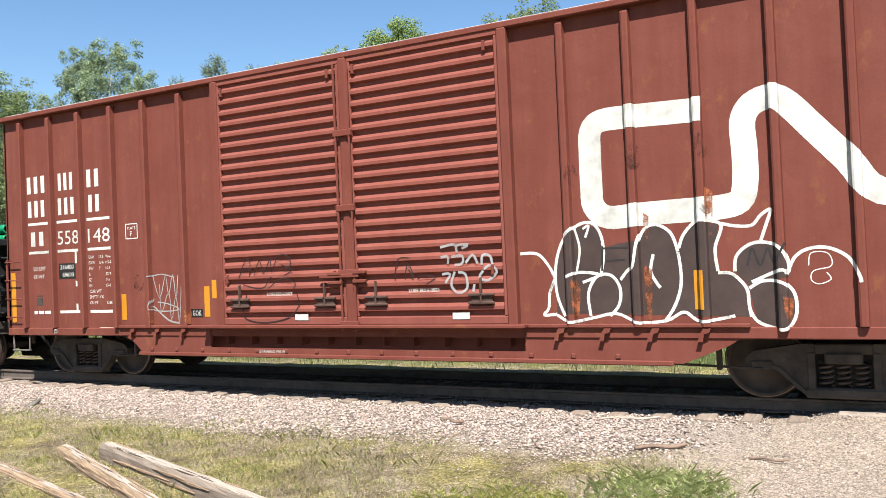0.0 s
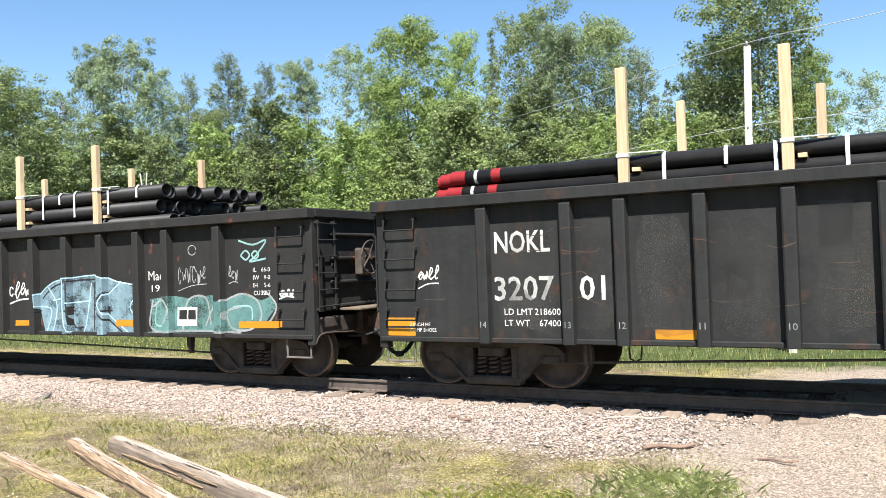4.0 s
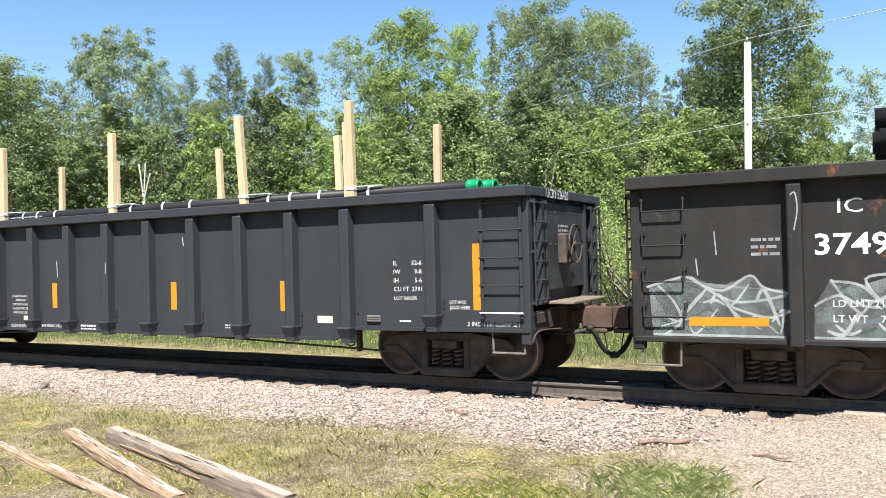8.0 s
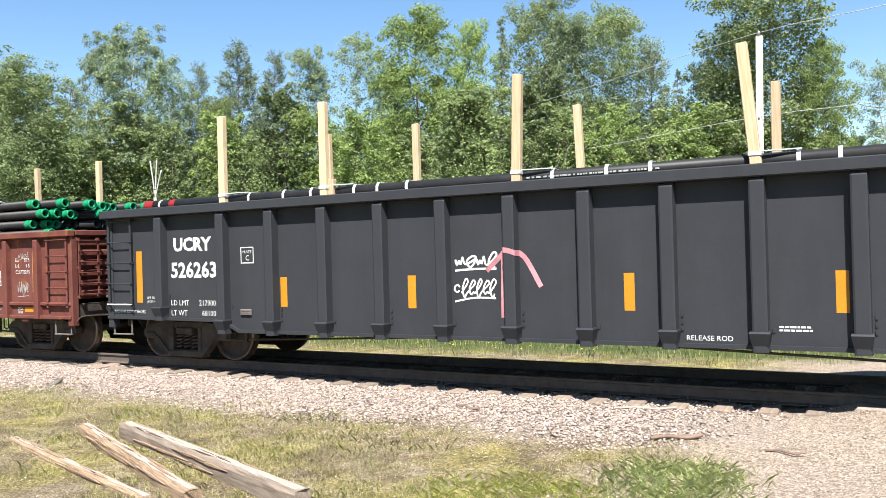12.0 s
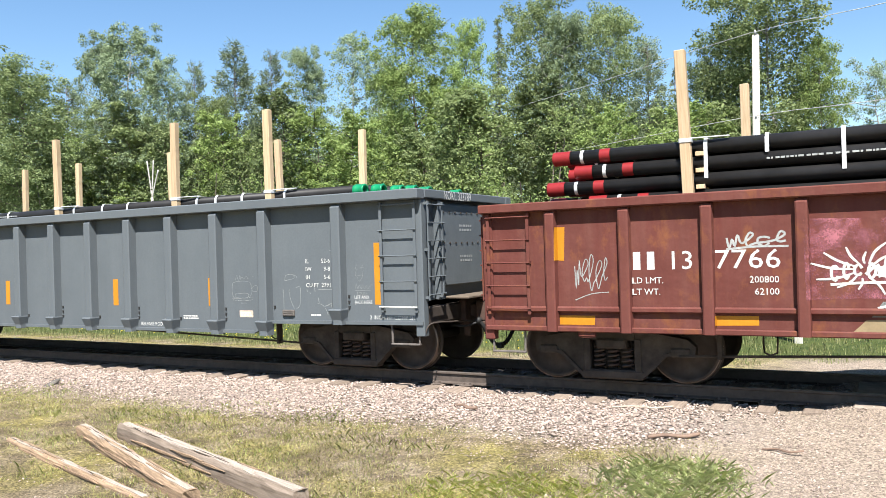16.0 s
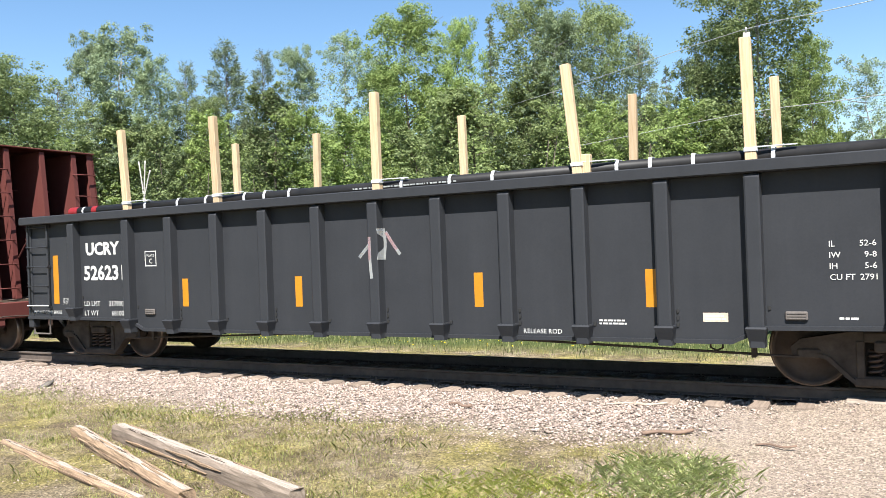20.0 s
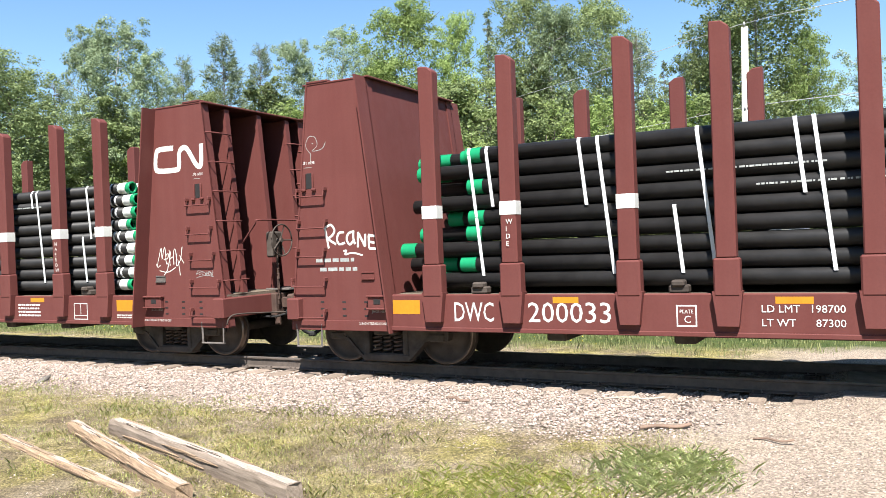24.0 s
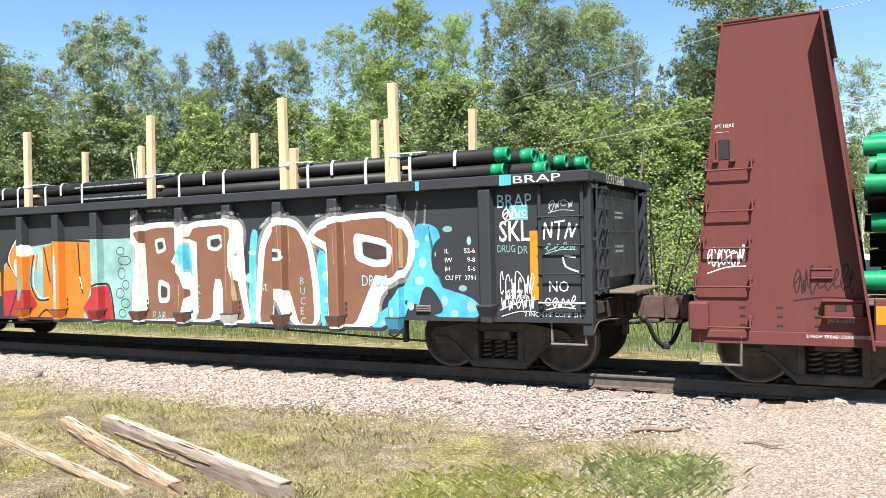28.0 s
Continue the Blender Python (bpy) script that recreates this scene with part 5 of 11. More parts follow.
    green = ramp(n, l, mid, ((0.35, (0.0388, 0.0599, 0.0141)), (0.65, (0.0776, 0.092, 0.0247))))
    c = mix(n, l, val("MULTIPLY", band(y, 17.2, 3000, 0.8), val("SUBTRACT", 1.0, val("MULTIPLY", band(x, -3.0, 7.0, 0.8), val("SUBTRACT", 1.0, band(y, 17.6, 22.4, 0.4))))), c, green)
    l.new(c, b.inputs["Base Color"])
    bump(n, l, b, fine, 1.0, 0.04)
    return m


def spaced(lo, a, b, hi, step):
    out = list(np.arange(a, b + step / 2, step))
    k, v = step, b
    while v < hi:
        k *= 1.45
        v += k
        out.append(min(v, hi))
    k, v = step, a
    while v > lo:
        k *= 1.45
        v -= k
        out.insert(0, max(v, lo))
    return out


def build_ground():
    xs, ys = spaced(-1500, -27, 9, 1500, 0.32), spaced(-1200, 2, 22, 1800, 0.3)
    verts = [(x, y, ground_z(x, y)) for y in ys for x in xs]
    n = len(xs)
    faces = [(j * n + i, j * n + i + 1, (j + 1) * n + i + 1, (j + 1) * n + i) for j in range(len(ys) - 1) for i in range(n - 1)]
    ob = new("ground", raw("ground", verts, faces, ground_mat(), True))
    return tagged(ob, "dry grassy ground with gravel and a dirt road", "ground", kind="structure")


build_ground()


# ---------------------------------------------------------------- track
def build_track():
    track = thing("railway_track", pose(0, YC, 0), "steel rails on weathered wooden sleepers in ballast", "railway track", kind="structure")
    m_rail = plain("rail_steel", (0.085, 0.068, 0.058), 0.8, 0.3, 8.0, spec=0.08)
    m_head = plain("worn_rail_head", (0.10, 0.085, 0.075), 0.55, 0.15, 6.0, 0.3)
    m_tie = wood("creosoted_sleeper", (0.25, 0.195, 0.155), (0.11, 0.084, 0.066), along=1, rough=0.9)
    for s in (-1, 1):
        y = s * 0.752
        bm = bmesh.new()
        prism(bm, [(y - 0.07, -0.172), (y + 0.07, -0.172), (y + 0.07, -0.162), (y + 0.012, -0.145), (y + 0.009, -0.04), (y + 0.036, -0.03), (y + 0.036, -0.006), (y - 0.036, -0.006), (y - 0.036, -0.03), (y - 0.009, -0.04), (y - 0.012, -0.145), (y - 0.07, -0.162)], -130, 110, "x")
        rail = part("rail", bm, m_rail, track, "rusty steel rail")
        bm = bmesh.new()
        prism(bm, [(y - 0.035, -0.006), (y + 0.035, -0.006), (y + 0.028, 0.0), (y - 0.028, 0.0)], -130, 110, "x")
        part("rail_head", bm, m_head, rail, "worn rail head")
    rnd = random.Random(5)
    shapes = []
    for k in range(6):
        bm = bmesh.new()
        L = 1.3 + rnd.uniform(-0.04, 0.06)
        bbox(bm, -0.115, 0.115, -L, L, -0.34, -0.175, 0.02)
        for v in bm.verts:
            v.co += Vector((rnd.uniform(-1, 1), rnd.uniform(-2, 2), rnd.uniform(-0.6, 0.4))) * 0.01
        shapes.append(mesh("sleeper", bm, m_tie))
    for k in range(148):
        x = -62.22 + 0.52 * k + rnd.uniform(-0.04, 0.04)
        part("sleeper", rnd.choice(shapes), None, track, "", pose(x, rnd.uniform(-0.07, 0.05), rnd.uniform(-0.012, 0.008), 0, 0, rnd.uniform(-1.8, 1.8)))
    # tie plates on the sleepers
    plate = bmesh.new()
    bbox(plate, -0.09, 0.09, -0.17, 0.17, -0.178, -0.166, 0.004)
    for s in (-1, 1):
        for t in (-1, 1):
            bbox(plate, s * 0.05 - 0.012, s * 0.05 + 0.012, t * 0.1 - 0.012, t * 0.1 + 0.012, -0.17, -0.135, 0.003)
    plate = mesh("tie_plate", plate, m_rail)
    for i in range(24):
        for s in (-1, 1):
            part("tie_plate", plate, None, track, "", pose(-62.22 + 0.52 * (101 + i), s * 0.752, 0))
    bm = bmesh.new()
    rnd = random.Random(8)
    for s, a, b in ((-1, -1.32, -0.84), (1, -0.66, 0.66), (1, 0.84, 1.32)):
        bbox(bm, -0.42, 8.5, max(a, -1.16), b, -0.17, -0.085, 0.02)
    part("crossing_plank", bm, plain("dusty_crossing_board", (0.22, 0.18, 0.145), 0.95, 0.35, 5.0), track, "dusty crossing boards")


build_track()
ICO_V, ICO_F = [], []
_b = bmesh.new()
bmesh.ops.create_icosphere(_b, subdivisions=1, radius=1.0)
_b.verts.ensure_lookup_table()
ICO_V = np.array([v.co[:] for v in _b.verts])
ICO_F = np.array([[v.index for v in f.verts] for f in _b.faces])
_b.free()
OCT_V = np.array([(1, 0, 0), (-1, 0, 0), (0, 1, 0), (0, -1, 0), (0, 0, 1), (0, 0, -1)], float)
OCT_F = np.array([(0, 2, 4), (2, 1, 4), (1, 3, 4), (3, 0, 4), (2, 0, 5), (1, 2, 5), (3, 1, 5), (0, 3, 5)])


def quick(name, v, f, material):
    """A mesh of equal polygons from arrays."""
    me = bpy.data.meshes.new(name)
    k = f.shape[1]
    me.vertices.add(len(v))
    me.vertices.foreach_set("co", v.astype(np.float32).ravel())
    me.loops.add(f.size)
    me.loops.foreach_set("vertex_index", f.astype(np.int32).ravel())
    me.polygons.add(len(f))
    me.polygons.foreach_set("loop_start", np.arange(0, f.size, k, dtype=np.int32))
    me.polygons.foreach_set("loop_total", np.full(len(f), k, dtype=np.int32))
    me.materials.append(material)
    me.update(calc_edges=True)
    return me


def stones(name, spots, size, material, bv, bf, rng):
    n = len(spots)
    sc = size * rng.uniform(0.5, 1.4, (n, 1)) * rng.uniform(0.55, 1.5, (n, 3))
    sc[:, 2] *= 0.48
    jit = rng.uniform(0.72, 1.18, (n, len(bv), 1))
    v = bv[None] * jit * sc[:, None, :]
    a = rng.uniform(0, 6.283, n)
    c, s = np.cos(a), np.sin(a)
    tilt = rng.uniform(-0.5, 0.5, n)
    x, y, z = v[..., 0], v[..., 1], v[..., 2]
    y, z = y * np.cos(tilt)[:, None] - z * np.sin(tilt)[:, None], y * np.sin(tilt)[:, None] + z * np.cos(tilt)[:, None]
    v = np.stack((x * c[:, None] - y * s[:, None], x * s[:, None] + y * c[:, None], z), -1) + spots[:, None, :]
    f = (bf[None] + (np.arange(n) * len(bv))[:, None, None]).reshape(-1, 3)
    return quick(name, v.reshape(-1, 3), f, material)


def stone_mat():
    m, n, l, b = mat("crushed_stone", 0.9, 0.0, 0.25)
    geo = n.new("ShaderNodeNewGeometry")
    c = ramp(n, l, geo.outputs["Random Per Island"], ((0.0, (0.13, 0.099, 0.083)), (0.2, (0.270, 0.210, 0.174)), (0.55, (0.375, 0.293, 0.242)), (0.9, (0.525, 0.416, 0.350)), (1.0, (0.15, 0.113, 0.100))))
    c = mix(n, l, 1.0, c, ramp(n, l, noise_of(n, l, 30, 4), ((0.3, 0.8), (0.7, 1.1))), "MULTIPLY")
    l.new(c, b.inputs["Base Color"])
    return m


def build_ballast():
    m = stone_mat()
    rng = np.random.default_rng(3)

    def spots(n, x0, x1, y0, y1, lift, keep=None):
        p = np.stack((rng.uniform(x0, x1, n), rng.uniform(y0, y1, n)), 1)
        if keep:
            p = p[[keep(*q) for q in p]]
        return np.array([(x, y, ground_z(x, y) + lift * rng.uniform(-0.3, 1.0)) for x, y in p])

    edge = lambda x, y: rng.random() < ease(8.15, 9.0, y + 0.5 * noise.noise((x * 0.6, 1.7, 0))) and rng.random() < 1.02 - ease(-3.0, -1.3, x + 0.6 * noise.noise((x, y * 1.5, 4.0)) + 0.35 * (9.6 - y)) and x < 0.0 and (y < 10.1 or noise.noise((x * 1.3, 6.0, 0)) > -0.35 or rng.random() < 0.4)
    a = stones("ballast", spots(78000, -18.5, 1, 8.1, 10.68, 0.022, edge), 0.0205, m, OCT_V, OCT_F, rng)
    tagged(new("ballast", a), "pinkish-grey crushed stone ballast beside the rails", "ballast", kind="stuff")
    # stones under the train carry its shade in a darker colour
    dark = plain("shade_toned_stone", (0.21, 0.18, 0.158), 0.85, 0.5, 9.0, spec=0.1)
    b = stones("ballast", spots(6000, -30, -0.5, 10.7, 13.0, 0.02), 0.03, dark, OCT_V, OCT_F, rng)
    tagged(new("ballast", b), "crushed stone ballast between the rails, darkened for the train's shade", "ballast", kind="stuff")
    c = stones("gravel", spots(46000, -13, 2.5, 4.7, 10.66, 0.005, lambda x, y: rng.random() < (0.14 + 0.86 * max(ease(-3.4, -1.6, x), ease(7.2, 8.6, y))) and (y < 10.1 or x > -0.9)), 0.0115, m, OCT_V, OCT_F, rng)
    tagged(new("gravel", c), "loose fine gravel scattered over dry soil", "gravel", kind="stuff")


build_ballast()


# ---------------------------------------------------------------- grass
def blades(name, spots, h, w, material, rng, lean=0.35):
    n = len(spots)
    hh = rng.uniform(h[0], h[1], n)
    a = rng.uniform(0, 6.283, n)
    d = np.stack((np.cos(a), np.sin(a)), 1) * (hh * rng.uniform(0.05, lean, n))[:, None]
    s = np.stack((-np.sin(a), np.cos(a)), 1) * (w * rng.uniform(0.6, 1.4, n))[:, None]
    z = np.zeros(n)
    base, mid = spots, spots + np.concatenate((d * 0.35, (hh * 0.6)[:, None]), 1)
    top = spots + np.concatenate((d, hh[:, None]), 1)
    sw = np.concatenate((s, z[:, None]), 1)
    v = np.stack((base - sw, base + sw, mid + sw * 0.7, top, mid - sw * 0.7), 1).reshape(-1, 3)
    f = (np.array([[0, 1, 2, 3, 4]])[None] + (np.arange(n) * 5)[:, None, None]).reshape(-1, 5)
    return quick(name, v, f, material)


def tufts(rng, n, per, x0, x1, y0, y1, spread, keep=None):
    out = []
    for _ in range(n):
        x, y = rng.uniform(x0, x1), rng.uniform(y0, y1)
        if keep and not keep(x, y):
            continue
        for _ in range(rng.integers(per // 2, per + 1)):
            px, py = x + rng.normal(0, spread), y + rng.normal(0, spread)
            out.append((px, py, ground_z(px, py) - 0.01))
    return np.array(out)


def build_grass():
    rng = np.random.default_rng(11)
    dry = leaf_mat("dry_grass_blade", (0.40, 0.34, 0.164), (0.315, 0.29, 0.103), 0.3)
    green = leaf_mat("green_grass_blade", (0.46, 0.51, 0.165), (0.60, 0.60, 0.26), 0.5)
    blue = leaf_mat("grey_green_grass_blade", (0.46, 0.53, 0.25), (0.62, 0.65, 0.37), 0.5)
    verge = leaf_mat("verge_grass_blade", (0.195, 0.218, 0.092), (0.320, 0.318, 0.155), 0.45)
    patch = lambda x, y: noise.noise((x * 0.45, y * 0.45, 2.0)) + 0.35 * noise.noise((x * 1.7, y * 1.7, 5.0)) > -0.12 and x + 0.35 * (8.5 - y) < -1.8
    tagged(new("dry_grass", blades("dry_grass", tufts(rng, 6500, 9, -15, 0, 4.2, 9.0, 0.09, patch), (0.012, 0.05), 0.002, dry, rng, 1.2)), "short sparse yellow-green grass on dry soil", "grass", kind="stuff")
    tagged(new("short_grass", blades("short_grass", tufts(rng, 3600, 9, -15, -1.6, 4.2, 8.6, 0.1, patch), (0.015, 0.06), 0.0018, green, rng, 0.7)), "short green grass in patches", "grass", kind="stuff")
    clump = lambda x, y: (x + 1.75) ** 2 / 0.36 + (y - 7.35) ** 2 / 0.5 < 1
    tagged(new("tall_grass", blades("tall_grass", tufts(rng, 1000, 6, -2.5, -1.0, 6.4, 8.2, 0.11, clump), (0.02, 0.10), 0.001, blue, rng, 2.4)), "clump of tall grey-green grass by the road", "grass", kind="stuff")
    strip = lambda x, y: (x + 2.9) ** 2 / 0.9 + (y - 6.3) ** 2 / 0.45 < 1
    tagged(new("tall_grass", blades("tall_grass", tufts(rng, 1000, 6, -4.0, -1.6, 5.4, 7.1, 0.13, strip), (0.02, 0.08), 0.001, green, rng, 2.4)), "tall bright green grass at the verge", "grass", kind="stuff")
    weeds = lambda x, y: noise.noise((x * 1.1, y * 1.1, 9.0)) > 0.12
    tagged(new("tall_grass", blades("tall_grass", tufts(rng, 1300, 9, -13, -4.0, 5.0, 9.0, 0.12, weeds), (0.02, 0.10), 0.0014, green, rng, 1.0)), "tufts of green weeds among dry grass", "grass", kind="stuff")
    far = lambda x, y: x < -2.2 - 0.1 * (y - 15) or x > 5 or 17.4 + 0.4 * noise.noise((x, 0.3, 1.0)) < y < 22.2
    tagged(new("verge_grass", blades("verge_grass", tufts(rng, 6000, 10, -48, 8, 16.5, 27.0, 0.16, far), (0.04, 0.18), 0.007, verge, rng, 0.5)), "lush green verge behind the track", "grass", kind="stuff")
    flower = plain("yellow_petal", (0.6, 0.45, 0.03), 0.6, 0.1, 10.0, bmp=0)
    p = tufts(rng, 160, 3, -22, -4, 15.5, 20.0, 0.2, far)
    p[:, 2] += rng.uniform(0.2, 0.42, len(p))
    tagged(new("wildflowers", stones("wildflowers", p, 0.02, flower, OCT_V, OCT_F, rng)), "small yellow wildflowers in the verge", "flowers", kind="stuff")


build_grass()


# ---------------------------------------------------------------- trees
M_BARK = plain("grey_brown_bark", (0.13, 0.105, 0.085), 0.9, 0.4, 6.0)
M_DEAD = plain("bleached_dead_wood", (0.36, 0.34, 0.31), 0.9, 0.3, 7.0)
M_BIRCH = plain("pale_birch_bark", (0.30, 0.285, 0.26), 0.8, 0.35, 7.0)
LEAF = {"bright": leaf_mat("poplar_leaf", (0.185, 0.255, 0.078), (0.275, 0.345, 0.120), 0.42), "olive": leaf_mat("maple_leaf", (0.165, 0.212, 0.085), (0.250, 0.300, 0.130), 0.42),
        "grey": leaf_mat("aspen_leaf", (0.180, 0.235, 0.130), (0.270, 0.330, 0.195), 0.42), "dark": leaf_mat("ash_leaf", (0.145, 0.190, 0.080), (0.225, 0.270, 0.122), 0.42)}
NEEDLE = leaf_mat("pine_needle", (0.130, 0.170, 0.095), (0.205, 0.245, 0.145), 0.3)
BUSH = leaf_mat("alder_leaf", (0.185, 0.240, 0.070), (0.285, 0.330, 0.115), 0.42)


def leaf_cloud(rng, centres, radii, per, size, flat=0.8):
    """Small pointed leaves over the skin of many clumps, turned outwards and up."""
    c = np.repeat(centres, per, 0)
    r = np.repeat(radii, per, 0)
    n = len(c)
    d = rng.normal(0, 1, (n, 3))
    d /= np.linalg.norm(d, axis=1)[:, None]
    p = c + d * (r[:, None] * rng.uniform(0.15, 1.0, (n, 1)) ** 0.5) * np.array([1, 1, flat])
    face = 0.75 * d + rng.normal(0, 0.42, (n, 3)) + np.array([0, 0, 0.45])
    u = np.cross(face, rng.normal(0, 1, (n, 3)))
    u /= np.linalg.norm(u, axis=1)[:, None] + 1e-9
    w = np.cross(face, u)
    w /= np.linalg.norm(w, axis=1)[:, None] + 1e-9
    s = size * rng.uniform(0.6, 1.5, (n, 1))
    v = np.stack((p - w * s * 0.75, p + w * s * 0.75, p + u * s * 1.7), 1).reshape(-1, 3)
    return v, np.arange(3 * n).reshape(-1, 3)


def broadleaf(leaf_kind, H, R, seed, clumps=260, per=150, leaf=0.042, low=0.2, shape="round", birch=False):
    """Trunk and limbs as one mesh, crown as another, for a tree of height H and crown radius R; shape: round, tall or ragged."""
    rng = np.random.default_rng(seed)
    bm = bmesh.new()
    pts = [Vector((0, 0, -0.3))]
    for k in range(1, 7):
        pts.append(Vector((rng.normal(0, 0.12) * k ** 0.5, rng.normal(0, 0.12) * k ** 0.5, H * 0.92 * k / 6)))
    r0 = 0.0095 * H
    for k in range(6):
        rod(bm, pts[k], pts[k + 1], r0 * (1 - k / 6.4), 7, r0 * (1 - (k + 1) / 6.4), False)
    # some leading shoots give the crown its lobes
    lobes = [(rng.uniform(0, 6.283), rng.uniform(0.25, 0.6), rng.uniform(0.55, 1.0)) for _ in range(5)]
    swell = {"round": (0.55, 0.85), "tall": (0.42, 0.62), "ragged": (0.5, 0.7)}[shape]

    def reach(t, a):
        u = min(max((t - low * 0.6) / (1.0 - low * 0.6), 0.0), 1.0)
        base = (u / swell[0]) ** 0.6 if u < swell[0] else max(1 - ((u - swell[0]) / (1.03 - swell[0])) ** 1.8, 0.0) ** swell[1]
        return R * base * (0.82 + 0.24 * sum(k * max(math.cos(a - b), 0.0) ** 3 * math.cos(9 * t + 5 * k) for b, w, k in lobes))

    centres, radii = [], []
    limbs = int(14 + 1.1 * H)
    for i in range(limbs):
        t = low + (0.96 - low) * (i + rng.random()) / limbs
        k = min(int(t / 0.92 * 6), 5)
        q = pts[k].lerp(pts[k + 1], min(t / 0.92 * 6 - k, 1.0))
        a = i * 2.4 + rng.normal(0, 0.4)
        L = max(reach(t, a), 0.12) * rng.uniform(0.7, 1.05)
        tip = q + Vector((math.cos(a) * L, math.sin(a) * L, L * rng.uniform(0.25, 0.8)))
        mid = q.lerp(tip, 0.5) + Vector((0, 0, -0.08 * L))
        rod(bm, q, mid, 0.018 + 0.012 * L, 5, 0.012 + 0.006 * L, False)
        rod(bm, mid, tip, 0.012 + 0.006 * L, 4, 0.006, False)
        for _ in range(max(int(clumps / limbs * (0.4 + 0.6 * L / R)), 2)):
            f = rng.uniform(0.35, 1.08)
            c = q.lerp(tip, f) + Vector(rng.normal(0, 0.13 * R, 3))
            centres.append(c)
            radii.append(R * rng.uniform(0.085, 0.22) * (1.15 - 0.35 * f))
    # ragged sprays along the outline and a plume at the top
    for i in range(clumps // 4):
        t = rng.uniform(low + 0.1, 1.0)
        a = rng.uniform(0, 6.283)
        L = reach(t, a) * rng.uniform(0.92, 1.16)
        centres.append(Vector((math.cos(a) * L, math.sin(a) * L, t * H * 0.97 + rng.uniform(0, 0.3))))
        radii.append(R * rng.uniform(0.035, 0.085))
    for i in range(7):
        centres.append(pts[-1] + Vector((rng.normal(0, 0.10 * R), rng.normal(0, 0.10 * R), 0.08 * H * (i / 7 - 0.15))))
        radii.append(R * rng.uniform(0.07, 0.13) * (1.2 - 0.7 * i / 7))
    radii = np.array(radii)
    count = np.clip((radii / radii.mean()) ** 1.6, 0.15, 3.0)
    idx = np.repeat(np.arange(len(radii)), np.maximum((0.78 * per * count).astype(int), 4))
    v, f = leaf_cloud(rng, np.array(centres)[idx], radii[idx], 1, leaf)
    # loose leaves between the clumps
    n = len(idx) // 3
    t, a = rng.uniform(low, 0.98, n), rng.uniform(0, 6.283, n)
    L = np.array([reach(p, q) for p, q in zip(t, a)]) * rng.uniform(0.05, 0.9, n) ** 0.5
    v2, f2 = leaf_cloud(rng, np.stack((np.cos(a) * L, np.sin(a) * L, t * H * 0.96), 1), np.full(n, 0.25), 1, leaf * 1.1)
    v, f = np.concatenate((v, v2)), np.concatenate((f, f2 + len(v)))
    return mesh("trunk", bm, M_BIRCH if birch else M_BARK), quick("crown", v, f, LEAF[leaf_kind])


def conifer(H, R, seed, soft=0.0):
    """Whorls of branches that carry short flat sprays of needles; soft: upswept feathery branches as on a pine."""
    rng = np.random.default_rng(seed)
    bm = bmesh.new()
    rod(bm, (0, 0, -0.3), (0, 0, H), 0.011 * H, 7, 0.01, False)
    base, step, face = [], [], []
    z = 0.12 * H
    while z < H - 0.1:
        L = R * (1 - z / H) ** (0.8 - 0.3 * soft) * rng.uniform(0.6, 1.2) + 0.08
        for k in range(int(5 + 4 * rng.random())):
            a = rng.uniform(0, 6.283)
            o = np.array((0, 0, z + rng.normal(0, 0.1)))
            tip = np.array((math.cos(a) * L, math.sin(a) * L, o[2] + L * (0.55 * soft - 0.25 + rng.normal(0, 0.1))))
            rod(bm, o, tip, 0.016, 4, 0.005, False)
            m = max(int(L * 46), 18)
            t = rng.uniform(0.12 + 0.3 * soft, 1.04, m)[:, None]
            base.append(o + (tip - o) * t + rng.normal(0, 0.05 + 0.06 * soft, (m, 3)))
            out = np.array((math.cos(a), math.sin(a), 0.3 * soft - 0.1))
            step.append((out + rng.normal(0, 0.55 + 0.2 * soft, (m, 3))) * rng.uniform(0.08, 0.2, (m, 1)))
        z += 0.2 + 0.012 * H * rng.random()
    p, d = np.concatenate(base), np.concatenate(step)
    w = np.cross(d, rng.normal(0, 1, p.shape))
    w *= 0.03 / (np.linalg.norm(w, axis=1)[:, None] + 1e-9)
    v = np.stack((p - w, p + w, p + d), 1).reshape(-1, 3)
    return mesh("trunk", bm, M_BARK), quick("crown", v, np.arange(len(v)).reshape(-1, 3), NEEDLE)


def shrub(H, R, seed, material):
    rng = np.random.default_rng(seed)
    bm = bmesh.new()
    cs, rs = [], []
    for i in range(16):
        a, L = rng.uniform(0, 6.283), R * rng.uniform(0.2, 1.0)
        tip = Vector((math.cos(a) * L, math.sin(a) * L, H * rng.uniform(0.35, 1.0) * (1.1 - 0.5 * L / R)))
        rod(bm, (0.1 * math.cos(a), 0.1 * math.sin(a), -0.2), tip, 0.03, 5, 0.008, False)
        for f in (0.35, 0.6, 0.85, 1.05):
            cs.append(Vector((0, 0, 0)).lerp(tip, f) + Vector(rng.normal(0, 0.12 * R, 3)))
            rs.append(R * rng.uniform(0.10, 0.26))
    v, f = leaf_cloud(rng, np.array(cs), np.array(rs), 125, 0.022)
    return mesh("trunk", bm, M_BARK), quick("foliage", v, f, material)


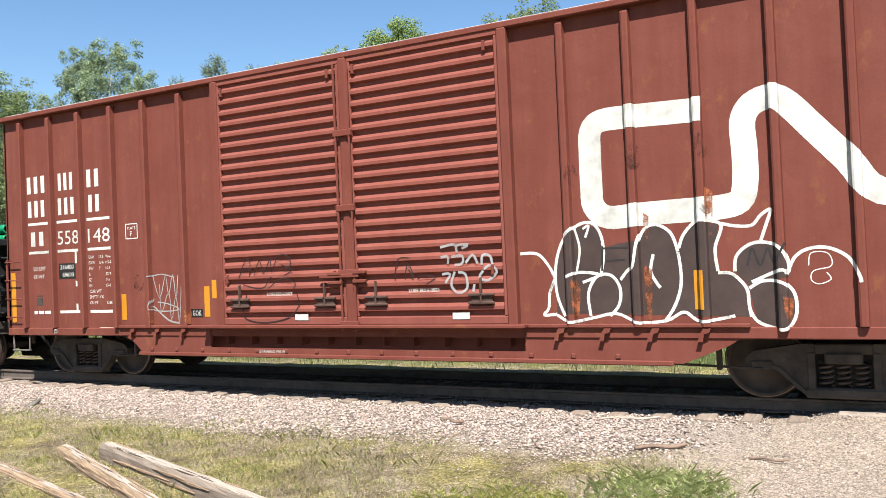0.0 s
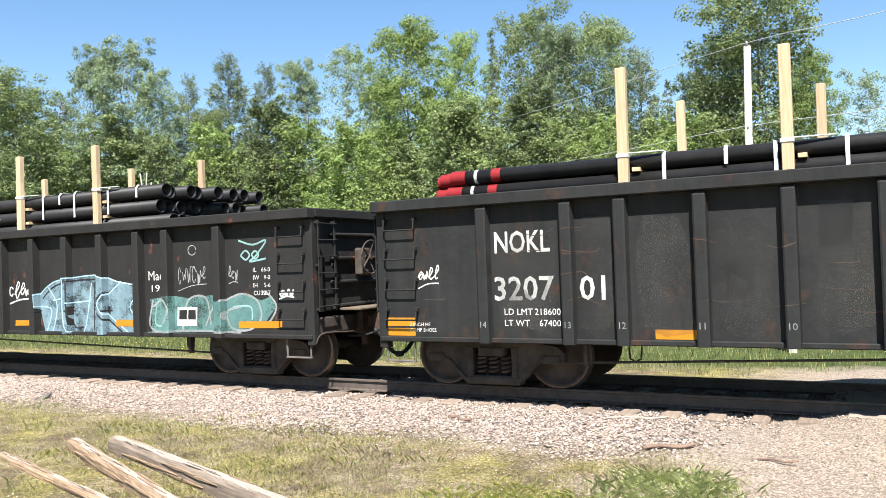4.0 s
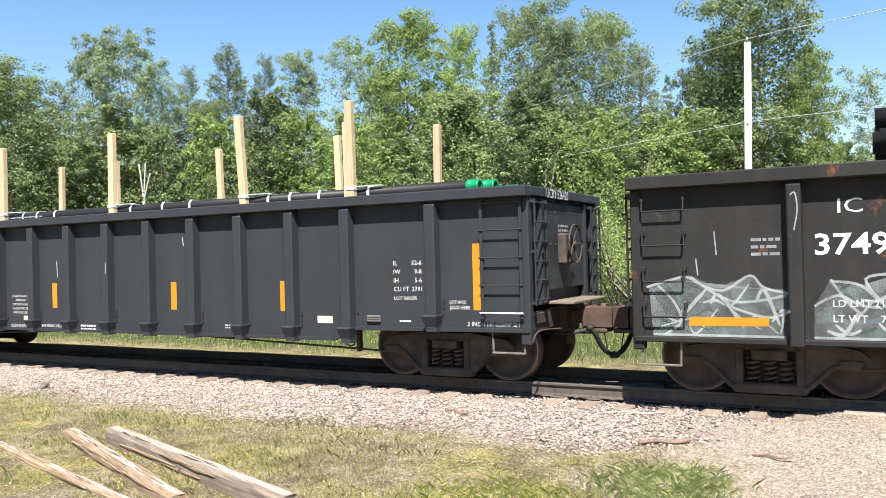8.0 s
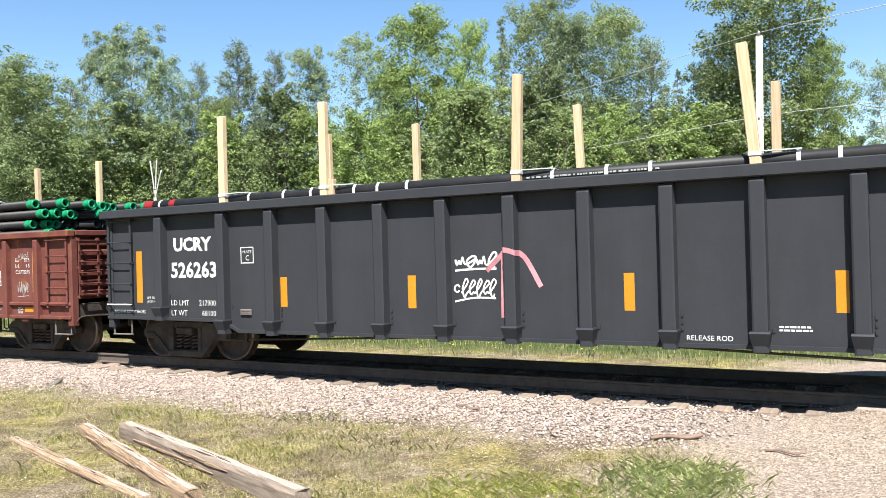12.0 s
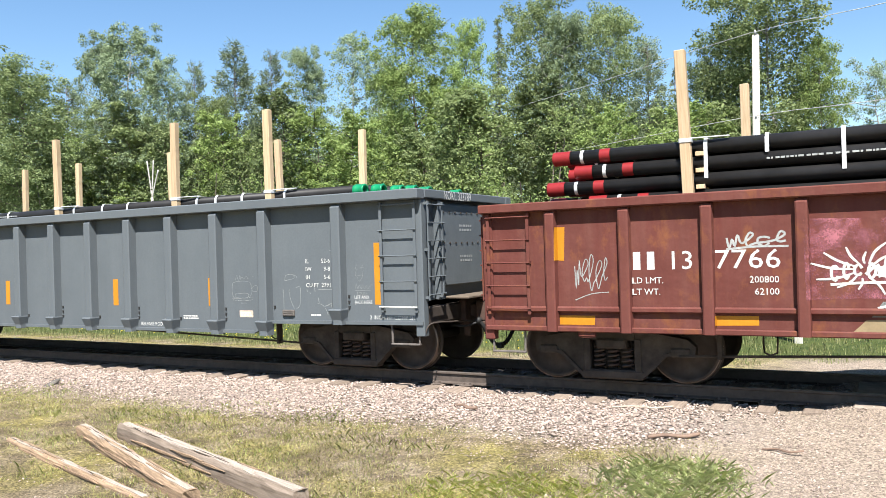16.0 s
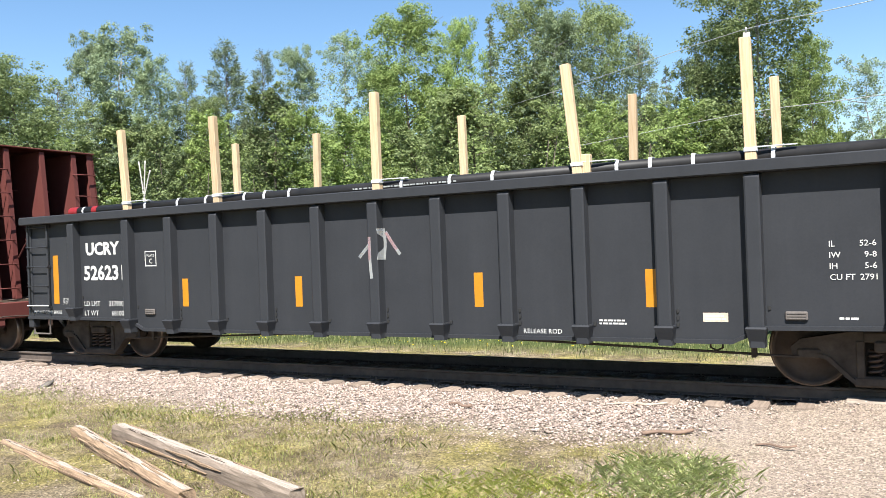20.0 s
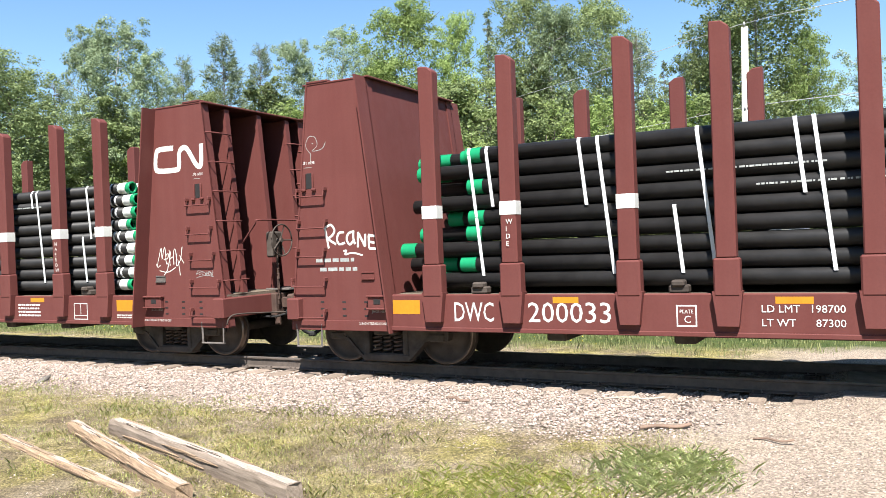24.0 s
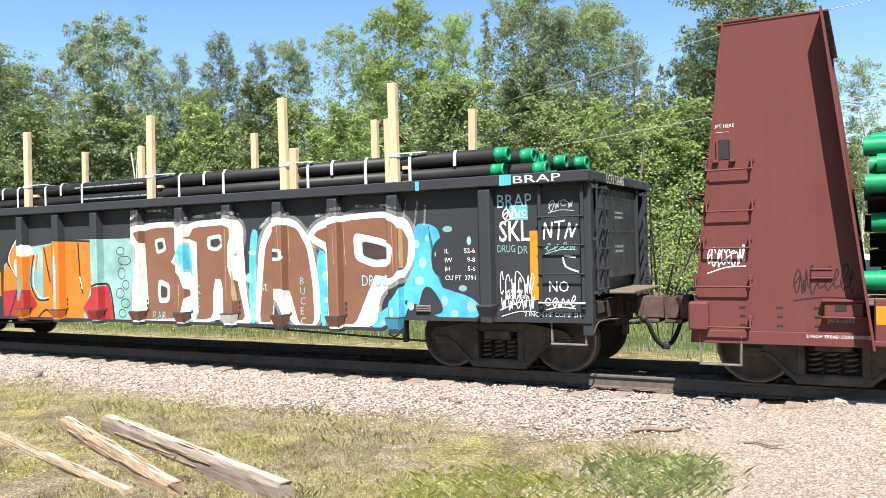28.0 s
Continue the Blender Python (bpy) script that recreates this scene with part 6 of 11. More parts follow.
def build_trees():
    H0 = 15.0
    kinds = {"bright": [broadleaf("bright", H0, 3.2, 21 + i, 300, 150, 0.052, 0.14) for i in range(2)], "olive": [broadleaf("olive", H0, 3.6, 31 + i, 330, 150, 0.052, 0.12, birch=True) for i in range(2)],
             "grey": [broadleaf("grey", H0, 2.7, 41 + i, 250, 140, 0.049, 0.18, "tall", True) for i in range(3)], "dark": [broadleaf("dark", H0, 3.9, 45, 380, 150, 0.053, 0.08)],
             "thin": [broadleaf("grey", H0, 2.3, 48 + i, 160, 100, 0.046, 0.25, "ragged", True) for i in range(2)], "spruce": [conifer(H0, 2.2, 51 + i) for i in range(2)], "pine": [conifer(H0, 2.9, 54 + i, 1.0) for i in range(2)]}
    plainer = {"bright": [broadleaf("bright", H0, 3.4, 71, 150, 110, 0.082, 0.1)], "olive": [broadleaf("olive", H0, 3.5, 72 + i, 150, 110, 0.082, 0.1) for i in range(2)], "grey": [broadleaf("dark", H0, 3.0, 74, 140, 110, 0.082, 0.1)]}
    distant = {"bright": [broadleaf("olive", H0, 3.0, 81, 80, 60, 0.15)], "olive": [broadleaf("dark", H0, 3.5, 82, 80, 60, 0.15, 0.16)], "grey": [broadleaf("grey", H0, 2.9, 83, 80, 60, 0.15)]}
    words = {"bright": "leafy poplar with a bright green crown", "olive": "tall birch with a dense olive-green crown", "grey": "aspen with pale trunk and grey-green leaves", "dark": "broad tree with a dense dark green crown",
             "thin": "slender pale tree with a loose crown", "spruce": "narrow dark spruce with drooping branches", "pine": "feathery grey-green pine in the wood"}
    rnd = random.Random(77)

    def plant(k, i, x, y, top, wide=1.0, kinds=kinds):
        z = ground_z(x, y)
        h = (top - z) / H0
        tr, cr = kinds[k][i % len(kinds[k])]
        t = thing("tree", pose(x, y, z, 0, 0, rnd.uniform(0, 360)) @ Matrix.Diagonal((h * wide, h * wide, h, 1)), words[k], "tree", "woodland trees")
        part("trunk", tr, None, t)
        part("crown", cr, None, t)

    skyline = [("dark", -42.0, 28.0, 13.2, 1.25), ("dark", -50.0, 29.5, 15.0, 1.1), ("olive", -46.2, 30.5, 12.4, 1.0), ("pine", -51.5, 38.0, 14.6, 1.0), ("grey", -40.3, 34.0, 16.4, 1.0), ("grey", -43.0, 34.3, 16.3, 0.78), ("grey", -38.2, 34.6, 14.2, 0.85),
               ("pine", -38.9, 38.0, 14.4, 0.72), ("pine", -37.3, 40.0, 15.8, 0.9), ("pine", -34.4, 40.2, 14.9, 0.72), ("olive", -36.0, 37.0, 11.9, 0.8), ("grey", -34.6, 44.0, 16.3, 0.78), ("thin", -31.0, 44.0, 17.0, 0.95), ("thin", -29.3, 45.5, 15.4, 0.8),
               ("bright", -23.6, 40.0, 16.0, 0.98), ("bright", -20.8, 41.0, 15.0, 0.66), ("bright", -26.0, 41.5, 13.2, 0.75), ("spruce", -21.5, 47.0, 16.5, 0.7), ("olive", -15.3, 38.0, 14.7, 0.86), ("olive", -11.9, 39.0, 13.9, 0.84), ("grey", -13.6, 37.2, 13.4, 0.8),
               ("pine", -9.6, 37.5, 11.2, 0.9), ("spruce", -10.3, 46.0, 11.7, 0.72), ("olive", -4.3, 36.0, 13.9, 1.14), ("dark", -7.0, 37.0, 10.2, 0.66), ("bright", -2.2, 34.5, 9.8, 0.66), ("thin", -0.2, 35.5, 9.0, 0.9), ("olive", -5.9, 38.2, 11.8, 0.7)]
    for i, (k, x, y, top, w) in enumerate(skyline):
        plant(k, i, x, y, top, w)
    # lower ranks that close the wood
    for i in range(27):
        x = -52 + i * 1.95 + rnd.uniform(-0.8, 0.8)
        y = 33 + 0.06 * (x + 52) + rnd.uniform(-1.8, 2.2)
        plant(rnd.choice(("bright", "olive", "olive", "grey")), i, x, y, rnd.uniform(8.4, 11.2) * (0.72 if x > -9 else 0.9 if x > -26 else 1.0), rnd.uniform(1.0, 1.4), plainer)
    for i in range(24):
        x = -70 + i * 3.1 + rnd.uniform(-1, 1)
        y = 52 + 0.2 * (x + 60) + rnd.uniform(-3, 3)
        plant(rnd.choice(("bright", "olive", "olive", "grey")), i, x, y, rnd.uniform(11.0, 14.5) * (0.72 if x > -14 else 1.0), rnd.uniform(1.0, 1.45), distant)
    for i in range(9):
        plant(rnd.choice(("bright", "olive", "grey")), i, 5 + i * 3.5 + rnd.uniform(-1, 1), 30 + rnd.uniform(0, 22), rnd.uniform(9, 14), 1.1, plainer)
    shrubs = [shrub(3.2, 2.2, 61 + i, (BUSH, LEAF["olive"], LEAF["bright"])[i]) for i in range(3)]
    for i in range(36):
        x = -50 + i * 1.45 + rnd.uniform(-0.7, 0.7)
        y = 27.5 + 0.05 * (x + 50) + rnd.uniform(-2.2, 2.6)
        if -3.5 < x < 4.5:
            y += 12
        s = rnd.uniform(1.2, 2.1)
        t = thing("shrub", pose(x, y, ground_z(x, y), 0, 0, rnd.uniform(0, 360)) @ Matrix.Diagonal((s, s, s * rnd.uniform(0.8, 1.2), 1)), "dense green shrub at the edge of the wood", "shrub", "edge shrubs")
        a, b = shrubs[i % 3]
        part("trunk", a, None, t)
        part("foliage", b, None, t)
    rng = np.random.default_rng(91)
    n = 4000
    c = np.stack((rng.uniform(-110, 50, n), rng.uniform(62, 80, n), rng.uniform(0, 1, n)), 1)
    c[:, 2] = -0.3 + c[:, 2] * np.array([(12.6 if x < -14 else 8.6) + 2.2 * noise.noise((x * 0.12, 4.0, 0)) for x in c[:, 0]])
    v, f = leaf_cloud(rng, c, np.full(n, 1.5), 30, 0.19)
    tagged(new("far_woods", quick("far_woods", v, f, LEAF["dark"])), "deep green woods behind the front trees", "woodland", kind="stuff")
    # a bare dead sapling at the wood's edge
    bm = bmesh.new()
    hose(bm, [(0.25, 0, -0.2), (0.27, 0, 1.8), (0.2, 0, 3.4), (-0.05, 0, 5.2)], 0.06, 6, 4)
    for z, dx, dz in ((5.2, -0.38, 1.7), (5.15, 0.05, 1.75), (5.1, 0.34, 1.35)):
        hose(bm, [(-0.05, 0, z), (-0.05 + dx * 0.45, 0.05, z + dz * 0.5), (-0.05 + dx, 0.1, z + dz)], 0.032, 5, 3)
    for z, dx, dz in ((3.9, 0.5, 0.7), (4.4, -0.45, 0.5), (2.9, -0.4, 0.7)):
        rod(bm, (0.12, 0, z), (0.12 + dx, 0.1, z + dz), 0.014, 5, 0.005)
    dead = mesh("dead_tree", bm, M_DEAD)
    tagged(new("dead_tree", dead), "bare pale dead sapling", "tree").matrix_basis = pose(-29.2, 25.8, ground_z(-29.2, 25.8))


build_trees()


# ---------------------------------------------------------------- paint, marks and graffiti on the wagons
def spray(name, base, cover=0.8, scale=3.0, vary=0.3):
    """Sprayed paint that thins out in clouds and lets the old paint through."""
    m = plain(name, base, 0.65, vary, scale * 1.7, bmp=0, spec=0.12)
    n, l = m.node_tree.nodes, m.node_tree.links
    a = mix(n, l, 0.3, noise_of(n, l, scale, 7, 0.65), noise_of(n, l, 45.0, 3, 0.7))
    k = 0.5 + (0.5 - cover) * 0.42
    fac = ramp(n, l, a, ((k - 0.07, 0.0), (k + 0.09, 1.0)))
    gap = n.new("ShaderNodeBsdfTransparent")
    mx = n.new("ShaderNodeMixShader")
    l.new(fac, mx.inputs[0])
    l.new(gap.outputs[0], mx.inputs[1])
    l.new(n["Principled BSDF"].outputs[0], mx.inputs[2])
    l.new(mx.outputs[0], n["Material Output"].inputs["Surface"])
    return m


def mist(name, base, low, high, scale=3.0):
    """Overspray: a thin even veil of paint."""
    m = plain(name, base, 0.7, 0.15, 6.0, bmp=0, spec=0.1)
    n, l = m.node_tree.nodes, m.node_tree.links
    fac = ramp(n, l, noise_of(n, l, scale, 5, 0.6), ((0.3, low), (0.7, high)))
    gap = n.new("ShaderNodeBsdfTransparent")
    mx = n.new("ShaderNodeMixShader")
    l.new(fac, mx.inputs[0])
    l.new(gap.outputs[0], mx.inputs[1])
    l.new(n["Principled BSDF"].outputs[0], mx.inputs[2])
    l.new(mx.outputs[0], n["Material Output"].inputs["Surface"])
    return m


H_WHITE = mist("white_overspray", (0.50, 0.50, 0.48), 0.12, 0.34)
H_DUST = mist("dust_film", (0.060, 0.058, 0.054), 0.0, 0.42, 1.1)
H_PINK = mist("pink_overspray", (0.34, 0.18, 0.195), 0.25, 0.6)
H_GREY = mist("grey_overspray", (0.30, 0.31, 0.305), 0.10, 0.28)
S_SOFT = mist("soft_grey_spray", (0.36, 0.37, 0.365), 0.42, 0.68)
S_CHIP = spray("chipped_white_paint", (0.50, 0.485, 0.45), 0.95, 5.0, 0.25)
S_STEEL = spray("thin_steel_blue_spray", (0.143, 0.21, 0.244), 0.62)
S_GREEN = spray("thin_dark_green_spray", (0.040, 0.058, 0.052), 0.5)
S_MIST = spray("thin_white_mist", (0.403, 0.42, 0.403), 0.42, 4.0)
S_TEAL = spray("thin_teal_spray", (0.085, 0.165, 0.155), 0.7, 2.2)
S_SILVER = spray("worn_silver_spray", (0.165, 0.172, 0.166), 0.84, 2.0)
S_PINK = spray("thin_pink_spray", (0.27, 0.098, 0.115), 0.45, 2.6)
S_OCHRE = spray("thin_ochre_spray", (0.286, 0.218, 0.126), 0.85, 2.2)
S_DARK = spray("dark_teal_spray", (0.0378, 0.0588, 0.063), 0.9, 3.0)
S_WHITE = spray("worn_white_spray", (0.47, 0.464, 0.43), 0.84, 5.0, 0.2)
S_TAN = spray("worn_tan_spray", (0.175, 0.152, 0.126), 0.9, 3.0)
S_BLUESKY = spray("sky_blue_spray", (0.063, 0.286, 0.395), 0.95, 3.0)
S_BLUE = spray("worn_blue_spray", (0.101, 0.235, 0.302), 0.85, 3.0)
S_RUST = spray("orange_rust_run", (0.218, 0.0714, 0.0336), 0.55, 6.0, 0.35)
S_GRIME = spray("thin_black_grime", (0.0462, 0.0218, 0.0168), 0.36, 4.5, 0.3)
S_INK = spray("thin_black_marker", (0.0252, 0.0168, 0.0168), 0.85, 6.0, 0.2)
S_FAINT = spray("faint_blue_grey_spray", (0.302, 0.353, 0.378), 0.66, 5.0, 0.3)
M_WORN = plain("worn_white_paint", (0.445, 0.432, 0.395), 0.6, 0.3, 5.0, bmp=0)
M_FILL = plain("dark_spray_paint", (0.042, 0.0269, 0.0235), 0.6, 0.25, 5.0, bmp=0)
M_SPRAY = plain("white_spray_paint", (0.49, 0.478, 0.44), 0.6, 0.22, 7.0, bmp=0)
M_INK = plain("black_marker_and_holes", (0.0185, 0.0168, 0.0168), 0.6, 0.2, 9.0, bmp=0)
M_BLUETAG = plain("pale_blue_spray", (0.286, 0.42, 0.487), 0.6, 0.3, 6.0, bmp=0)
M_TAN = plain("tan_spray_paint", (0.218, 0.189, 0.151), 0.65, 0.2, 4.0, bmp=0)
M_TEAL = plain("teal_spray_paint", (0.134, 0.252, 0.235), 0.6, 0.45, 2.2, bmp=0)
M_PINK = plain("pink_spray_paint", (0.386, 0.168, 0.185), 0.6, 0.4, 3.0, bmp=0)
M_OCHRE = plain("ochre_spray_paint", (0.286, 0.21, 0.109), 0.6, 0.4, 2.5, bmp=0)
M_BROWN = plain("brown_spray_paint", (0.139, 0.0655, 0.0403), 0.6, 0.12, 3.0, bmp=0)
M_SKYB = plain("sky_blue_spray_paint", (0.0588, 0.286, 0.403), 0.55, 0.15, 3.0, bmp=0)
M_MINT = plain("mint_spray_paint", (0.175, 0.30, 0.285), 0.6, 0.35, 2.5, bmp=0)
M_ORANGE = plain("orange_spray_paint", (0.44, 0.125, 0.018), 0.55, 0.12, 3.0, bmp=0)
M_CRIMSON = plain("crimson_spray_paint", (0.269, 0.0252, 0.0252), 0.55, 0.2, 3.0, bmp=0)
M_PATCH = plain("fresh_black_patch", (0.0118, 0.0118, 0.0118), 0.4, 0.15, 3.0)
M_BUFF = plain("buff_plate", (0.462, 0.353, 0.277), 0.6, 0.2, 9.0, bmp=0)


def strokes(lists, w, taper=False, steps=5):
    out = []
    for p in lists:
        out += ribbon(p, w, steps, taper)
    return out


def pieces_of(poly):
    """Triangles of an outline, which may bend inwards."""
    bm = bmesh.new()
    f = bm.faces.new([bm.verts.new((p[0], 0, p[1])) for p in poly])
    out = [[(v.co.x, v.co.z) for v in t.verts] for t in bmesh.ops.triangulate(bm, faces=[f])["faces"]]
    bm.free()
    return out


def tag(x0, x1, z0, z1, w, seed, n=11):
    """A tag that cannot be read: a quick looping hand."""
    rnd = random.Random(seed)
    loops = max(n // 2, 3)
    cell, mid = (x1 - x0) / loops, (z0 + z1) / 2
    pts, out = [], []
    for k in range(loops):
        up, down = (z1 - mid) * rnd.uniform(0.35, 1.0), (mid - z0) * rnd.uniform(0.3, 1.0)
        wide, lean = cell * rnd.uniform(0.35, 0.75), cell * rnd.uniform(-0.1, 0.35)
        x = x0 + cell * (k + 0.5)
        kind = rnd.random()
        if kind < 0.45:
            pts += [(x - cell * 0.4, mid - down * 0.5), (x + wide * 0.5 + lean, mid + up * 0.6), (x + lean, mid + up), (x - wide * 0.4, mid), (x, mid - down), (x + cell * 0.35, mid - down * 0.6)]
        elif kind < 0.75:
            pts += [(x - cell * 0.35, mid + up * 0.5), (x - cell * 0.2, mid - down), (x, mid + up * 0.2), (x + cell * 0.15, mid - down * 0.8), (x + cell * 0.35, mid + up)]
        else:
            out += ribbon([(x + p[0] * wide * 0.6, mid + p[1] * (up if p[1] > 0 else down) * 0.8) for p in ((1, 0.4), (0.2, 1), (-0.9, 0.5), (-0.9, -0.6), (0.1, -1), (0.9, -0.5))], w, 4)
    if len(pts) > 3:
        out += ribbon(pts, w, 4)
    a = rnd.uniform(-0.15, 0.15) * (z1 - z0)
    return out + ribbon([(x0 + 0.1 * cell, z0 - 0.02 + a), ((x0 + x1) / 2, z0 + 0.02), (x1, z0 + abs(a))], w, 4)


def oval(x, z, a, b, n=14):
    return [(x + a * math.cos(2 * math.pi * k / n), z + b * math.sin(2 * math.pi * k / n)) for k in range(n)]


def blob(x, z, a, b, seed, n=14):
    rnd = random.Random(seed)
    return [[(x + a * rnd.uniform(0.8, 1.1) * math.cos(2 * math.pi * k / n), z + b * rnd.uniform(0.8, 1.1) * math.sin(2 * math.pi * k / n)) for k in range(n)]]


def blocks(x0, x1, z0, z1, n):
    """A name of n letters as plain upright blocks."""
    w = (x1 - x0) / n
    out = []
    for k in range(n):
        out += rect(x0 + k * w, x0 + (k + 0.52) * w, z0, z1)
    return out


def cube_data(side, x0, x1, z0, rows, size, gap):
    """Two columns of lettering, one line below the other."""
    out = []
    for k, (a, b) in enumerate(rows):
        z = z0 - k * gap
        out += fit_text(a, x0, z, size)
        t = fit_text(b, 0, z, size)
        w = max(p[0] for q in t for p in q)
        out += [[(p[0] + x1 - w, p[1]) for p in q] for q in t]
    side.put("lettering", out, M_WHITE, "", 6)


def plate_box(side, x0, x1, z0, z1, letter):
    w = x1 - x0
    side.put("clearance_mark", frame_box(x0, x1, z0, z1, 0.016) + fit_text("PLATE", x0 + 0.17 * w, z0 + 0.62 * (z1 - z0), 0.045, 0.66 * w) + fit_text(letter, x0 + 0.38 * w, z0 + 0.18 * (z1 - z0), 0.085), M_WHITE, "white stencilled clearance box")


def ribbon_sign(side, p, w, worn=None, name="railway_mark"):
    """The railway's mark as one plain white band."""
    side.put(name, ribbon(p, w, 4), worn or M_WORN, "bold white bent-band railway mark")


# boxcar
side = BOX
ribbon_sign(side, [(5.06, 3.53), (4.63, 3.54), (4.18, 3.55), (3.83, 3.54), (3.69, 3.43), (3.67, 3.16), (3.67, 2.72), (3.69, 2.47), (3.87, 2.32), (4.26, 2.33), (4.74, 2.34), (5.2, 2.35), (5.44, 2.41), (5.51, 2.61), (5.52, 2.97), (5.51, 3.33), (5.62, 3.52), (5.83, 3.58), (6, 3.48), (6.27, 3.16), (6.59, 2.78), (6.9, 2.41)] + [(7.75, 2.3), (7.9, 2.4), (7.92, 2.8), (7.92, 3.6)], 0.29)
for a, b, c, d, n in ((-7.40, -6.80, 3.48, 3.80, 3), (-6.51, -6.04, 3.48, 3.80, 3), (-5.73, -5.32, 3.48, 3.80, 2), (-7.39, -6.83, 3.03, 3.34, 3), (-6.53, -6.01, 3.03, 3.34, 3), (-5.70, -5.33, 3.03, 3.34, 2), (-7.33, -6.86, 2.48, 2.75, 2)):
    side.put("name_block", blocks(a, b, c, d, n), M_WORN, "white block of the owner's name")
side.put("lettering", fit_text("558", -6.57, 2.48, 0.25, 0.58) + fit_text("148", -5.74, 2.48, 0.25, 0.57), M_WORN)
for a, b in ((-7.40, -6.83), (-6.58, -6.0), (-5.76, -5.16)):
    side.put("rule", rect(a, b, 2.875, 2.925), M_WORN)
    side.put("rule", rect(a, b, 2.335, 2.385), M_WORN)
side.put("rule", rect(-6.56, -5.98, 1.21, 1.26) + rect(-5.74, -5.14, 1.21, 1.26), M_WORN)
side.put("rule", rect(-6.11, -6.06, 2.12, 2.335) + rect(-6.11, -6.065, 1.70, 1.80) + rect(-6.11, -6.06, 1.26, 1.38), M_WORN)
side.put("dark_patch", rect(-6.56, -6.10, 1.84, 2.13), M_PATCH)
side.put("lettering", fit_text("LD LMT", -7.28, 2.02, 0.07, 0.35) + fit_text("LT WT", -7.28, 1.87, 0.07, 0.30), M_WORN)
side.put("lettering", fit_text("216400", -6.52, 2.02, 0.08, 0.37) + fit_text("69600", -6.46, 1.88, 0.08, 0.31), M_WORN, "", 2)
for k, (p, q, r) in enumerate((("EXH", "17-0", "W6-11"), ("EXW", "10-8", "H5-0"), ("EW", "7", "16-9"), ("IL", "", "52-9"), ("IZ", "", "9-5"), ("IH", "", "13-0"), ("CUR WT", "", ""), ("EMPTY", "CG", ""), ("CU FT", "", "6538"))):
    z = 2.19 - 0.103 * k
    t = fit_text(p, -5.74, z, 0.055)
    t = t + fit_text(q, -5.47, z, 0.05) if q else t
    t = t + fit_text(r, -5.30, z, 0.05) if r else t
    side.put("lettering", t, M_WORN)
side.put("card_board", rect(-7.22, -7.04, 1.36, 1.50) + rect(-7.22, -7.04, 1.53, 1.55), M_TRUCK, "dark routing card board", 1)
plate_box(side, -4.77, -4.47, 2.49, 2.76, "F")
side.put("lettering", fit_text("GOK", -3.24, 1.14, 0.085, 0.19), M_WORN, "", 2)
side.put("dark_patch", rect(-3.28, -3.01, 1.11, 1.25), M_PATCH)
side.put("lettering", fit_text("2 IN HF COMP SHOES", 6.08, 0.86, 0.055, 0.52), M_WORN, "", 14)
side.put("lettering", fit_text("2 INCH HF COMP SHOES", -6.62, 0.89, 0.03, 0.5) + fit_text("SEMELLES COMP. 2 PO", -6.62, 0.845, 0.03, 0.5), M_WORN, "", 14)
side.put("lettering", bars(-7.30, 1.20, 0.48, 0.06, 1), M_WORN)
for a, z0, z1 in ((-4.92, 1.08, 1.53), (-2.97, 1.12, 1.62), (4.88, 1.15, 1.62)):
    side.put("reflector", rect(a, a + 0.12, z0, z1), M_YELLOW, "yellow reflective strip", 4)
side.put("reflector", rect(-7.96, -7.83, 1.05, 2.0), M_YELLOW, "yellow reflective strip")
side.put("reflector", rect(-2.80, -2.70, 1.42, 1.72), M_YELLOW, "worn yellow reflective strip")
# stains, rust and wear on the red paint
for x, z0, z1, w, m_ in ((3.42, 1.05, 1.55, 0.10, S_RUST), (4.34, 1.0, 1.7, 0.10, S_RUST), (5.10, 2.0, 2.6, 0.08, S_RUST), (4.34, 2.0, 2.35, 0.07, S_RUST), (-4.13, 0.99, 1.2, 0.1, S_RUST), (-3.3, 1.0, 1.3, 0.08, S_RUST), (-2.66, 1.5, 2.3, 0.07, S_RUST), (5.92, 1.0, 1.3, 0.1, S_RUST)):
    side.put("rust_streak", [[(x - w / 2, z1), (x + w / 2, z1 - 0.05), (x + w * 0.4, (z0 + z1) / 2), (x + w * 0.15, z0), (x - w * 0.25, z0 + 0.04), (x - w * 0.5, (z0 + z1) / 2)]], m_, "orange rust run", 5)
for x, z, w, h_ in ((3.42, 2.9, 0.13, 0.2), (4.22, 3.05, 0.15, 0.25), (5.04, 3.1, 0.12, 0.22), (5.06, 2.36, 0.10, 0.12), (-4.28, 2.2, 0.10, 0.12), (-4.5, 1.72, 0.2, 0.24)):
    side.put("grime_patch", [[(x + w * 0.6 * math.cos(a) * (1 + 0.2 * math.sin(3 * a + x)), z + h_ * 0.6 * math.sin(a) * (1 + 0.2 * math.cos(2 * a + z))) for a in [k * math.tau / 14 for k in range(14)]]], S_GRIME, "dark grime stain", 1)
side.put("notice_plate", rect(-5.5, -5.15, 0.85, 0.95), M_BUFF)
side.put("graffiti_fill", [[(3.14, 1.12), (3.15, 1.74), (3.3, 2.1), (3.47, 2.23), (3.72, 2.21), (3.78, 1.93), (3.96, 1.98), (4.23, 2.01), (4.36, 2.17), (4.49, 2.19), (4.66, 2.03), (4.72, 1.89), (4.79, 2.07), (4.96, 2.2), (5.19, 2.15), (5.14, 1.87), (5.16, 1.59), (5.35, 1.54), (5.48, 1.36), (5.5, 1.06), (4.68, 1.08)]], M_FILL, "dark sprayed fill of graffiti")
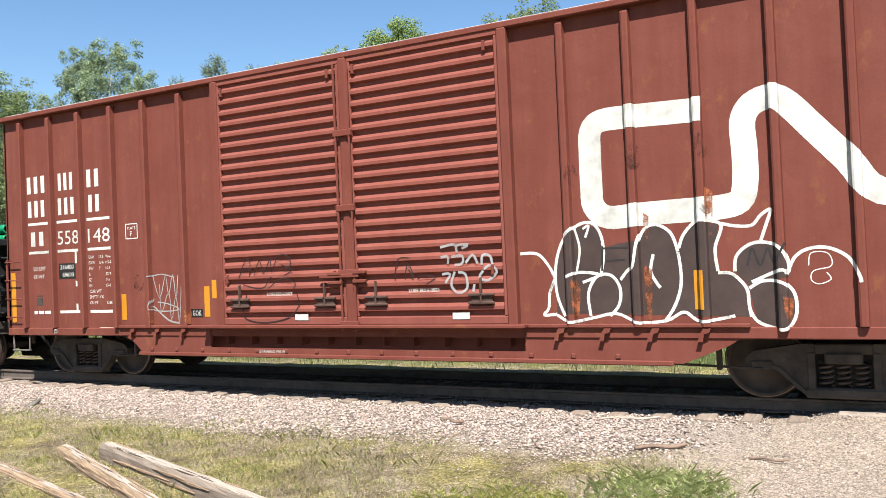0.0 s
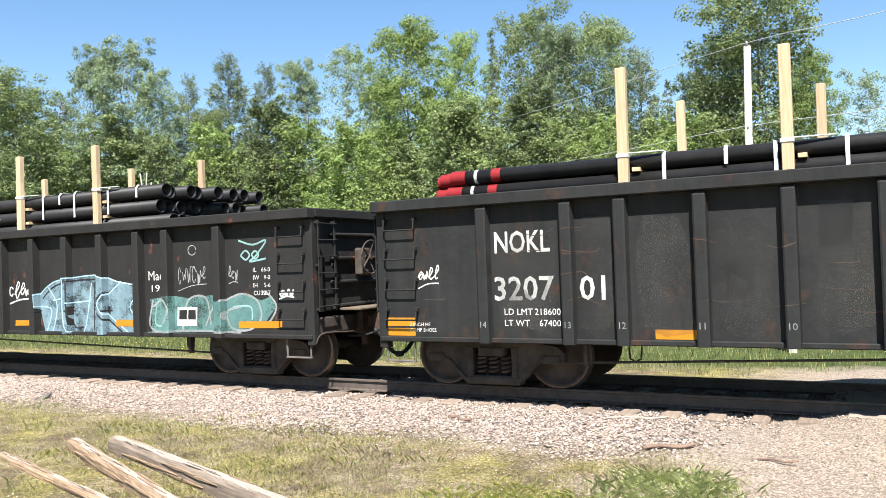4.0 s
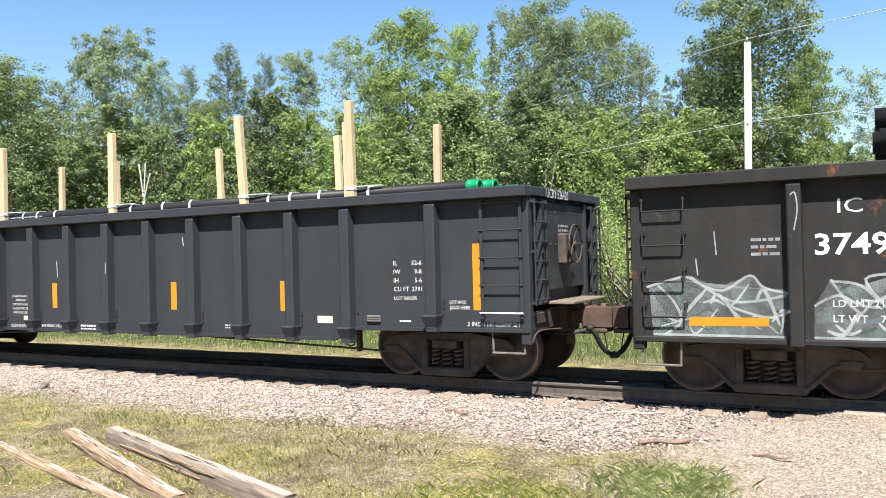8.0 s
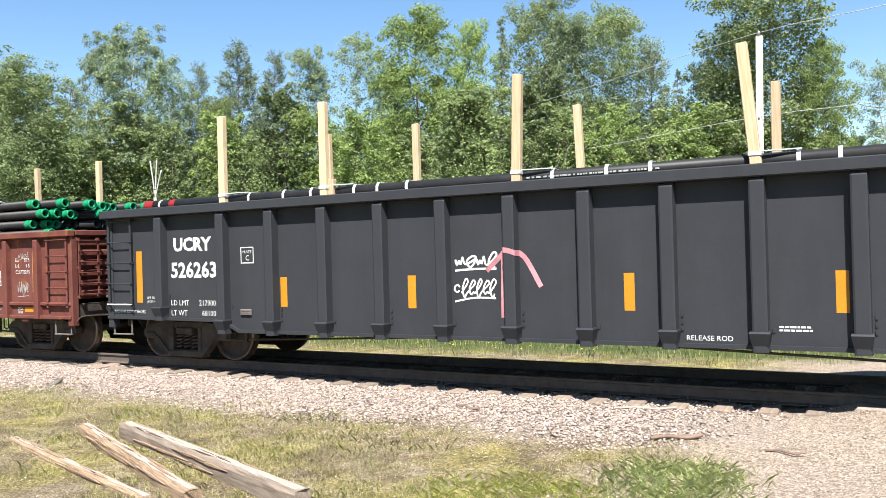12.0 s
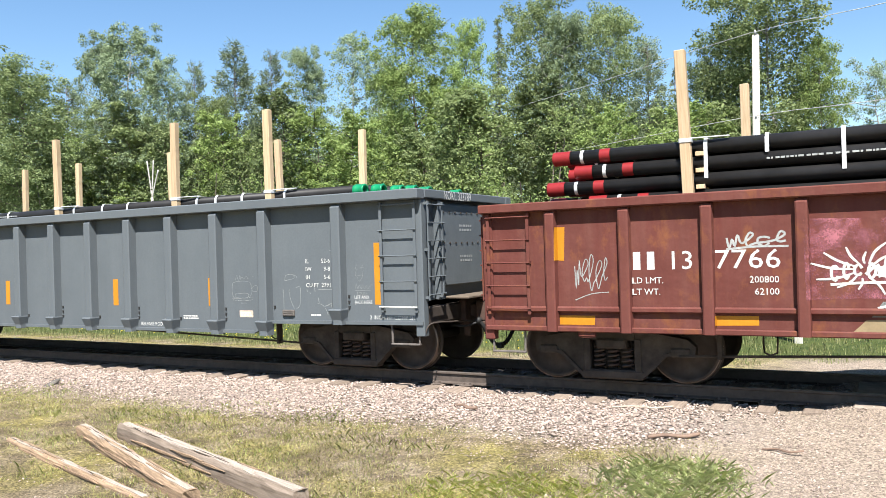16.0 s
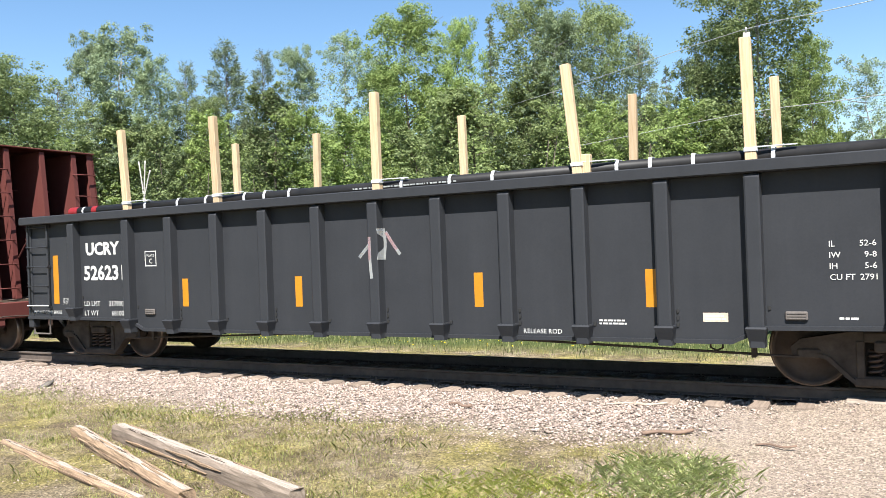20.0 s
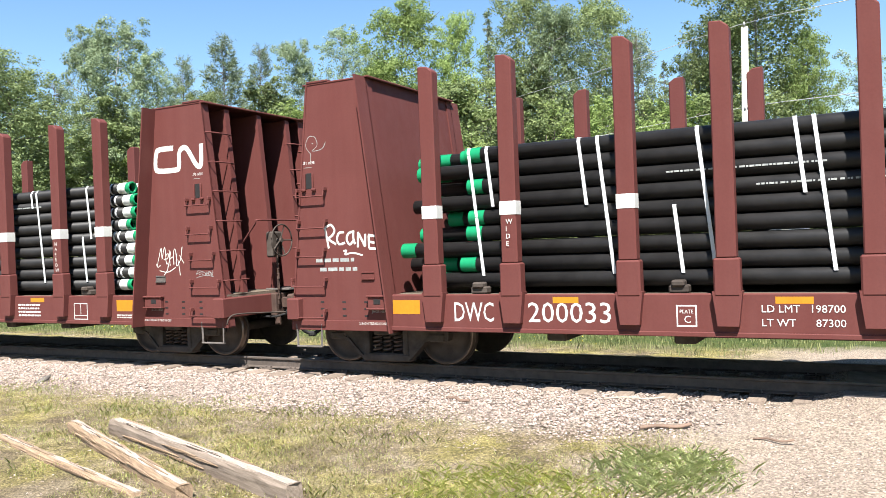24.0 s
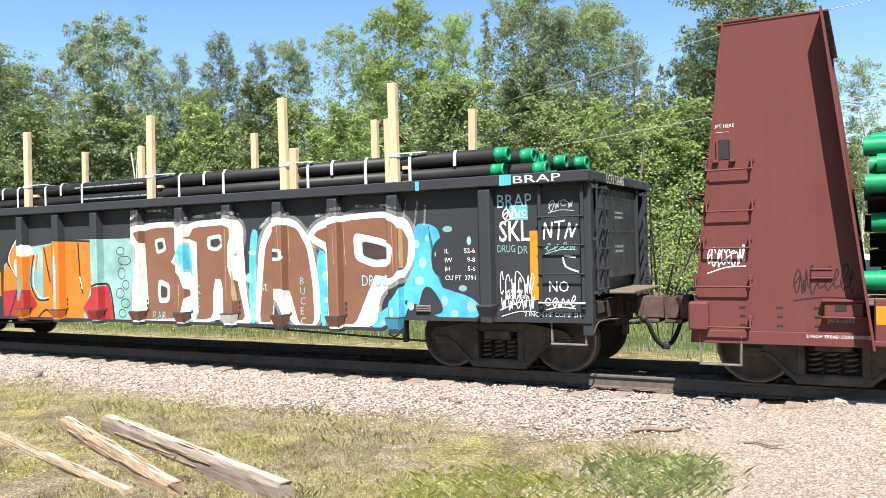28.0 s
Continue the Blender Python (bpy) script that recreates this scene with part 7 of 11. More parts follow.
side.put("graffiti_fill", [[(5.5, 1.39), (5.65, 1.47), (5.86, 1.45), (5.98, 1.32), (5.99, 1.09), (5.9, 0.93), (5.75, 0.93), (5.57, 1.01)]], M_FILL)
side.put("graffiti_fill", [[(5.35, 1.59), (5.37, 1.76), (5.49, 1.88), (5.64, 1.92), (5.82, 1.87), (5.92, 1.73), (5.93, 1.51), (5.65, 1.47), (5.5, 1.42)]], M_FILL)
side.put("graffiti", strokes([[(2.66, 1.91), (2.9, 1.9), (3.05, 1.74), (3.14, 1.56)], [(3.14, 1.59), (3.05, 1.38), (3.03, 1.19), (2.96, 1.1), (3.14, 1.11)], [(3.25, 1.08), (3.15, 1.37), (3.15, 1.74), (3.26, 2.06), (3.46, 2.24), (3.65, 2.26), (3.76, 2.11), (3.79, 1.86), (3.74, 1.58)], [(3.3, 1.59), (3.47, 1.64), (3.72, 1.6), (3.5, 1.51)],
    [(3.59, 1.08), (3.57, 1.37), (3.69, 1.58), (3.87, 1.59), (3.98, 1.43), (3.96, 1.22), (3.84, 1.08)], [(3.99, 1.53), (4.09, 1.65), (4.17, 1.7), (4.23, 1.98), (4.32, 2.15), (4.46, 2.19), (4.63, 2.08), (4.71, 1.82), (4.73, 1.48), (4.65, 1.21), (4.51, 1)], [(4.72, 1.89), (4.78, 2.05), (4.93, 2.2), (5.09, 2.2), (5.22, 2.13), (5.14, 1.87), (5.16, 1.6)], [(5.16, 1.58), (5.32, 1.56), (5.47, 1.39), (5.49, 1.2), (5.51, 1.06)],
    [(5.5, 1.39), (5.65, 1.47), (5.86, 1.45), (5.98, 1.32), (5.99, 1.09), (5.9, 0.93), (5.75, 0.93), (5.57, 1.01), (5.49, 1.16)], [(5.35, 1.59), (5.37, 1.76), (5.49, 1.88), (5.64, 1.92), (5.82, 1.87), (5.92, 1.73), (5.93, 1.57), (5.84, 1.59), (5.53, 1.46)], [(5.91, 1.54), (6, 1.73), (6.15, 1.82), (6.35, 1.82), (6.54, 1.71), (6.64, 1.52), (6.66, 1.43)],
    [(5.22, 2.16), (5.38, 2.12), (5.56, 2.12), (5.66, 2.23), (5.77, 2.29), (5.73, 2.16), (5.65, 1.94)], [(4.41, 1.83), (4.37, 1.63), (4.43, 1.49), (4.48, 1.42)]]
    + [[(3.14, 1.1), (3.32, 1.01), (3.63, 1.06), (3.92, 1.11), (4.2, 1), (4.54, 1.02), (4.75, 1.12), (4.94, 1.01), (5.33, 1.07)]], 0.038), S_WHITE, "white sprayed bubble-letter outlines", 1)
side.put("graffiti", strokes([[(3.42, 2.2), (3.48, 1.94), (3.43, 1.66)], [(3.53, 2.19), (3.61, 2.23), (3.56, 2.08)]], 0.03), M_SPRAY, "", 1)
L_ = [(-4.14, 1.84), (-3.99, 1.44), (-3.84, 1.83), (-3.78, 1.49), (-3.67, 1.84), (-3.61, 1.43), (-3.55, 1.82)]
side.put("graffiti", ribbon(L_, 0.018, 3) + ribbon([(-4.18, 1.82), (-3.93, 1.85), (-3.64, 1.79)], 0.02, 3) + ribbon([(-4.12, 1.44), (-4.17, 1.26), (-3.87, 1.22), (-3.54, 1.25), (-3.78, 1.34), (-4.04, 1.38)], 0.02, 3) + ribbon([(-3.98, 1.68), (-3.96, 1.19), (-3.77, 1.56), (-3.73, 1.04), (-3.61, 1.49), (-3.55, 1.01), (-3.48, 1.67)], 0.016, 3) + ribbon([(-4.14, 1.31), (-3.8, 1.07), (-3.55, 1.02)], 0.03, 3), S_SOFT, "pale blue-grey sprayed tag", 2)
side.put("graffiti", strokes([[(3.78, 1.96), (3.76, 1.65)], [(3.78, 1.93), (4.1, 1.93)], [(3.81, 1.77), (4.06, 1.78)], [(5.49, 1.65), (5.55, 1.85), (5.63, 1.65), (5.72, 1.85), (5.78, 1.68), (5.91, 1.9)]], 0.025), M_INK, "", 2)
side.put("graffiti", strokes([[(6.14, 1.63), (6.17, 1.77), (6.34, 1.76), (6.37, 1.62), (6.19, 1.57), (6.16, 1.47), (6.24, 1.42), (6.36, 1.47), (6.32, 1.55)]], 0.012), M_SPRAY)
DOOR = Side(box_car, [], -1.627, -1.627)
DOOR.put("graffiti", [t for p in ([(-2.12, 1.72), (-2.02, 1.94), (-1.91, 2.04), (-1.88, 1.94), (-1.9, 1.75)], [(-2.04, 1.86), (-1.84, 1.88)], [(-1.81, 1.77), (-1.69, 1.99), (-1.61, 1.79), (-1.48, 2.01), (-1.46, 1.81)], [(-1.41, 1.89), (-1.3, 2.06), (-1.12, 2.04), (-1.08, 1.91), (-1.17, 1.86)], [(-1.27, 1.92), (-1.06, 1.83), (-1.21, 1.75)], [(-2.04, 1.63), (-1.75, 1.56), (-1.59, 1.59), (-1.53, 1.7), (-1.45, 1.73)], [(-1.53, 1.56), (-1.24, 1.71), (-1.01, 1.63), (-1.04, 1.54)], [(-1.97, 1.46), (-2.06, 1.18), (-1.92, 1.06), (-1.56, 1.03), (-1.13, 1.11), (-0.95, 1.3), (-0.98, 1.47)]) for t in ribbon(p, 0.016, 4)], S_INK, "black scribbled tag")
DOOR.put("graffiti", [t for p in ([(0.77, 1.64), (0.83, 1.91), (1.01, 1.93)], [(0.94, 1.68), (1, 1.86), (1.08, 1.65), (1, 1.77)], [(1.14, 1.62), (1.26, 1.67), (1.43, 1.64), (1.28, 1.55)]) for t in ribbon(p, 0.016, 4)], S_INK, "black scribbled tag")
DOOR.put("graffiti", [t for p in ([(1.52, 2.05), (1.74, 2.08), (1.77, 1.97)], [(1.77, 2.07), (1.95, 2.07), (1.85, 2.02)], [(1.52, 1.91), (1.63, 1.92), (1.63, 1.82)], [(1.68, 1.91), (1.85, 1.92), (1.85, 1.82), (1.73, 1.8)], [(1.9, 1.82), (2.01, 1.93), (2.08, 1.81)], [(2.14, 1.79), (2.16, 1.92), (2.27, 1.9), (2.3, 1.78)], [(2.16, 1.71), (2.1, 1.62), (2.23, 1.58), (2.36, 1.69), (2.27, 1.78), (2.17, 1.73)], [(1.73, 1.71), (1.67, 1.53), (1.77, 1.42), (1.91, 1.48), (1.89, 1.67), (1.78, 1.7)], [(1.53, 1.68), (1.66, 1.68), (1.58, 1.56)], [(2.02, 1.53), (2, 1.43)]) for t in ribbon(p, 0.036, 3)], S_SOFT, "faded blue-grey sprayed tag on the door")
DOOR.put("lettering", fit_text("LUBE ELS 6-2023", -1.55, 1.44, 0.05, 0.48) + fit_text("LUBE ELS 6-2023", 1.0, 1.44, 0.05, 0.48), M_WORN, "", 2)
side.put("lettering", fit_text("RETAINING VALVE", -1.87, 0.545, 0.045, 0.55), M_WORN, "", 14)
DOOR.put("notice_plate", rect(-1.03, -0.78, 1.06, 1.15) + rect(1.67, 1.93, 1.06, 1.15), M_WORN)

# old black gondola
side = NOKA
side.put("lettering", fit_text("NOKL", -6.22, 1.92, 0.28, 0.80, 0.006), M_WHITE, "white reporting mark")
side.put("lettering", fit_text("3207", -6.24, 1.28, 0.31, 0.86, 0.006) + fit_text("01", -5.03, 1.28, 0.30, 0.34, 0.006), M_WHITE, "white wagon number")
cube_data(side, -6.1, -5.3, 1.08, (("LD LMT", "218600"), ("LT WT", "67400")), 0.085, 0.15)
for p in ([(-7.99, 1.04), (-7.5, 1.04), (-7.51, 0.92), (-8, 0.92)], [(-8, 0.89), (-7.51, 0.89), (-7.51, 0.78), (-8, 0.78)], [(-4.08, 0.9), (-3.57, 0.9), (-3.58, 0.78), (-4.08, 0.78)], [(-0.07, 0.89), (0.4, 0.9), (0.4, 0.78), (-0.08, 0.78)], [(4.61, 0.9), (4.97, 0.9), (4.96, 0.78), (4.61, 0.78)], [(7.47, 1.05), (7.85, 1.05), (7.85, 0.95), (7.46, 0.95)], [(7.46, 0.9), (7.85, 0.91), (7.84, 0.78), (7.46, 0.78)], [(4.44, 0.9), (4.94, 0.9), (4.93, 0.78), (4.43, 0.77)]):
    side.put("reflector", [p], M_YELLOW, "yellow reflective strip")
side.put("placard", [[(5.41, 1.5), (6.05, 1.5), (6.04, 1.15), (5.4, 1.14)]], M_WHITE, "white placard with a dark mark")
side.put("placard_mark", [[(5.46, 1.43), (5.54, 1.43), (5.53, 1.19), (5.45, 1.19)], [(5.53, 1.29), (5.68, 1.34), (5.81, 1.19), (5.53, 1.19)], [(5.75, 1.45), (5.98, 1.45), (5.98, 1.33), (5.75, 1.34)]], M_FILL, "", 1)
for p in ([(0.86, 2.22), (1.26, 2.2), (1.22, 1.16), (0.81, 1.16)], [(1.83, 1.99), (2.24, 1.97), (2.21, 1.22), (1.8, 1.22)], [(2.82, 1.76), (3.23, 1.76), (3.21, 1.1), (2.8, 1.1)], [(-2.19, 2.37), (-1.85, 2.36), (-1.87, 1.85), (-2.21, 1.86)], [(-3.2, 1.75), (-2.92, 1.74), (-2.94, 1.27), (-3.22, 1.27)], [(-1.28, 1.83), (-0.95, 1.82), (-0.98, 1.26), (-1.31, 1.26)]):
    side.put("touch_up_patch", [p], M_PATCH, "patch of fresh black paint")
side.put("panel_outline", strokes([[(-0.3, 2), (-0.26, 2.04), (0.3, 2.03), (0.34, 1.97), (0.33, 1.29), (0.27, 1.24), (-0.27, 1.23), (-0.31, 1.29), (-0.3, 2)]], 0.022, False, 2), S_MIST, "faint pale outline of an old panel")
side.put("chalk_number", [t for k, x in enumerate((6.36, 5.16, 4.45, 3.48, 2.5, 1.53, 0.56, -0.56, -1.53, -2.5, -3.48, -4.45, -5.16, -6.36)) for t in fit_text(str(k + 1), x - 0.04, 0.92, 0.08)], M_FAINT)
side.put("lettering", fit_text("IL 52-6", 5.33, 1.42, 0.075) + fit_text("CU FT 2743", 5.33, 1.28, 0.075), M_PALE)
side.put("lettering", bars(2.75, 0.95, 0.35, 0.05), M_WHITE)
side.put("lettering", bars(3.9, 1.0, 0.5, 0.028, 2), M_PALE)
side.put("lettering", fit_text("2 INCH HF", 6.92, 0.98, 0.045) + fit_text("COMP SHOES", 6.92, 0.915, 0.045) + fit_text("2 INCH HF", -7.6, 0.92, 0.05) + fit_text("COMP SHOES", -7.6, 0.84, 0.05), M_WHITE)
side.put("graffiti", tag(-7.45, -7.1, 1.5, 1.78, 0.018, 31, 9), M_SPRAY, "white scribbled tag")
rnd_ = random.Random(12)
for k in range(46):
    x = rnd_.uniform(-7.8, 7.8)
    z = rnd_.uniform(1.0, 2.3)
    side.put("scuff", ribbon([(x, z), (x + rnd_.uniform(0.1, 0.35), z + rnd_.uniform(-0.05, 0.05)), (x + rnd_.uniform(0.3, 0.5), z + rnd_.uniform(-0.08, 0.08))], rnd_.uniform(0.006, 0.016), 3, True), M_RUST if k % 3 else M_TRUCK)

for k, (x, w) in enumerate(((-4.8, 0.5), (-3.95, 0.7), (-3.0, 0.7), (-2.0, 0.7), (-1.05, 0.7), (0.0, 0.85), (1.05, 0.7), (2.0, 0.7), (3.0, 0.7), (3.95, 0.7), (4.8, 0.5), (5.75, 0.9), (-5.75, 0.9), (7.0, 0.8))):
    q = [(x + w * a, c) for a, c in ((-0.45, 0.95), (-0.48, 1.9), (-0.3, 2.3), (0.35, 2.25), (0.46, 1.7), (0.44, 0.92), (0.1, 0.84))]
    side.put("dust_film", pieces_of([(p[0] + rnd_.uniform(-0.05, 0.05), p[1] + rnd_.uniform(-0.12, 0.12)) for p in q]), H_DUST, "grey film of dust", 1)
    q = [(x + w * a, c) for a, c in ((-0.4, 1.0), (-0.2, 1.5), (0.1, 1.35), (0.4, 1.55), (0.42, 0.9), (0.0, 0.82))]
    side.put("dust_film", pieces_of([(p[0] + rnd_.uniform(-0.05, 0.05), p[1] + rnd_.uniform(-0.12, 0.12)) for p in q]), H_DUST, "grey film of dust", 2)

# long black gondola
side = ICS
side.put("lettering", fit_text("IC", -7.88, 2.19, 0.16, 0.25), M_WHITE, "white reporting mark")
side.put("lettering", fit_text("3749", -8.12, 1.73, 0.23, 0.75, 0.006), M_WHITE, "white wagon number", 4)
cube_data(side, -7.95, -7.2, 1.14, (("LD LMT", "213800"), ("LT WT", "72200")), 0.08, 0.17)
x_ = -5.14
plate_box(side, x_, x_ + 0.29, 1.90, 2.20, "C")
for p in ([(-9.52, 1.01), (-8.62, 1.01), (-8.63, 0.91), (-9.53, 0.9)], [(-6.17, 1.01), (-5.72, 1.01), (-5.73, 0.9), (-6.18, 0.89)], [(-3.27, 1), (-2.83, 1), (-2.83, 0.9), (-3.28, 0.89)], [(-0.3, 1), (0.16, 1), (0.15, 0.9), (-0.31, 0.89)], [(2.85, 0.97), (3.3, 0.97), (3.29, 0.87), (2.84, 0.86)], [(5.75, 0.99), (6.24, 0.99), (6.23, 0.87), (5.74, 0.87)], [(8.66, 0.97), (9.57, 0.98), (9.56, 0.87), (8.66, 0.86)]):
    side.put("reflector", [p], M_YELLOW, "amber reflective strip", 4)
for ch, p in (("S", [(-4.41, 1.73), (-3.65, 2.29)]), ("E", [(-3.4, 1.66), (-2.67, 2.25)]), ("E", [(-2.44, 1.67), (-1.8, 2.17)]), ("D", [(-1.61, 1.73), (-0.86, 2.16)]), ("R", [(-0.52, 1.72), (0.31, 2.21)]), ("23", [(0.52, 1.69), (1.26, 2.22)])):
    w, hh = p[1][0] - p[0][0], p[1][1] - p[0][1]
    side.put("graffiti", fit_text(ch, p[0][0] - 0.05, p[0][1] - 0.05, hh + 0.1, w + 0.1, 0.085), H_GREY, "", 0)
    side.put("graffiti", fit_text(ch, p[0][0] - 0.02, p[0][1] - 0.02, hh + 0.04, w + 0.04, 0.045), S_SOFT, "soft white outlined graffiti letter", 1)
    side.put("graffiti_fill", fit_text(ch, p[0][0] + 0.02, p[0][1] + 0.01, hh - 0.02, w - 0.04, 0.012), M_BLACK, "", 2)
for p in ([(-6.35, 1.63), (-5.64, 1.64), (-5.69, 1.39), (-5.99, 1.2), (-5.7, 0.97), (-5.75, 0.69), (-6.41, 0.7), (-6.32, 0.92), (-6, 0.94), (-6.2, 1.2), (-6.02, 1.4), (-6.37, 1.43)], [(-5.34, 1.42), (-5.06, 1.7), (-4.88, 1.68), (-4.97, 1.47), (-4.67, 1.55), (-4.86, 1.18), (-4.7, 0.86), (-4.72, 0.68), (-4.98, 0.94), (-5.34, 0.7), (-5.47, 0.76), (-5.17, 1.1), (-5.39, 1.17)], [(-4.47, 1.47), (-4.25, 1.58), (-4.21, 1.34), (-3.93, 1.62), (-3.66, 1.65), (-4.02, 1.18), (-3.68, 1.17), (-3.71, 0.67), (-3.98, 0.71), (-4, 0.99), (-4.18, 0.94), (-4.47, 0.7), (-4.49, 0.86), (-4.27, 1.14)], [(-3.5, 1.46), (-3.32, 1.59), (-2.72, 1.6), (-2.76, 1.4), (-3.2, 1.37), (-3.24, 1.28), (-2.79, 1.29), (-2.79, 1.12), (-3.25, 1.11), (-3.43, 0.87), (-2.8, 0.9), (-2.81, 0.69), (-3.54, 0.72), (-3.56, 0.87), (-3.35, 1.12)], [(-2.5, 1.56), (-1.76, 1.58), (-1.81, 1.39), (-2.15, 1.26), (-1.81, 1.17), (-1.9, 0.9), (-1.79, 0.68), (-2.48, 0.7), (-2.52, 0.85), (-2.05, 0.89), (-2.04, 1.08), (-2.39, 1.17), (-2.35, 1.33), (-2.52, 1.37)]):
    side.put("graffiti_fill", pieces_of(p), S_TAN, "tan graffiti letter with black lines", 1)
    side.put("graffiti", ribbon(p + p[:1], 0.035, 1), M_INK, "", 2)
    side.put("graffiti", ribbon([(q[0] - 0.03, q[1] + 0.03) for q in p + p[:1]], 0.016, 1), S_SOFT, "", 3)
for p in ([(-1.33, 1.33), (-1.08, 1.57), (-0.8, 1.6), (-0.84, 1.43), (-1.08, 1.36), (-0.95, 1.17), (-0.82, 0.98), (-0.96, 0.78), (-1.53, 0.76), (-1.51, 0.9), (-1.17, 0.94), (-1.3, 1.11)], [(-0.63, 1.63), (-0.26, 1.66), (0.08, 1.48), (-0.02, 1.25), (0.19, 1.02), (0.1, 0.92), (-0.2, 1.19), (-0.35, 0.92), (-0.62, 0.71), (-0.44, 1.25), (-0.6, 1.39)], [(0.24, 1.58), (0.38, 1.61), (0.28, 0.73), (0.1, 0.72)], [(0.57, 1.48), (0.69, 1.54), (0.65, 1.06), (0.82, 0.93), (0.9, 1.51), (1.07, 1.53), (0.99, 0.75), (0.55, 0.7)], [(1.12, 1.47), (1.49, 1.59), (1.48, 1.4), (1.23, 1.31), (1.47, 1.13), (1.38, 0.82), (1.07, 0.75), (1.08, 0.94), (1.25, 1), (1.11, 1.19)], [(-0.51, 1.56), (0.29, 1.66), (0.19, 1.39), (-0.16, 1.26), (0.26, 0.95), (0.16, 0.78), (-0.63, 0.78)], [(0.62, 1.6), (2.14, 1.47), (2.03, 0.85), (0.67, 0.79), (1.02, 1.16)]):
    side.put("graffiti_fill", pieces_of(p), S_TEAL, "teal and green graffiti letter", 1)
    side.put("graffiti", ribbon(p + p[:1], 0.03, 1), S_SOFT, "", 2)
    q = [(a + 0.05, b - 0.04) for a, b in p]
    side.put("graffiti", ribbon(q + q[:1], 0.02, 1), S_DARK, "", 3)
for p in ([(-10, 1.36), (-9.66, 1.46), (-9.5, 1.51), (-9.19, 1.36), (-8.82, 1.5), (-8.62, 1.34), (-8.4, 1.34), (-8.42, 0.8), (-9.96, 0.79), (-9.81, 1.04)], [(-8.14, 1.15), (-7.97, 1.45), (-7.67, 1.38), (-7.49, 1.29), (-7.22, 1.53), (-7.11, 1.53), (-6.88, 1.18), (-6.49, 1.16), (-6.5, 0.8), (-8.15, 0.78)]):
    side.put("graffiti_fill", pieces_of(p), S_GREEN, "dark green sprayed fill", 1)
    side.put("graffiti_fill", pieces_of(p), H_GREY, "", 2)
side.put("graffiti", strokes([[(-10.03, 1.37), (-9.72, 1.46), (-9.54, 1.49), (-9.34, 1.38), (-9.11, 1.33), (-8.82, 1.5), (-8.67, 1.36), (-8.4, 1.29)], [(-9.89, 1.39), (-9.7, 1.19), (-9.62, 0.95), (-9.82, 0.79)], [(-9.5, 1.49), (-9.09, 1.22), (-8.78, 1.2), (-8.43, 1.27)], [(-9.09, 1.15), (-8.63, 1.01), (-8.38, 1.1)], [(-7.97, 1.43), (-7.67, 1.38), (-7.45, 1.16), (-7.62, 1.45), (-7.3, 1.51), (-7.13, 1.53), (-6.96, 1.29), (-6.88, 1.18), (-6.49, 1.16)], [(-8.14, 1.15), (-7.9, 1.27), (-7.67, 1.16), (-7.4, 1.13)], [(-7.97, 1.45), (-7.81, 1.2), (-7.68, 1.07)], [(-7.13, 1.51), (-7.2, 1.29), (-6.97, 1.18)], [(-9.96, 0.79), (-9.36, 0.79), (-8.44, 0.79)], [(-8.15, 0.79), (-7.41, 0.79), (-6.5, 0.8)]], 0.03), S_SOFT, "soft white sprayed lines", 3)
side.put("graffiti", strokes([[(-9.95, 1.33), (-9.73, 1.39), (-9.63, 1.19), (-9.56, 0.97)], [(-9.03, 1.43), (-8.96, 1.22), (-8.63, 1.22)], [(-7.9, 1.37), (-7.74, 1.2), (-7.58, 1.16)], [(-7.4, 1.45), (-7.25, 1.22), (-7.01, 1.2)], [(-8.05, 1.01), (-7.68, 0.97), (-7.32, 1.02), (-6.89, 0.99)]], 0.05), S_DARK, "", 2)
side.put("graffiti", tag(-6.97, -6.5, 1.75, 2.15, 0.025, 77, 11), S_TEAL, "", 2)
side.put("graffiti", tag(-6.97, -6.5, 1.78, 2.17, 0.016, 77, 11) + tag(-6.94, -6.56, 1.22, 1.36, 0.018, 78, 9), M_PALE, "", 3)
side.put("graffiti", bars(-8.8, 1.9, 0.32, 0.035, 3, 2.4) + strokes([[(-9.21, 2.03), (-9.19, 1.75)], [(-9.43, 1.71), (-9.41, 1.51)], [(-8.35, 2.41), (-8.3, 2.43), (-8.28, 2.24), (-8.32, 2.01)]], 0.016), M_FAINT)
side.put("graffiti_fill", pieces_of([(3.59, 1.45), (4.01, 1.69), (4.6, 1.77), (5.3, 1.8), (5.78, 1.68), (6.35, 1.55), (6.26, 0.71), (3.76, 0.65), (3.98, 1.16), (3.61, 1.24)]), S_STEEL, "steel-blue graffiti piece", 1)
side.put("graffiti", strokes([[(3.59, 1.45), (4.01, 1.69), (4.6, 1.77), (5.3, 1.8), (5.78, 1.68), (6.35, 1.55), (6.11, 1.22), (6.33, 0.97), (6.26, 0.72)], [(3.61, 1.24), (3.96, 1.16), (3.76, 0.67)], [(3.87, 1.6), (4.12, 1.25), (3.97, 0.72)], [(4.47, 1.73), (4.5, 0.87), (4.88, 0.78), (5.11, 1.67)], [(5.3, 1.76), (5.26, 0.78)], [(5.9, 1.68), (5.42, 1.25), (6.07, 0.75)], [(4.52, 1.3), (5.09, 1.34)], [(3.99, 1.35), (4.39, 1.4)]], 0.026), M_BLUETAG, "pale blue outlines", 3)
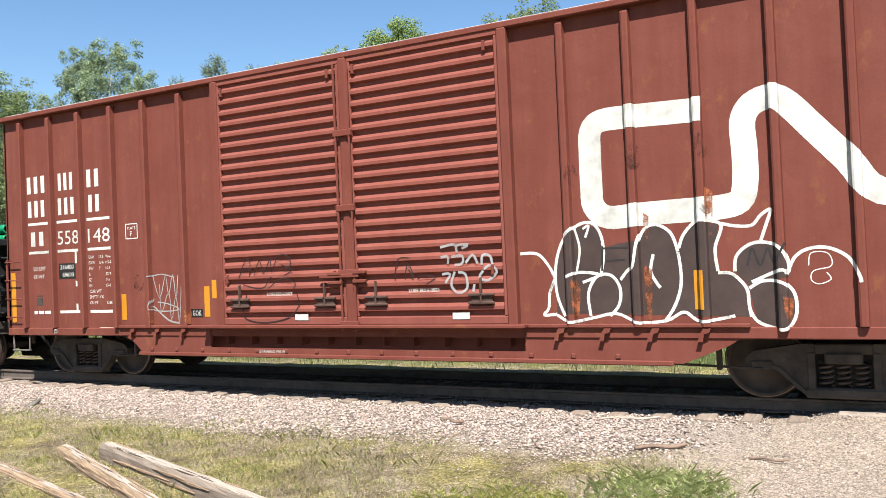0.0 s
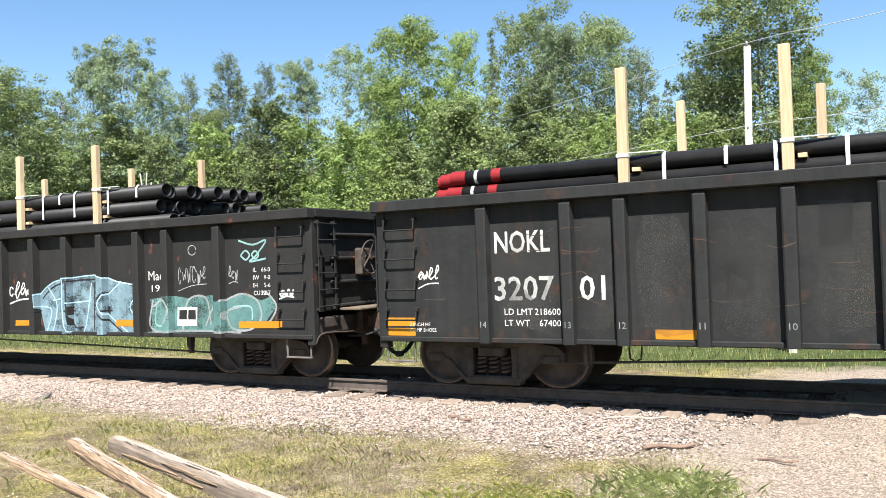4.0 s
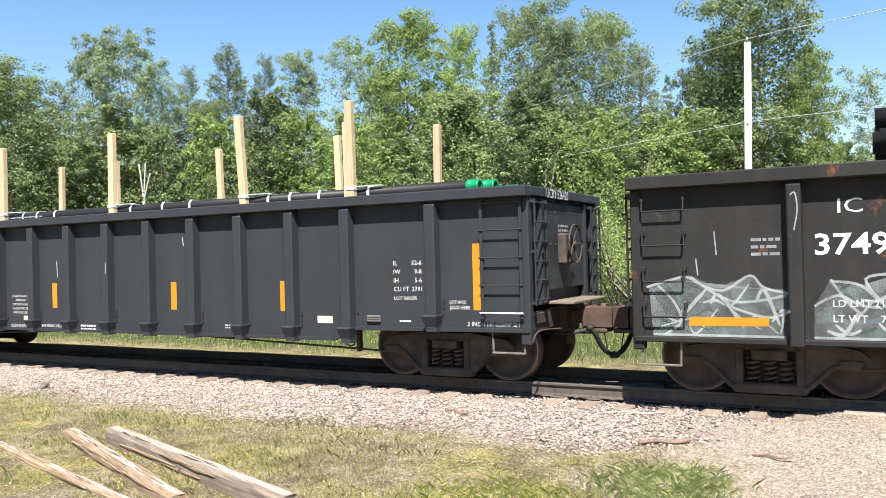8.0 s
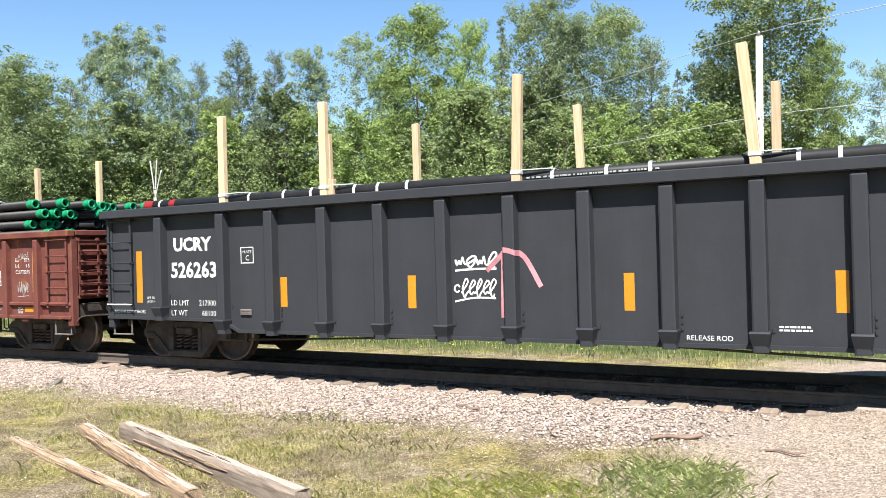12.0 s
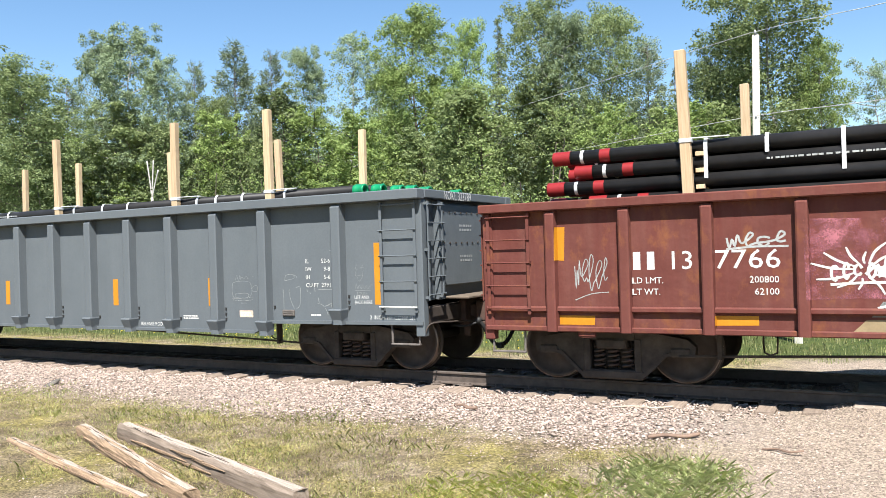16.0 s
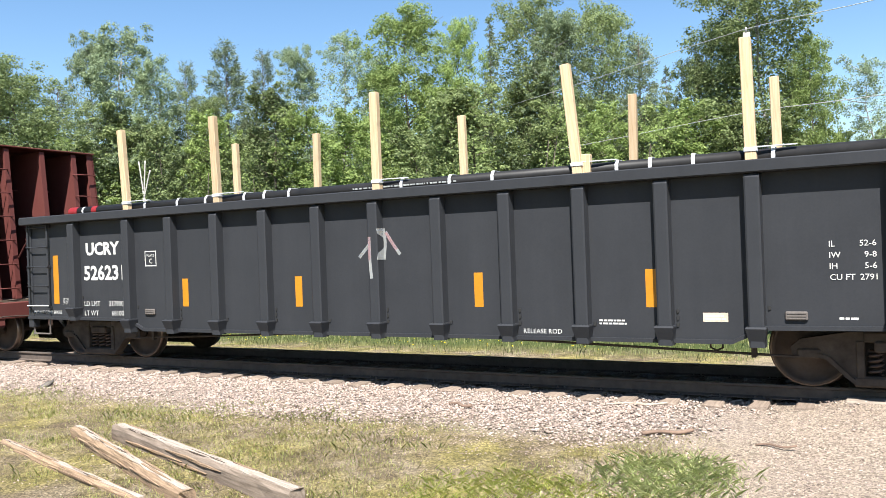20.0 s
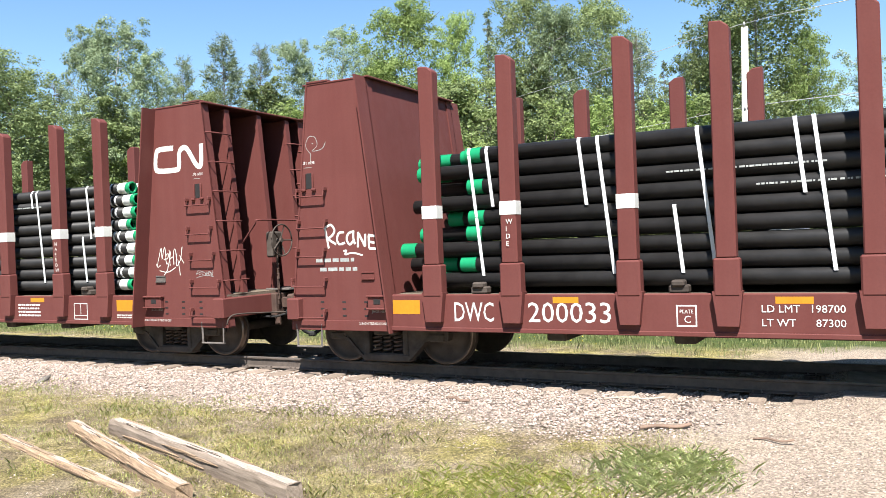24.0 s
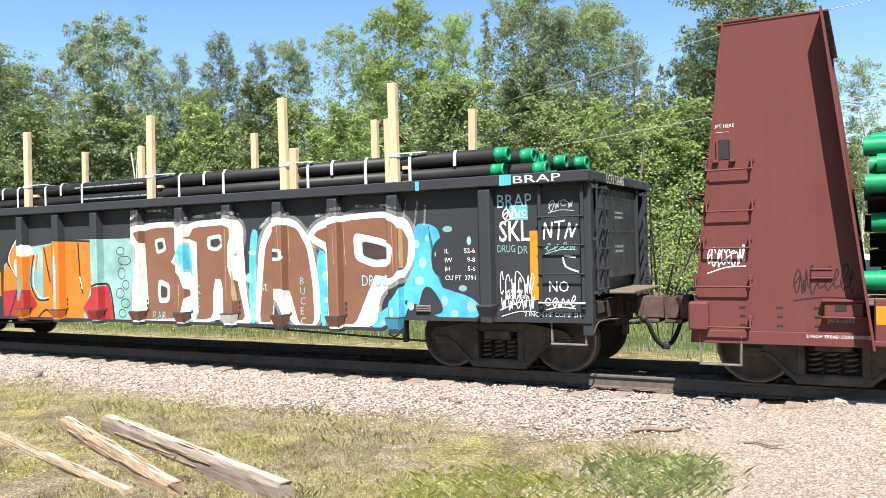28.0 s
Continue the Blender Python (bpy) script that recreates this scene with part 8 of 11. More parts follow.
side.put("graffiti", strokes([[(3.7, 1.39), (4.06, 1.62), (4.61, 1.71), (5.27, 1.73)], [(4.56, 1.68), (4.59, 0.91), (4.86, 0.85)], [(5.2, 1.69), (5.16, 0.82)], [(5.8, 1.61), (5.32, 1.23), (5.97, 0.72)]], 0.03), M_INK, "", 2)
side.put("graffiti_fill", pieces_of([(6.63, 1.35), (7.18, 1.41), (7.54, 1.36), (8.11, 1.41), (8.27, 1.3), (8.78, 1.43), (9.15, 1.31), (9.38, 1.38), (9.46, 1.21), (9.18, 0.91), (8.71, 0.81), (6.66, 0.76)]), S_TEAL, "thin green sprayed fill", 1)
side.put("graffiti", strokes([[(6.7, 1.33), (6.61, 0.89), (6.94, 0.8), (7.19, 1.15), (7.01, 1.37), (6.7, 1.22)], [(7.39, 0.79), (7.54, 1.32), (7.95, 1.36), (8.05, 0.9)], [(8.37, 1.31), (8.74, 1.42), (9.06, 1.31), (9.14, 1.03), (8.9, 0.84), (8.52, 0.86), (8.42, 1.13), (8.73, 1.21)], [(9.29, 1.42), (9.46, 1.22), (9.33, 0.99), (9.13, 0.91)], [(6.55, 0.76), (7.52, 0.81), (8.71, 0.79)], [(7.93, 0.9), (8.15, 1.23), (8.25, 0.9)]], 0.035), S_SOFT, "soft white outlined graffiti", 3)
side.put("graffiti", strokes([[(6.79, 1.26), (6.75, 0.92), (6.97, 0.89)], [(7.6, 1.23), (7.61, 0.89)], [(8.54, 1.21), (8.92, 1.21), (8.95, 0.99)]], 0.03), M_MINT, "", 2)
side.put("graffiti", fit_text("Mac", 6.6, 1.68, 0.16, 0.36) + fit_text("19", 6.67, 1.48, 0.12, 0.2), M_SPRAY)
side.put("graffiti", tag(7.3, 7.97, 1.55, 1.95, 0.012, 84, 13) + tag(8.46, 8.67, 1.6, 1.9, 0.014, 86, 7) + ribbon(oval(7.66, 2.17, 0.09, 0.08), 0.014), M_PALE)
side.put("graffiti", strokes([[(8.7, 2.29), (9, 2.21), (9.28, 2.27), (9.06, 2.03), (8.93, 1.94), (9.27, 1.98)], [(8.74, 2.04), (8.84, 2.12), (8.93, 2.05), (8.85, 1.97), (8.74, 2.04)], [(8.97, 2.05), (9.05, 2.11), (9.12, 2.04), (9.04, 1.98), (8.97, 2.05)]], 0.03), M_MINT, "pale green sprayed tag")
side.put("placard", [[(7.29, 1.21), (7.75, 1.21), (7.73, 0.89), (7.27, 0.89)]], M_WHITE, "white consolidated stencil", 4)
side.put("placard_mark", [[(7.33, 1.16), (7.51, 1.16), (7.5, 1), (7.32, 1)], [(7.54, 1.16), (7.71, 1.16), (7.71, 1), (7.53, 1)]], M_BLACK, "", 5)
cube_data(side, 9, 9.35, 1.77, (("IL", "66-0"), ("IW", "9-0"), ("IH", "5-6"), ("CU FT", "3267")), 0.07, 0.125)
side.put("graffiti", tag(2.66, 3.31, 1.35, 1.75, 0.03, 82, 9) + tag(9.51, 9.82, 1.35, 1.5, 0.025, 85, 7), M_SPRAY)
side.put("graffiti", tag(1.65, 2.33, 1.3, 1.9, 0.014, 83, 15), M_TAN)
side.put("graffiti", bars(-6.4 - 0.03, 1.5, 0.08, 0.05, 6, 1.9, 5), M_PALE, "", 2)
for x in (-4.0, -3.05, -2.1, -1.1, 0.0, 1.1, 2.1, 3.0, 4.0, 5.0, 6.0, 6.75):
    side.put("brace_mark", rect(x - 0.44, x - 0.40, 1.08, 1.24) + rect(x - 0.5, x - 0.34, 1.14, 1.17), M_INK, "", 3)
rnd_ = random.Random(44)
for x0, x1 in ((-9.95, -8.5), (-8.1, -7.25), (-7.0, -6.5)):
    for k in range(int((x1 - x0) / 0.085)):
        x = x0 + 0.085 * k
        z, w = rnd_.uniform(0.84, 1.25), rnd_.uniform(0.015, 0.05)
        side.put("graffiti", ribbon([(x, z), (x + rnd_.uniform(0.05, 0.2), z + rnd_.uniform(-0.12, 0.16)), (min(x + rnd_.uniform(0.2, 0.4), x1), min(max(z + rnd_.uniform(-0.3, 0.3), 0.82), 1.4))], w, 4, True), S_SOFT if k % 3 else S_GREEN, "soft white sprayed glints", 3)


# the newer gondolas and their common stencils
def stencils(side, mark, number, limit, weight, strips, box_mark=False, colour=M_WHITE, valve=False):
    if box_mark:
        side.put("mark_panel", rect(-6.62, -5.54, 1.93, 2.25), M_PATCH, "black panel behind the mark")
    side.put("lettering", fit_text(mark, -6.45, 1.965, 0.215, 0.90, 0.011), M_WHITE, "white reporting mark", 1)
    side.put("lettering", fit_text(number, -6.52, 1.505, 0.25, 1.07, 0.010), M_WHITE, "white wagon number", 1)
    cube_data(side, -6.53, -5.48, 1.02, (("LD LMT", limit), ("LT WT", weight)), 0.09, 0.175)
    plate_box(side, -4.90, -4.62, 1.72, 1.99, "C")
    side.put("lettering", fit_text("LIFT AND", -7.14, 1.125, 0.045, 0.24) + fit_text("JACK HERE", -7.14, 1.065, 0.045, 0.30), colour)
    side.put("lettering", fit_text("LIFT AND", 6.93, 1.145, 0.05, 0.26) + fit_text("JACK HERE", 6.93, 1.07, 0.05, 0.32), colour)
    side.put("lettering", fit_text("2 INCH HF COMP SHOES", -8.08, 0.87, 0.06, 0.89) + fit_text("2 INCH HF COMP SHOES", 7.20, 0.84, 0.06, 0.94), colour)
    cube_data(side, 6.02, 6.49, 1.70, (("IL", "52-6"), ("IW", "9-8"), ("IH", "5-6"), ("CU FT", "2791")), 0.065, 0.125)
    side.put("lettering", bars(6.1, 0.88, 0.2, 0.024), colour)
    if not valve:
        side.put("lettering", fit_text("RELEASE ROD", 2.28, 0.665, 0.06, 0.54), colour)
        side.put("lettering", bars(3.33, 0.835, 0.36, 0.022, 2), colour)
    else:
        side.put("lettering", fit_text("RELEASE ROD", -2.92, 0.64, 0.055, 0.52), colour)
        side.put("lettering", fit_text("RETAINING VALVE", -1.96, 0.65, 0.055, 0.62), colour)
        side.put("lettering", bars(-0.85, 0.68, 0.42, 0.035, 2), colour)
    for k, line in enumerate(("CONDITIONALLY", "APPROVED", "CONTROL VALVE", "IF DEFECTIVE, SEE", "AAR F.M. RULE 4") if valve else ()):
        t = fit_text(line, 0, 1.22 - 0.08 * k, 0.045)
        w = max(p[0] for q in t for p in q)
        side.put("lettering", [[(p[0] - 2.6 - w / 2, p[1]) for p in q] for q in t], colour)
    if valve:
        side.put("notice_plate", rect(-2.52, -2.26, 0.76, 0.86), M_BUFF, "small pale notice plate")
        side.put("lettering", bars(2.72, 0.76, 0.45, 0.022, 2), M_PALE)
    side.put("lettering", fit_text("EMPTY LOAD", -4.98, 0.79, 0.05) + fit_text("7/16 ADJ BLOCK", -4.98, 0.70, 0.05), colour) if valve else None
    for s in (-7.40, 7.30):
        side.put("reflector", rect(s, s + 0.15, 1.06, 1.98), M_YELLOW, "tall amber reflective strip")
    for x in strips:
        side.put("reflector", rect(x - 0.02, x + 0.115, 1.015, 1.49), M_YELLOW, "amber reflective strip")
    side.put("notice_plate", rect(4.62, 4.91, 0.84, 0.95) , M_BUFF, "small pale notice plate")
    side.put("notice_text", bars(4.65, 0.90, 0.24, 0.02, 2), M_WHITE, "", 1)
    for x in (-4.8, 5.66):
        bm = bmesh.new()
        bbox(bm, x - 0.12, x + 0.12, side.a - 0.03, side.a, 0.87, 0.97, 0.01)
        for k in range(3):
            bbox(bm, x - 0.10, x + 0.10, side.a - 0.036, side.a - 0.03, 0.88 + 0.03 * k, 0.895 + 0.03 * k, 0.002)
        part("card_holder", bm, M_STEP, side.car, "small steel card holder")
    v, f = [], []
    for t in letters(mark + " " + number, 0.13):
        k = len(v)
        v += [(8.14 + 0.037, -0.85 + p[0] * 0.8, 2.60 + p[1]) for p in t]
        f.append(tuple(range(k, k + len(t))))
    part("lettering", raw("lettering", v, f, M_WHITE), None, side.car)


stencils(UCA, "UCRY", "526420", "217800", "68200", (-4.05, -1.62, 1.52, 3.92), valve=True)
UCA.put("lettering", fit_text("LOT R60095", 6.02, 1.20, 0.05), M_WHITE)
UCA.put("graffiti", strokes([[(-1.5, 1.9), (-1.48, 1.6)], [(-0.2, 2.1), (-0.22, 1.9)], [(0.05, 1.85), (0.04, 1.65)], [(1.8, 2.25), (1.82, 2.1)]], 0.02), M_PALE)
stencils(UCB, "UCRY", "526263", "217900", "68100", (-4.05, -1.66, 1.54, 3.95))
stencils(NOD, "NOKL", "323789", "217600", "68400", (-4.04, -1.62, 1.58, 3.95), True)
stencils(UCE, "UCRY", "526231", "217900", "68100", (-3.99, -1.55, 1.58, 3.96))
stencils(UCF, "UCRY", "526485", "217900", "68100", (-4.05, -1.62))
side = UCB
side.put("graffiti", strokes([[(5.05, 1.58), (4.96, 1.71), (4.77, 1.65), (4.71, 1.49), (4.85, 1.43), (4.95, 1.55), (5.05, 1.58)], [(5.12, 1.57), (5.19, 1.69), (5.36, 1.72), (5.44, 1.6), (5.41, 1.47), (5.27, 1.39), (5.24, 1.48), (5.32, 1.55), (5.19, 1.58), (5.12, 1.57)], [(5.11, 1.4), (5.06, 1.24), (5.12, 1.16), (5.16, 1.32), (5.11, 1.4)],
    [(5.77, 1.87), (5.67, 2.05), (5.48, 2.04), (5.4, 1.88), (5.47, 1.74), (5.63, 1.7), (5.74, 1.79), (5.77, 1.87)], [(5.69, 1.7), (5.93, 1.8), (6, 1.94)], [(5.7, 1.76), (5.83, 1.99), (6.09, 2.03), (6.22, 2.01), (6.59, 1.94)], [(6.25, 2), (6.29, 1.4), (6.36, 1.05), (6.32, 1)], [(5.7, 0.76), (5.44, 0.92), (5.41, 1.32), (5.51, 1.64), (5.78, 1.75), (6.04, 1.69), (6.16, 1.48), (6.22, 1.17)], [(5.61, 1.58), (5.65, 1.4), (5.72, 1.36), (5.86, 1.44), (5.89, 1.6)], [(5.64, 1.09), (5.67, 1.28), (5.85, 1.32), (5.97, 0.99)], [(5.87, 1.05), (5.89, 0.93), (5.84, 0.77)], [(6.11, 1.09), (6.27, 1.03), (6.35, 0.9), (6.35, 0.77)],
    [(6.61, 1.96), (6.8, 1.92), (6.92, 1.95), (6.95, 1.84), (6.91, 1.69), (6.73, 1.66), (6.63, 1.74)], [(6.54, 1.43), (6.7, 1.37), (6.74, 1.54), (6.87, 1.66), (7.03, 1.63), (7.14, 1.47), (7.12, 1.24), (7.01, 1.1), (6.77, 1.09), (6.65, 1.13)], [(7.02, 1.58), (7.03, 1.91), (7.38, 1.92), (7.41, 1.32), (7.14, 1.41)], [(7.14, 1.35), (7.37, 1.32), (7.47, 1.17)], [(7.25, 1.39), (7.27, 0.73)], [(6.92, 0.87), (7.13, 1.02), (7.3, 1.1), (7.51, 0.94)], [(7.04, 0.91), (7.12, 0.73), (7.43, 0.77)]], 0.035), M_SPRAY, "white outline graffiti of a cartoon-like letter shape", 2)
side.put("graffiti", tag(-0.91, -0.25, 1.55, 1.8, 0.03, 90, 9) + tag(-0.92, -0.27, 1.15, 1.45, 0.025, 91, 13), M_SPRAY, "white dripping tag", 1)
side.put("graffiti", strokes([[(-0.14, 1.81), (-0.16, 0.9)], [(-0.14, 1.78), (-0.4, 1.54)], [(-0.09, 1.83), (0.16, 1.73), (0.4, 1.32)]], 0.07), M_PINK, "faded pink sprayed arrow", 2)
side = NOD
side.put("graffiti", [t for p in ([(4.55, 1.45), (4.58, 1.53), (4.61, 1.44), (4.65, 1.53), (4.66, 1.46), (4.69, 1.5), (4.73, 1.46), (4.78, 1.51), (4.82, 1.47)], [(4.9, 1.5), (4.94, 1.5)], [(4.49, 1.41), (4.66, 1.43), (4.82, 1.42), (4.88, 1.37), (4.9, 1.25), (4.84, 1.16)], [(4.49, 1.41), (4.47, 1.32), (4.48, 1.19), (4.52, 1.15)], [(4.46, 1.14), (4.92, 1.16)], [(4.54, 1.22), (4.8, 1.23), (4.8, 1.16), (4.55, 1.16), (4.54, 1.22)], [(4.88, 1.3), (4.95, 1.35), (5.01, 1.35), (5.01, 1.27), (4.94, 1.26), (4.9, 1.28)], [(4.53, 1.11), (4.57, 1.12), (4.62, 1.11), (4.71, 1.12), (4.84, 1.11), (4.91, 1.13)], [(4.65, 1.07), (4.79, 1.07)], [(4.49, 1.14), (4.5, 1.11)]) for t in ribbon(p, 0.006, 3)], M_FAINT, "thin chalk doodles", 1)
side.put("graffiti", [t for p in ([(5.55, 1.3), (5.56, 1.13), (5.56, 0.94)], [(5.54, 1.25), (5.56, 1.28)], [(5.68, 1.25), (5.7, 1.13), (5.77, 0.98)], [(5.66, 1.26), (5.69, 1.29)], [(5.81, 1.32), (5.89, 1.33), (5.9, 1.22), (5.88, 1.04), (5.8, 0.98)], [(5.59, 1.43), (5.61, 1.51), (5.72, 1.53), (5.82, 1.5), (5.83, 1.47)], [(5.59, 1.43), (5.77, 1.46)], [(5.77, 1.51), (5.79, 1.48)], [(6.25, 1.29), (6.42, 1.29), (6.53, 1.28), (6.57, 1.19), (6.59, 1.07), (6.52, 1.1)], [(6.23, 1.07), (6.3, 1.06), (6.38, 1.03), (6.55, 1.1)], [(6.03, 1.29), (6.04, 1.25)], [(6.08, 1.25), (6.1, 1.22)], [(6.25, 1.16), (6.26, 1.08)], [(6.49, 1.06), (6.54, 0.88)], [(6.38, 1), (6.43, 0.9)], [(6.18, 1.31), (6.19, 1.25)], [(6.48, 1.89), (6.51, 1.89)]) for t in ribbon(p, 0.008, 3)], M_FAINT, "faded chalk strokes", 1)
side.put("graffiti", [t for p in ([(6.95, 1.6), (7, 1.59)], [(6.98, 1.66), (6.96, 1.6)], [(7.05, 1.61), (7.12, 1.61)], [(7.09, 1.66), (7.08, 1.6)], [(6.97, 1.57), (6.96, 1.49)], [(7.1, 1.57), (7.09, 1.5)], [(6.98, 1.49), (7.09, 1.5), (7.03, 1.41), (6.98, 1.49)], [(6.95, 1.3), (6.97, 1.37), (7, 1.29), (7.02, 1.35), (7.06, 1.29), (7.08, 1.36), (7.12, 1.29), (7.15, 1.35), (7.17, 1.29), (7.21, 1.33), (7.27, 1.37)], [(6.95, 1.27), (7.23, 1.27)], [(6.99, 1.25), (6.98, 1.2)], [(7.02, 1.24), (7.07, 1.24), (7.03, 1.2), (7.08, 1.21)], [(7.09, 1.2), (7.11, 1.25), (7.13, 1.2), (7.16, 1.24)]) for t in ribbon(p, 0.006, 3)], M_FAINT, "faded chalk strokes", 1)
side.put("graffiti", tag(-6.4, -5.5, 1.2, 1.42, 0.007, 92, 9) + tag(-4.9, -4.45, 1.42, 1.55, 0.007, 93, 9), M_FAINT)
side = UCE
side.put("graffiti", strokes([[(-0.05, 2.05), (-0.05, 1.75), (-0.03, 1.44)], [(-0.12, 1.98), (-0.22, 1.87), (-0.34, 1.75)], [(0.14, 2.12), (0.25, 1.95), (0.38, 1.78)], [(0.1, 2.17), (0.13, 1.96), (0.1, 1.71)]], 0.05), S_SOFT, "faded white and pink sprayed arrow", 1)
side.put("graffiti", strokes([[(-0.05, 2.05), (-0.06, 1.71)], [(0.14, 2.11), (0.32, 1.85)]], 0.05), H_PINK, "", 2)

# red gondola with the grey piece
side = CNC
side.put("name_block", blocks(-6.28, -5.93, 1.52, 1.74, 2), M_WHITE, "white block of the owner's name")
side.put("lettering", fit_text("13", -5.8, 1.52, 0.22, 0.24) + fit_text("7766", -5.29, 1.52, 0.22, 0.72), M_WHITE, "white wagon number")
cube_data(side, -6.29, -4.59, 1.35, (("LD LMT.", "200800"), ("LT WT.", "62100")), 0.075, 0.14)
ribbon_sign(side, [(4.16, 2.07), (3.78, 2.07), (3.57, 2.04), (3.5, 1.92), (3.52, 1.63), (3.6, 1.52), (3.93, 1.51), (4.3, 1.54), (4.42, 1.62), (4.42, 1.91), (4.49, 2.06), (4.64, 2.11), (4.8, 2.01), (4.98, 1.75), (5.15, 1.6), (5.21, 1.67), (5.2, 1.89), (5.2, 2.16)], 0.13, S_CHIP)
for k, (a, b) in enumerate(((3.36, 3.67), (3.68, 4.16), (4.4, 4.82), (4.86, 5.28))):
    side.put("name_block", blocks(a, b, 1.32, 1.46, 3 if k < 2 else 2), M_WHITE, "white block of the owner's address")
side.put("stencil_panel", frame_box(5.64, 6.11, 1.38, 1.68, 0.02) + rect(5.64, 6.11, 1.46, 1.475) + rect(5.87, 5.88, 1.46, 1.68) + rect(5.67, 5.84, 1.57, 1.64), M_WHITE, "white framed stencil")
cube_data(side, 6.6, 7.05, 1.86, (("LL.", "52 5"), ("I.H.", "4 5"), ("CU.FT.", "2245")), 0.07, 0.12)
side.put("lettering", fit_text("2 INCH TREADGUARD SHOES", 5.55, 0.90, 0.05, 6.29 - 5.55) + fit_text("JACK", 6.64, 0.90, 0.05) + fit_text("HERE", 6.64, 0.83, 0.05), M_WHITE)
side.put("reflector", rect(7.13, 7.23, 1.25, 2.05), M_YELLOW, "tall yellow reflective strip")
side.put("reflector", [[(-7.28, 2.09), (-7.17, 2.09), (-7.19, 1.65), (-7.29, 1.66)]], M_YELLOW, "tall yellow reflective strip")
for a, b in ((4.69, 5.14), (6.86, 7.28), (1.28, 1.9)):
    side.put("reflector", rect(a, b, 0.86, 0.95), M_YELLOW, "amber reflective strip", 3)
side.put("reflector", [[(-7.27, 0.94), (-6.79, 0.94), (-6.8, 0.82), (-7.27, 0.82)]], M_YELLOW)
side.put("reflector", [[(-5.3, 0.96), (-4.82, 0.96), (-4.82, 0.85), (-5.3, 0.84)]], M_YELLOW)
side.put("graffiti_fill", pieces_of([(-3.71, 0.93), (1.71, 0.99), (1.7, 0.75), (-1.14, 0.73), (-3.88, 0.75)]) + pieces_of([(1.32, 1.03), (2.65, 0.95), (3.02, 0.79), (1.31, 0.77)]), S_OCHRE, "ochre and grey band along the lower rail", 1)
edge_ = [(-3.19, 2.05), (-2.77, 2.06), (-2.25, 2), (-2.11, 2.06), (-1.7, 2.04), (-1.62, 1.89), (-1.36, 2.05), (-1.14, 2.25), (-0.98, 2.12), (-0.46, 2.05), (-0.07, 2.04), (0.08, 2.07), (0.41, 2.02), (0.73, 2.08), (1, 2.14), (1.1, 2.02), (1.43, 2.03), (1.4, 1.9), (1.19, 1.54), (1.38, 1.28), (1.71, 1.14), (1.71, 1.01), (1.17, 1.01), (-3.66, 0.96), (-3.55, 1.13), (-3.19, 1.17), (-2.84, 1.22), (-2.74, 1.44), (-2.93, 1.64), (-3.12, 1.89)]
side.put("graffiti_fill", pieces_of(edge_), S_SILVER, "worn silver-grey graffiti piece", 2)
side.put("graffiti", ribbon(edge_[:-8] , 0.07, 2), S_DARK, "dark outline of the piece", 3)
side.put("graffiti", ribbon([(p[0], p[1] + 0.06) for p in edge_[:22]], 0.026, 2), S_SOFT, "", 4)
for q in ([(-2.6, 1.95), (-2.3, 1.9), (-2.2, 1.2), (-2.45, 1.05)], [(-1.25, 1.9), (-1.05, 2.1), (-1.0, 1.3), (-1.2, 1.1)], [(-0.35, 1.95), (-0.15, 1.98), (-0.2, 1.2), (-0.4, 1.1)], [(0.45, 1.9), (0.7, 1.6), (0.6, 1.1), (0.35, 1.15)], [(1.15, 1.95), (1.3, 1.85), (1.1, 1.55), (1.0, 1.75)]):
    side.put("graffiti_fill", pieces_of(q), S_STEEL, "blue-grey shade in the piece", 3)
side.put("graffiti", strokes([[(-2.62, 1.0), (-2.55, 1.6), (-2.7, 2.0)], [(-2.28, 1.95), (-2.2, 1.5), (-2.3, 1.02)], [(-1.22, 2.12), (-1.15, 1.6), (-1.25, 1.05)], [(-0.42, 1.05), (-0.3, 1.5), (-0.36, 1.95)], [(0.3, 1.1), (0.42, 1.55), (0.25, 1.95)], [(0.78, 1.95), (0.66, 1.45), (0.8, 1.05)], [(-1.9, 1.05), (-1.7, 1.3), (-1.5, 1.05)]], 0.035), S_DARK, "dark sprayed lines", 4)
side.put("graffiti_fill", pieces_of([(2.26, 1.82), (2.37, 1.97), (3, 1.97), (2.93, 1.78), (2.83, 1.69), (3.03, 1.21), (2.97, 1.1), (2.67, 1.38), (2.41, 1.36), (2.16, 1.5), (2.26, 1.68)]), S_SILVER, "", 2)
side.put("graffiti_fill", pieces_of([(-1.81, 1.49), (-1.59, 1.53), (-1.47, 1.3), (-1.86, 1.21), (-1.9, 1.39)]), M_CN, "", 3)
for p in ([(-0.04, 1.92), (0.08, 1.95), (0.11, 1.1), (-0.01, 1)], [(-3.18, 1.58), (-2.93, 1.6), (-2.81, 1.44), (-2.94, 1.22), (-3.17, 1.19)], [(-4.32, 2.07), (-3.34, 2.04), (-3.32, 1.17), (-4.3, 1.15)], [(1.21, 2.06), (2.08, 2.09), (2.05, 1.27), (1.54, 1.27), (1.27, 1.64)], [(2.24, 2.2), (3.09, 2.11), (3.09, 1.94), (2.3, 1.97)], [(3.17, 1.77), (3.41, 1.54), (4.19, 1.05), (4.71, 0.77), (3.5, 0.82)], [(1.46, 2.04), (1.73, 2.07), (1.72, 1.46), (1.45, 1.43)]):
    side.put("graffiti_fill", pieces_of(p), S_PINK, "thin pink sprayed cloud", 1)
